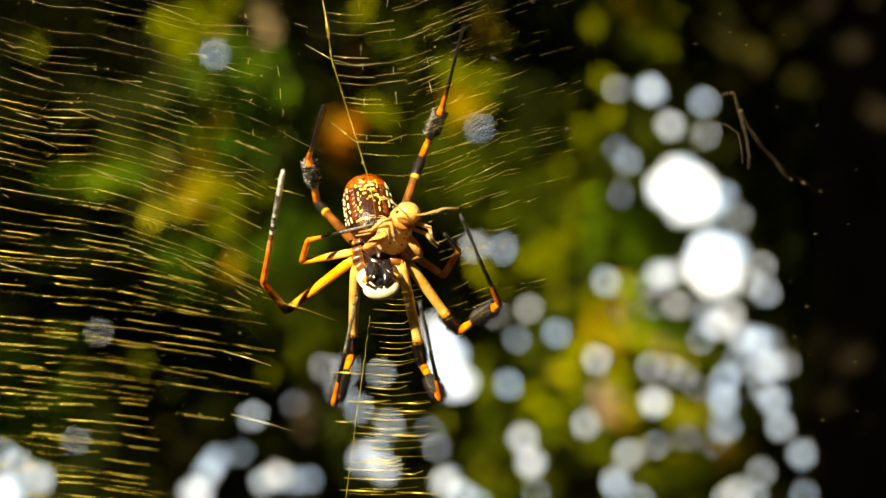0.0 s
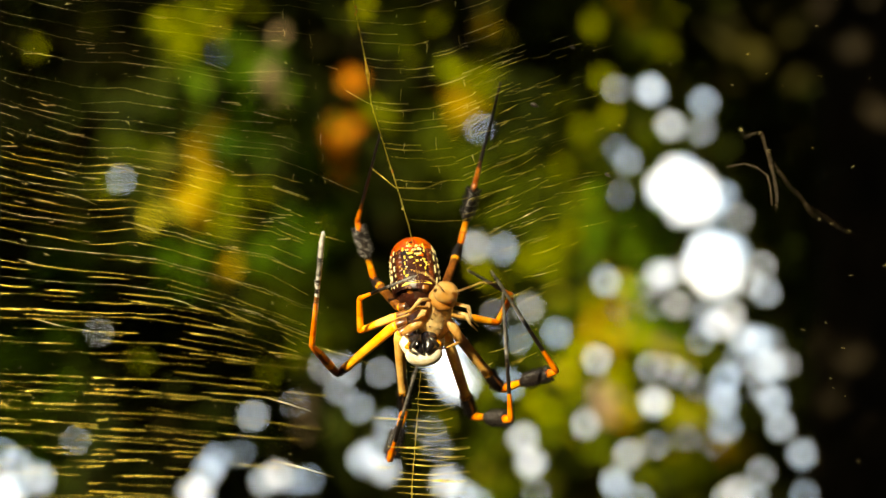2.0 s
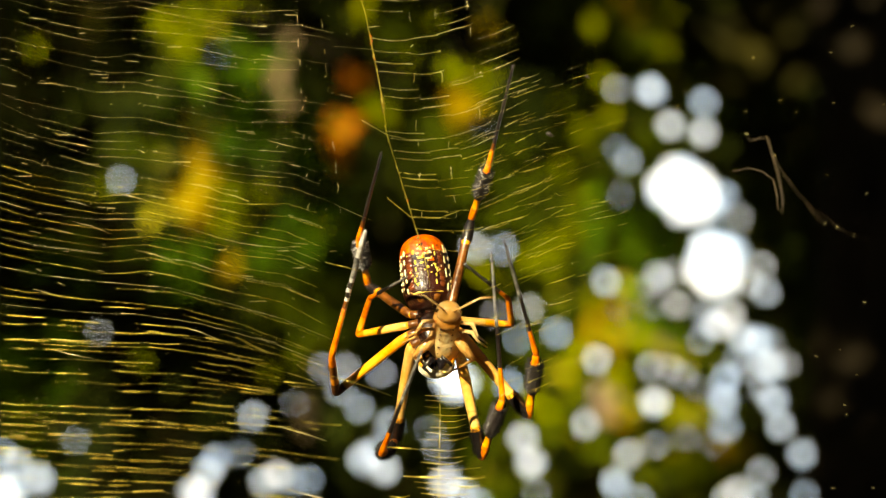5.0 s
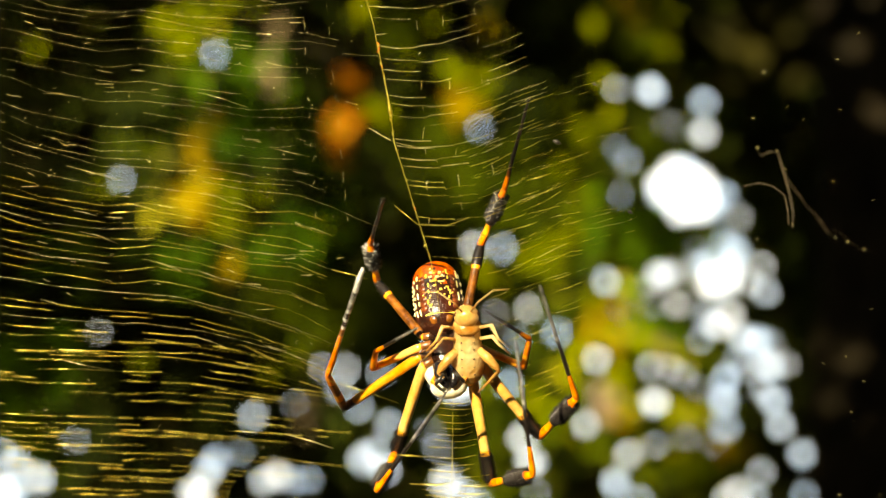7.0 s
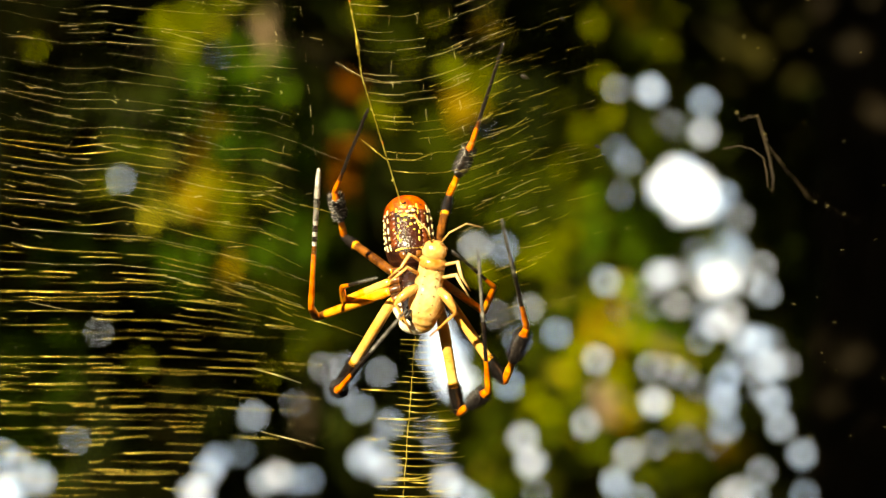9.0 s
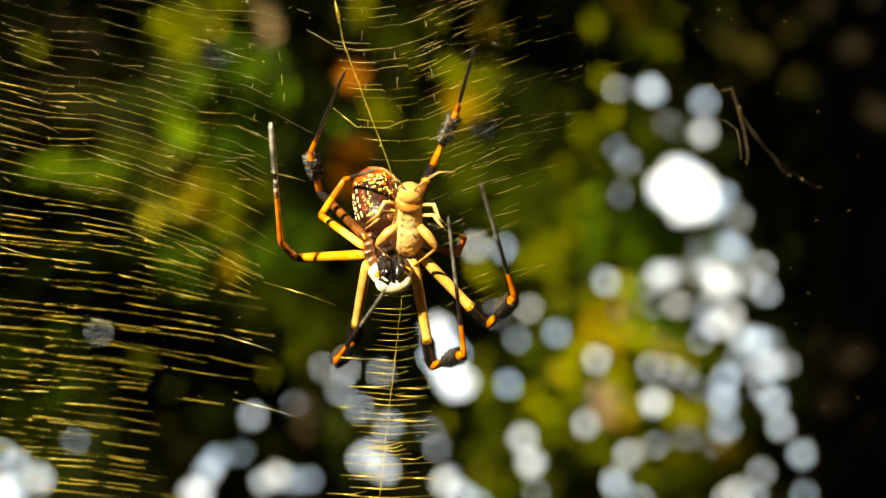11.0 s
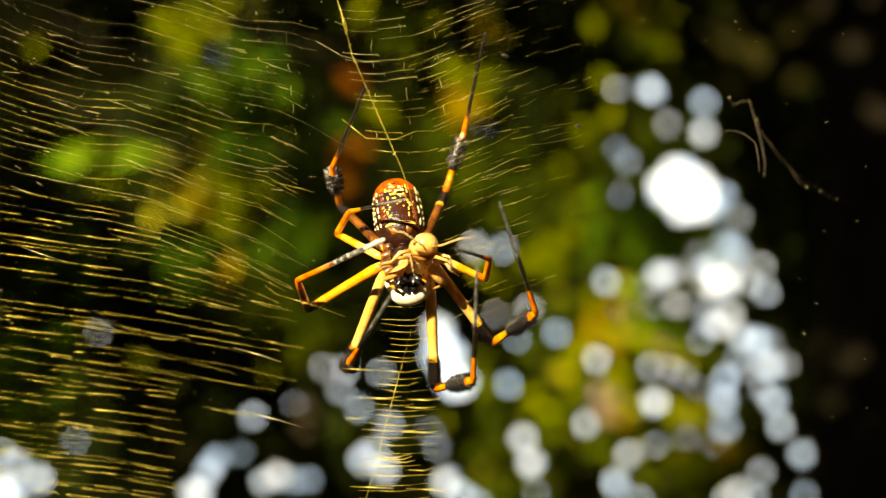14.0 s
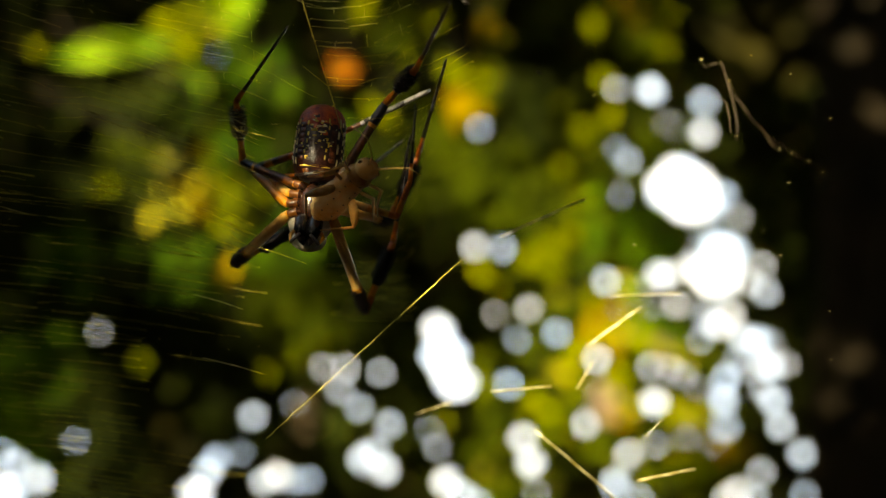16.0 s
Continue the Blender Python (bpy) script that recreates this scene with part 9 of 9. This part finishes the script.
    walk(web_wing, [
        (0, pose(-0.04362, 0.28300, 1.51761, 0, 4.00, 0)), (0.5, pose(-0.04073, 0.28300, 1.51603, 0, 3.36, 0)), (1, pose(-0.03797, 0.28300, 1.51077, 0, 2.73, 0)),
        (1.5, pose(-0.03613, 0.28300, 1.50880, 0, 2.00, 0)), (2, pose(-0.03455, 0.28300, 1.50723, 0, 0.83, 0)), (2.5, pose(-0.03166, 0.28300, 1.50105, 0, 0.00, 0)),
        (3, pose(-0.03311, 0.28300, 1.50197, 0, 0.64, 0)), (3.5, pose(-0.03666, 0.28300, 1.50788, 0, 1.50, 0)), (4, pose(-0.03127, 0.28300, 1.50315, 0, 1.00, 0)),
        (4.2, pose(-0.03035, 0.28300, 1.50013, 0, 1.00, 0)), (4.5, pose(-0.03056, 0.28300, 1.50013, 0, 0.86, 0)), (5, pose(-0.03109, 0.28300, 1.50054, 0, 0.61, 0)),
        (5.5, pose(-0.03171, 0.28300, 1.50123, 0, 0.35, 0)), (6, pose(-0.03224, 0.28300, 1.50193, 0, 0.12, 0)), (6.3, pose(-0.03245, 0.28300, 1.50223, 0, 0.00, 0)),
        (6.5, pose(-0.03153, 0.28300, 1.50197, 0, -0.01, 0)), (7, pose(-0.02943, 0.28300, 1.49882, 0, 0.00, 0)), (7.5, pose(-0.03127, 0.28300, 1.50158, 0, -0.48, 0)),
        (8, pose(-0.03574, 0.28300, 1.50907, 0, -1.00, 0)), (8.5, pose(-0.03836, 0.28300, 1.51261, 0, -1.34, 0)), (9, pose(-0.03679, 0.28300, 1.51366, 0, -1.50, 0)),
        (9.2, pose(-0.03534, 0.28300, 1.51130, 0, -1.00, 0)), (9.5, pose(-0.03646, 0.28300, 1.51259, 0, -0.14, 0)), (10, pose(-0.03858, 0.28300, 1.51509, 0, 1.38, 0)),
        (10.5, pose(-0.04092, 0.28300, 1.51793, 0, 2.92, 0)), (11, pose(-0.04335, 0.28300, 1.52098, 0, 4.44, 0)), (11.3, pose(-0.03930, 0.28300, 1.52286, 0, 5.30, 0)),
        (11.5, pose(-0.04088, 0.28300, 1.52575, 0, 5.80, 0)), (12, pose(-0.03930, 0.28300, 1.52233, 0, 5.85, 0)), (12.5, pose(-0.03799, 0.28300, 1.52023, 0, 5.80, 0)),
        (13, pose(-0.03746, 0.28300, 1.51931, 0, 5.77, 0)), (13.5, pose(-0.03930, 0.28300, 1.52233, 0, 5.80, 0)), (14, pose(-0.03575, 0.28300, 1.51839, 0, 6.08, 0)),
        (14.5, pose(-0.03378, 0.28300, 1.51708, 0, 6.30, 0)), (15, pose(-0.03010, 0.28300, 1.51839, 0, 5.80, 0)), (15.5, pose(-0.03786, 0.28300, 1.52615, 0, 5.30, 0)),
        (16, pose(-0.04469, 0.28300, 1.53048, 0, 4.80, 0)),
    ])
    walk(dry_stalk, [
        (0, pose(-0.01215, 0, 0.01610)), (0.5, pose(-0.00994, 0, 0.01294)), (1, pose(-0.00600, 0, 0.00868)),
        (1.5, pose(-0.00489, 0, 0.00695)), (2, pose(-0.00442, 0, 0.00505)), (2.5, pose(-0.00410, 0, 0.00426)),
        (3, pose(-0.00458, 0, 0.00616)), (3.5, pose(-0.00695, 0, 0.01058)), (4, pose(-0.00395, 0, 0.00789)),
        (4.2, pose(-0.00268, 0, 0.00521)), (4.5, pose(-0.00267, 0, 0.00460)), (5, pose(-0.00284, 0, 0.00389)),
        (5.5, pose(-0.00312, 0, 0.00340)), (6, pose(-0.00332, 0, 0.00291)), (6.3, pose(-0.00331, 0, 0.00253)),
        (6.5, pose(-0.00221, 0, 0.00189)), (7, pose(0.00000, 0, -0.00000)), (7.5, pose(-0.00174, 0, 0.00110)),
        (8, pose(-0.00505, 0, 0.00568)), (8.5, pose(-0.00773, 0, 0.00979)), (9, pose(-0.00552, 0, 0.00979)),
        (9.2, pose(-0.00505, 0, 0.00868)), (9.5, pose(-0.00617, 0, 0.00990)), (10, pose(-0.00821, 0, 0.01211)),
        (10.5, pose(-0.01037, 0, 0.01454)), (11, pose(-0.01251, 0, 0.01714)), (11.3, pose(-0.01373, 0, 0.01878)),
        (11.5, pose(-0.01421, 0, 0.02147)), (12, pose(-0.01215, 0, 0.01736)), (12.5, pose(-0.01105, 0, 0.01563)),
        (13, pose(-0.00915, 0, 0.01468)), (13.5, pose(-0.01310, 0, 0.01799)), (14, pose(-0.00773, 0, 0.01389)),
        (14.5, pose(-0.00600, 0, 0.01279)), (15, pose(-0.00284, 0, 0.01389)), (15.5, pose(-0.00947, 0, 0.02052)),
        (16, pose(-0.01531, 0, 0.02431)),
    ])
    walk(dragline, [
        (0, pose(-0.01719, 0.28700, 1.48414, 0.0, 7.6, 0.0)), (0.5, pose(-0.01206, 0.28700, 1.47879, 0.0, 6.8, 0.0)), (1, pose(-0.01057, 0.28700, 1.47439, 0.0, 5.9, 0.0)),
        (1.5, pose(-0.00738, 0.28700, 1.47284, 0.0, 5.0, 0.0)), (2, pose(-0.00529, 0.28700, 1.47143, 0.0, 4.1, 0.0)), (2.5, pose(-0.00089, 0.28700, 1.47078, 0.0, 3.2, 0.0)),
        (3, pose(-0.00257, 0.28700, 1.47354, 0.0, 2.5, 0.0)), (3.5, pose(-0.00826, 0.28700, 1.47881, 0.0, 1.9, 0.0)), (4, pose(-0.00216, 0.28700, 1.47512, 0.0, 1.5, 0.0)),
        (4.2, pose(-0.00221, 0.28700, 1.47156, 0.0, 1.3, 0.0)), (4.5, pose(-0.00159, 0.28700, 1.47092, 0.0, 1.1, 0.0)), (5, pose(-0.00055, 0.28700, 1.47018, 0.0, 0.9, 0.0)),
        (5.5, pose(0.00050, 0.28700, 1.46967, 0.0, 0.7, 0.0)), (6, pose(0.00156, 0.28700, 1.46916, 0.0, 0.7, 0.0)), (6.3, pose(0.00220, 0.28700, 1.46876, 0.0, 0.7, 0.0)),
        (6.5, pose(0.00317, 0.28700, 1.46829, 0.0, 0.7, 0.0)), (7, pose(0.00240, 0.28700, 1.46549, 0.0, 0.9, 0.0)), (7.5, pose(-0.00105, 0.28700, 1.46657, 0.0, 1.4, 0.0)),
        (8, pose(-0.00546, 0.28700, 1.47415, 0.0, 2.3, 0.0)), (8.5, pose(-0.00670, 0.28700, 1.47780, 0.0, 3.4, 0.0)), (9, pose(-0.00653, 0.28700, 1.48015, 0.0, 4.2, 0.0)),
        (9.2, pose(-0.00537, 0.28700, 1.47753, 0.0, 4.5, 0.0)), (9.5, pose(-0.00604, 0.28700, 1.47904, 0.0, 4.9, 0.0)), (10, pose(-0.00715, 0.28700, 1.48198, 0.0, 5.4, 0.0)),
        (10.5, pose(-0.00833, 0.28700, 1.48524, 0.0, 5.9, 0.0)), (11, pose(-0.00971, 0.28700, 1.48859, 0.0, 6.4, 0.0)), (11.3, pose(-0.01068, 0.28700, 1.49054, 0.0, 6.7, 0.0)),
        (11.5, pose(-0.01339, 0.28700, 1.49252, 0.0, 7.0, 0.0)), (12, pose(-0.01429, 0.28700, 1.48540, 0.0, 7.7, 0.0)), (12.5, pose(-0.01119, 0.28700, 1.48414, 0.0, 8.5, 0.0)),
        (13, pose(-0.01030, 0.28700, 1.48283, 0.0, 9.9, 0.0)), (13.5, pose(-0.01105, 0.28700, 1.48842, 0.0, 12.1, 0.0)), (14, pose(-0.00748, 0.28700, 1.48101, 0.0, 14.9, 0.0)),
        (14.5, pose(-0.00959, 0.28700, 1.48015, 0.0, 18.1, 0.0)), (15, pose(-0.00719, 0.28700, 1.48414, 0.0, 20.6, 0.0)), (15.2, pose(-0.00334, 0.28700, 1.48434, 0.0, 29.5, 0.0)),
        (15.5, pose(-0.00586, 0.28700, 1.48748, 0.0, 42.2, 0.0)), (15.8, pose(0.00080, 0.28700, 1.48947, 0.0, 50.2, 0.0)), (16, pose(0.00480, 0.28700, 1.49787, 0.0, 47.5, 0.0)),
    ])
    # green leaves lifted by a gust
    walk(swaying_spray, [(t, pose(dx, 0, dz)) for t, dx, dz in ((0, -0.05, -0.03), (1.1, -0.08, -0.06), (2.0, -0.82, -0.12), (3.0, -0.90, -0.12), (6.5, -0.90, -0.12), (9.2, -0.80, -0.08), (11.5, -0.02, 0.0), (12.5, 0, 0), (13.5, -0.02, 0.03),
                                                               (14.5, -0.02, 0.07), (15, 0.03, 0.17), (15.5, 0.04, 0.22), (15.7, 0.03, 0.19), (16, 0.02, 0.36))])
    # a leafy twig drifts into the bright column and out again
    walk(drifting_twig, [(t, pose(*at(1228 + dx, 436 + dy, 4.4))) for t, dx, dy in ((0, -100, -12), (2, -104, -6), (4.2, -92, -8), (6.3, -12, 0), (8, 0, 0), (9.2, 4, 2), (11.3, 10, 14), (12.5, 12, 16), (14, 4, 6), (15, 0, 2), (16, -42, -16))])
    walk(lone_leaf, [(t, pose(*at(x, y, 4.4))) for t, x, y in ((0, 1240, 232), (2, 1246, 240), (4.2, 1238, 236), (5.2, 1206, 226), (6.3, 1187, 222), (9.2, 1184, 224), (12, 1188, 221), (15, 1190, 224), (16, 1186, 222))])
    for ob, rows in zip(loose_leaves, (
            ((0, 330, 70), (0.4, 345, 82), (0.9, 378, 96), (6.4, 377, 95), (6.9, 352, 76), (8.2, 345, 70), (8.8, 378, 95), (16, 378, 95)),
            ((0, 262, 290), (8.2, 258, 288), (9.2, 240, 300), (11.3, 217, 317), (14, 216, 316), (16, 217, 316)),
            ((0, 808, 196), (2.4, 812, 198), (3.2, 845, 226), (6.4, 845, 225), (6.9, 806, 196), (7.6, 808, 198), (8.2, 845, 226), (14.8, 845, 225), (15.4, 812, 198), (16, 806, 194)))):
        walk(ob, [(t, pose(*at(x, y, 4.4))) for t, x, y in rows])
    # sprays that hang loose and swing, or turn their edges to the sun
    for k, rows in (
            (0, ((0, 602, 248, 0), (3, 603, 252, 0), (7, 603, 240, 0), (8, 607, 268, 0), (9, 614, 294, 0), (11.3, 618, 296, 0), (15, 620, 292, 0), (15.4, 590, 310, 0), (16, 562, 330, 0))),
            (1, ((0, 630, 110, 70), (0.6, 631, 140, 30), (1, 630, 148, 0), (2, 630, 148, 0), (3, 632, 146, 70), (7, 618, 150, 60), (9, 618, 160, 60), (11.3, 630, 140, 0), (12.5, 634, 148, 0), (13.5, 625, 152, 60), (15, 612, 150, 60), (16, 616, 128, 10))),
            (3, ((0, 372, 246, 50), (1.5, 368, 256, 0), (4, 368, 270, 0), (6.5, 372, 278, 0), (7, 366, 252, 0), (9, 368, 250, 40), (11.3, 372, 244, 84), (16, 374, 250, 84))),
            (4, ((0, 345, 345, 60), (1.5, 345, 350, 0), (7, 342, 354, 0), (9, 344, 348, 40), (11.3, 345, 345, 84), (16, 345, 345, 84))),
            (12, ((0, 471, 40, 0), (1, 475, 100, 0), (2, 483, 150, 0), (3, 498, 162, 0), (4, 501, 165, 0), (6.5, 492, 144, 0), (7, 481, 136, 0), (8, 492, 105, 0), (9, 472, 68, 0), (11.5, 474, 38, 0), (12.5, 468, 64, 0), (13.5, 452, 10, 0), (14.5, 455, -70, 0), (16, 455, -120, 0)))):
        d = 3.6 + 0.02 * (k % 5)
        walk(sprays[k], [(t, pose(*at(x, y, d), 0, 0, turn)) for t, x, y, turn in rows])
    # the added branch overhead dips and its shade covers the spider
    base = Vector((at(850, 441, 0.3).x, 0.3, at(850, 780, 0.3).z)) + 1.3 * TO_SUN
    walk(shade_branch, [(t, pose(base.x + dx, base.y, base.z + dz)) for t, dx, dz in ((0, 0.1, 0.25), (7, 0.11, 0.26), (13.8, 0.1, 0.24), (14.5, 0.06, 0.22), (14.8, 0.04, 0.15), (15, 0.03, 0.105), (15.1, 0.026, 0.055), (15.2, 0.022, 0.015), (15.3, 0.018, 0.0), (15.5, 0.01, 0.0), (16, 0.0, 0.0))])
    # the added sparse spray drifts over the spider, dimming it, and off again
    mid = at(760, 560, 0.3) + 1.5 * TO_SUN
    walk(sparse_spray, [(t, pose(mid.x + dx, mid.y, mid.z + dz)) for t, dx, dz in ((0, 0.10, 0.07), (0.8, 0.07, 0.05), (1.6, 0.02, 0.012), (2.5, 0.0, 0.0), (4.2, -0.004, 0.0), (6.3, 0.0, -0.004), (6.8, 0.006, -0.002), (7.3, 0.045, 0.015), (7.8, 0.10, 0.03), (9.2, 0.14, 0.06), (13.5, 0.15, 0.07), (14.3, 0.08, 0.03), (14.8, 0.0, 0.0), (15.1, -0.012, 0.006), (15.4, -0.05, 0.05), (16, -0.09, 0.09))])
    # more of the added sprays pass over the upper web early on to dim it
    for ob, (sx, sy, turn) in zip(high_sprays, ((300, 50, 80), (440, 75, 66), (560, 50, 84), (680, 70, 71), (790, 50, 60), (860, 90, 86))):
        over = at(sx, sy, 0.29) + 1.5 * TO_SUN
        walk(ob, [(t, pose(over.x + dx, over.y, over.z + dz, 0, turn, 0)) for t, dx, dz in ((0, 0.015, 0.08), (0.4, 0.008, 0.04), (0.9, 0.003, 0.010), (1.9, 0, 0), (2.7, -0.004, 0.002), (3.2, -0.01, 0.05), (3.8, -0.02, 0.12), (16, -0.02, 0.14))])
    # torn threads swing in from below
    walk(torn_silk, [(t, pose(dx, 0, dz)) for t, dx, dz in ((0, 0.03, -0.22), (12, 0.03, -0.22), (14.5, 0.03, -0.22), (15.2, 0.03, -0.20), (15.5, 0.025, -0.14), (15.7, 0.008, -0.03), (15.85, 0, 0.0), (16, 0, 0.0))])


motions()
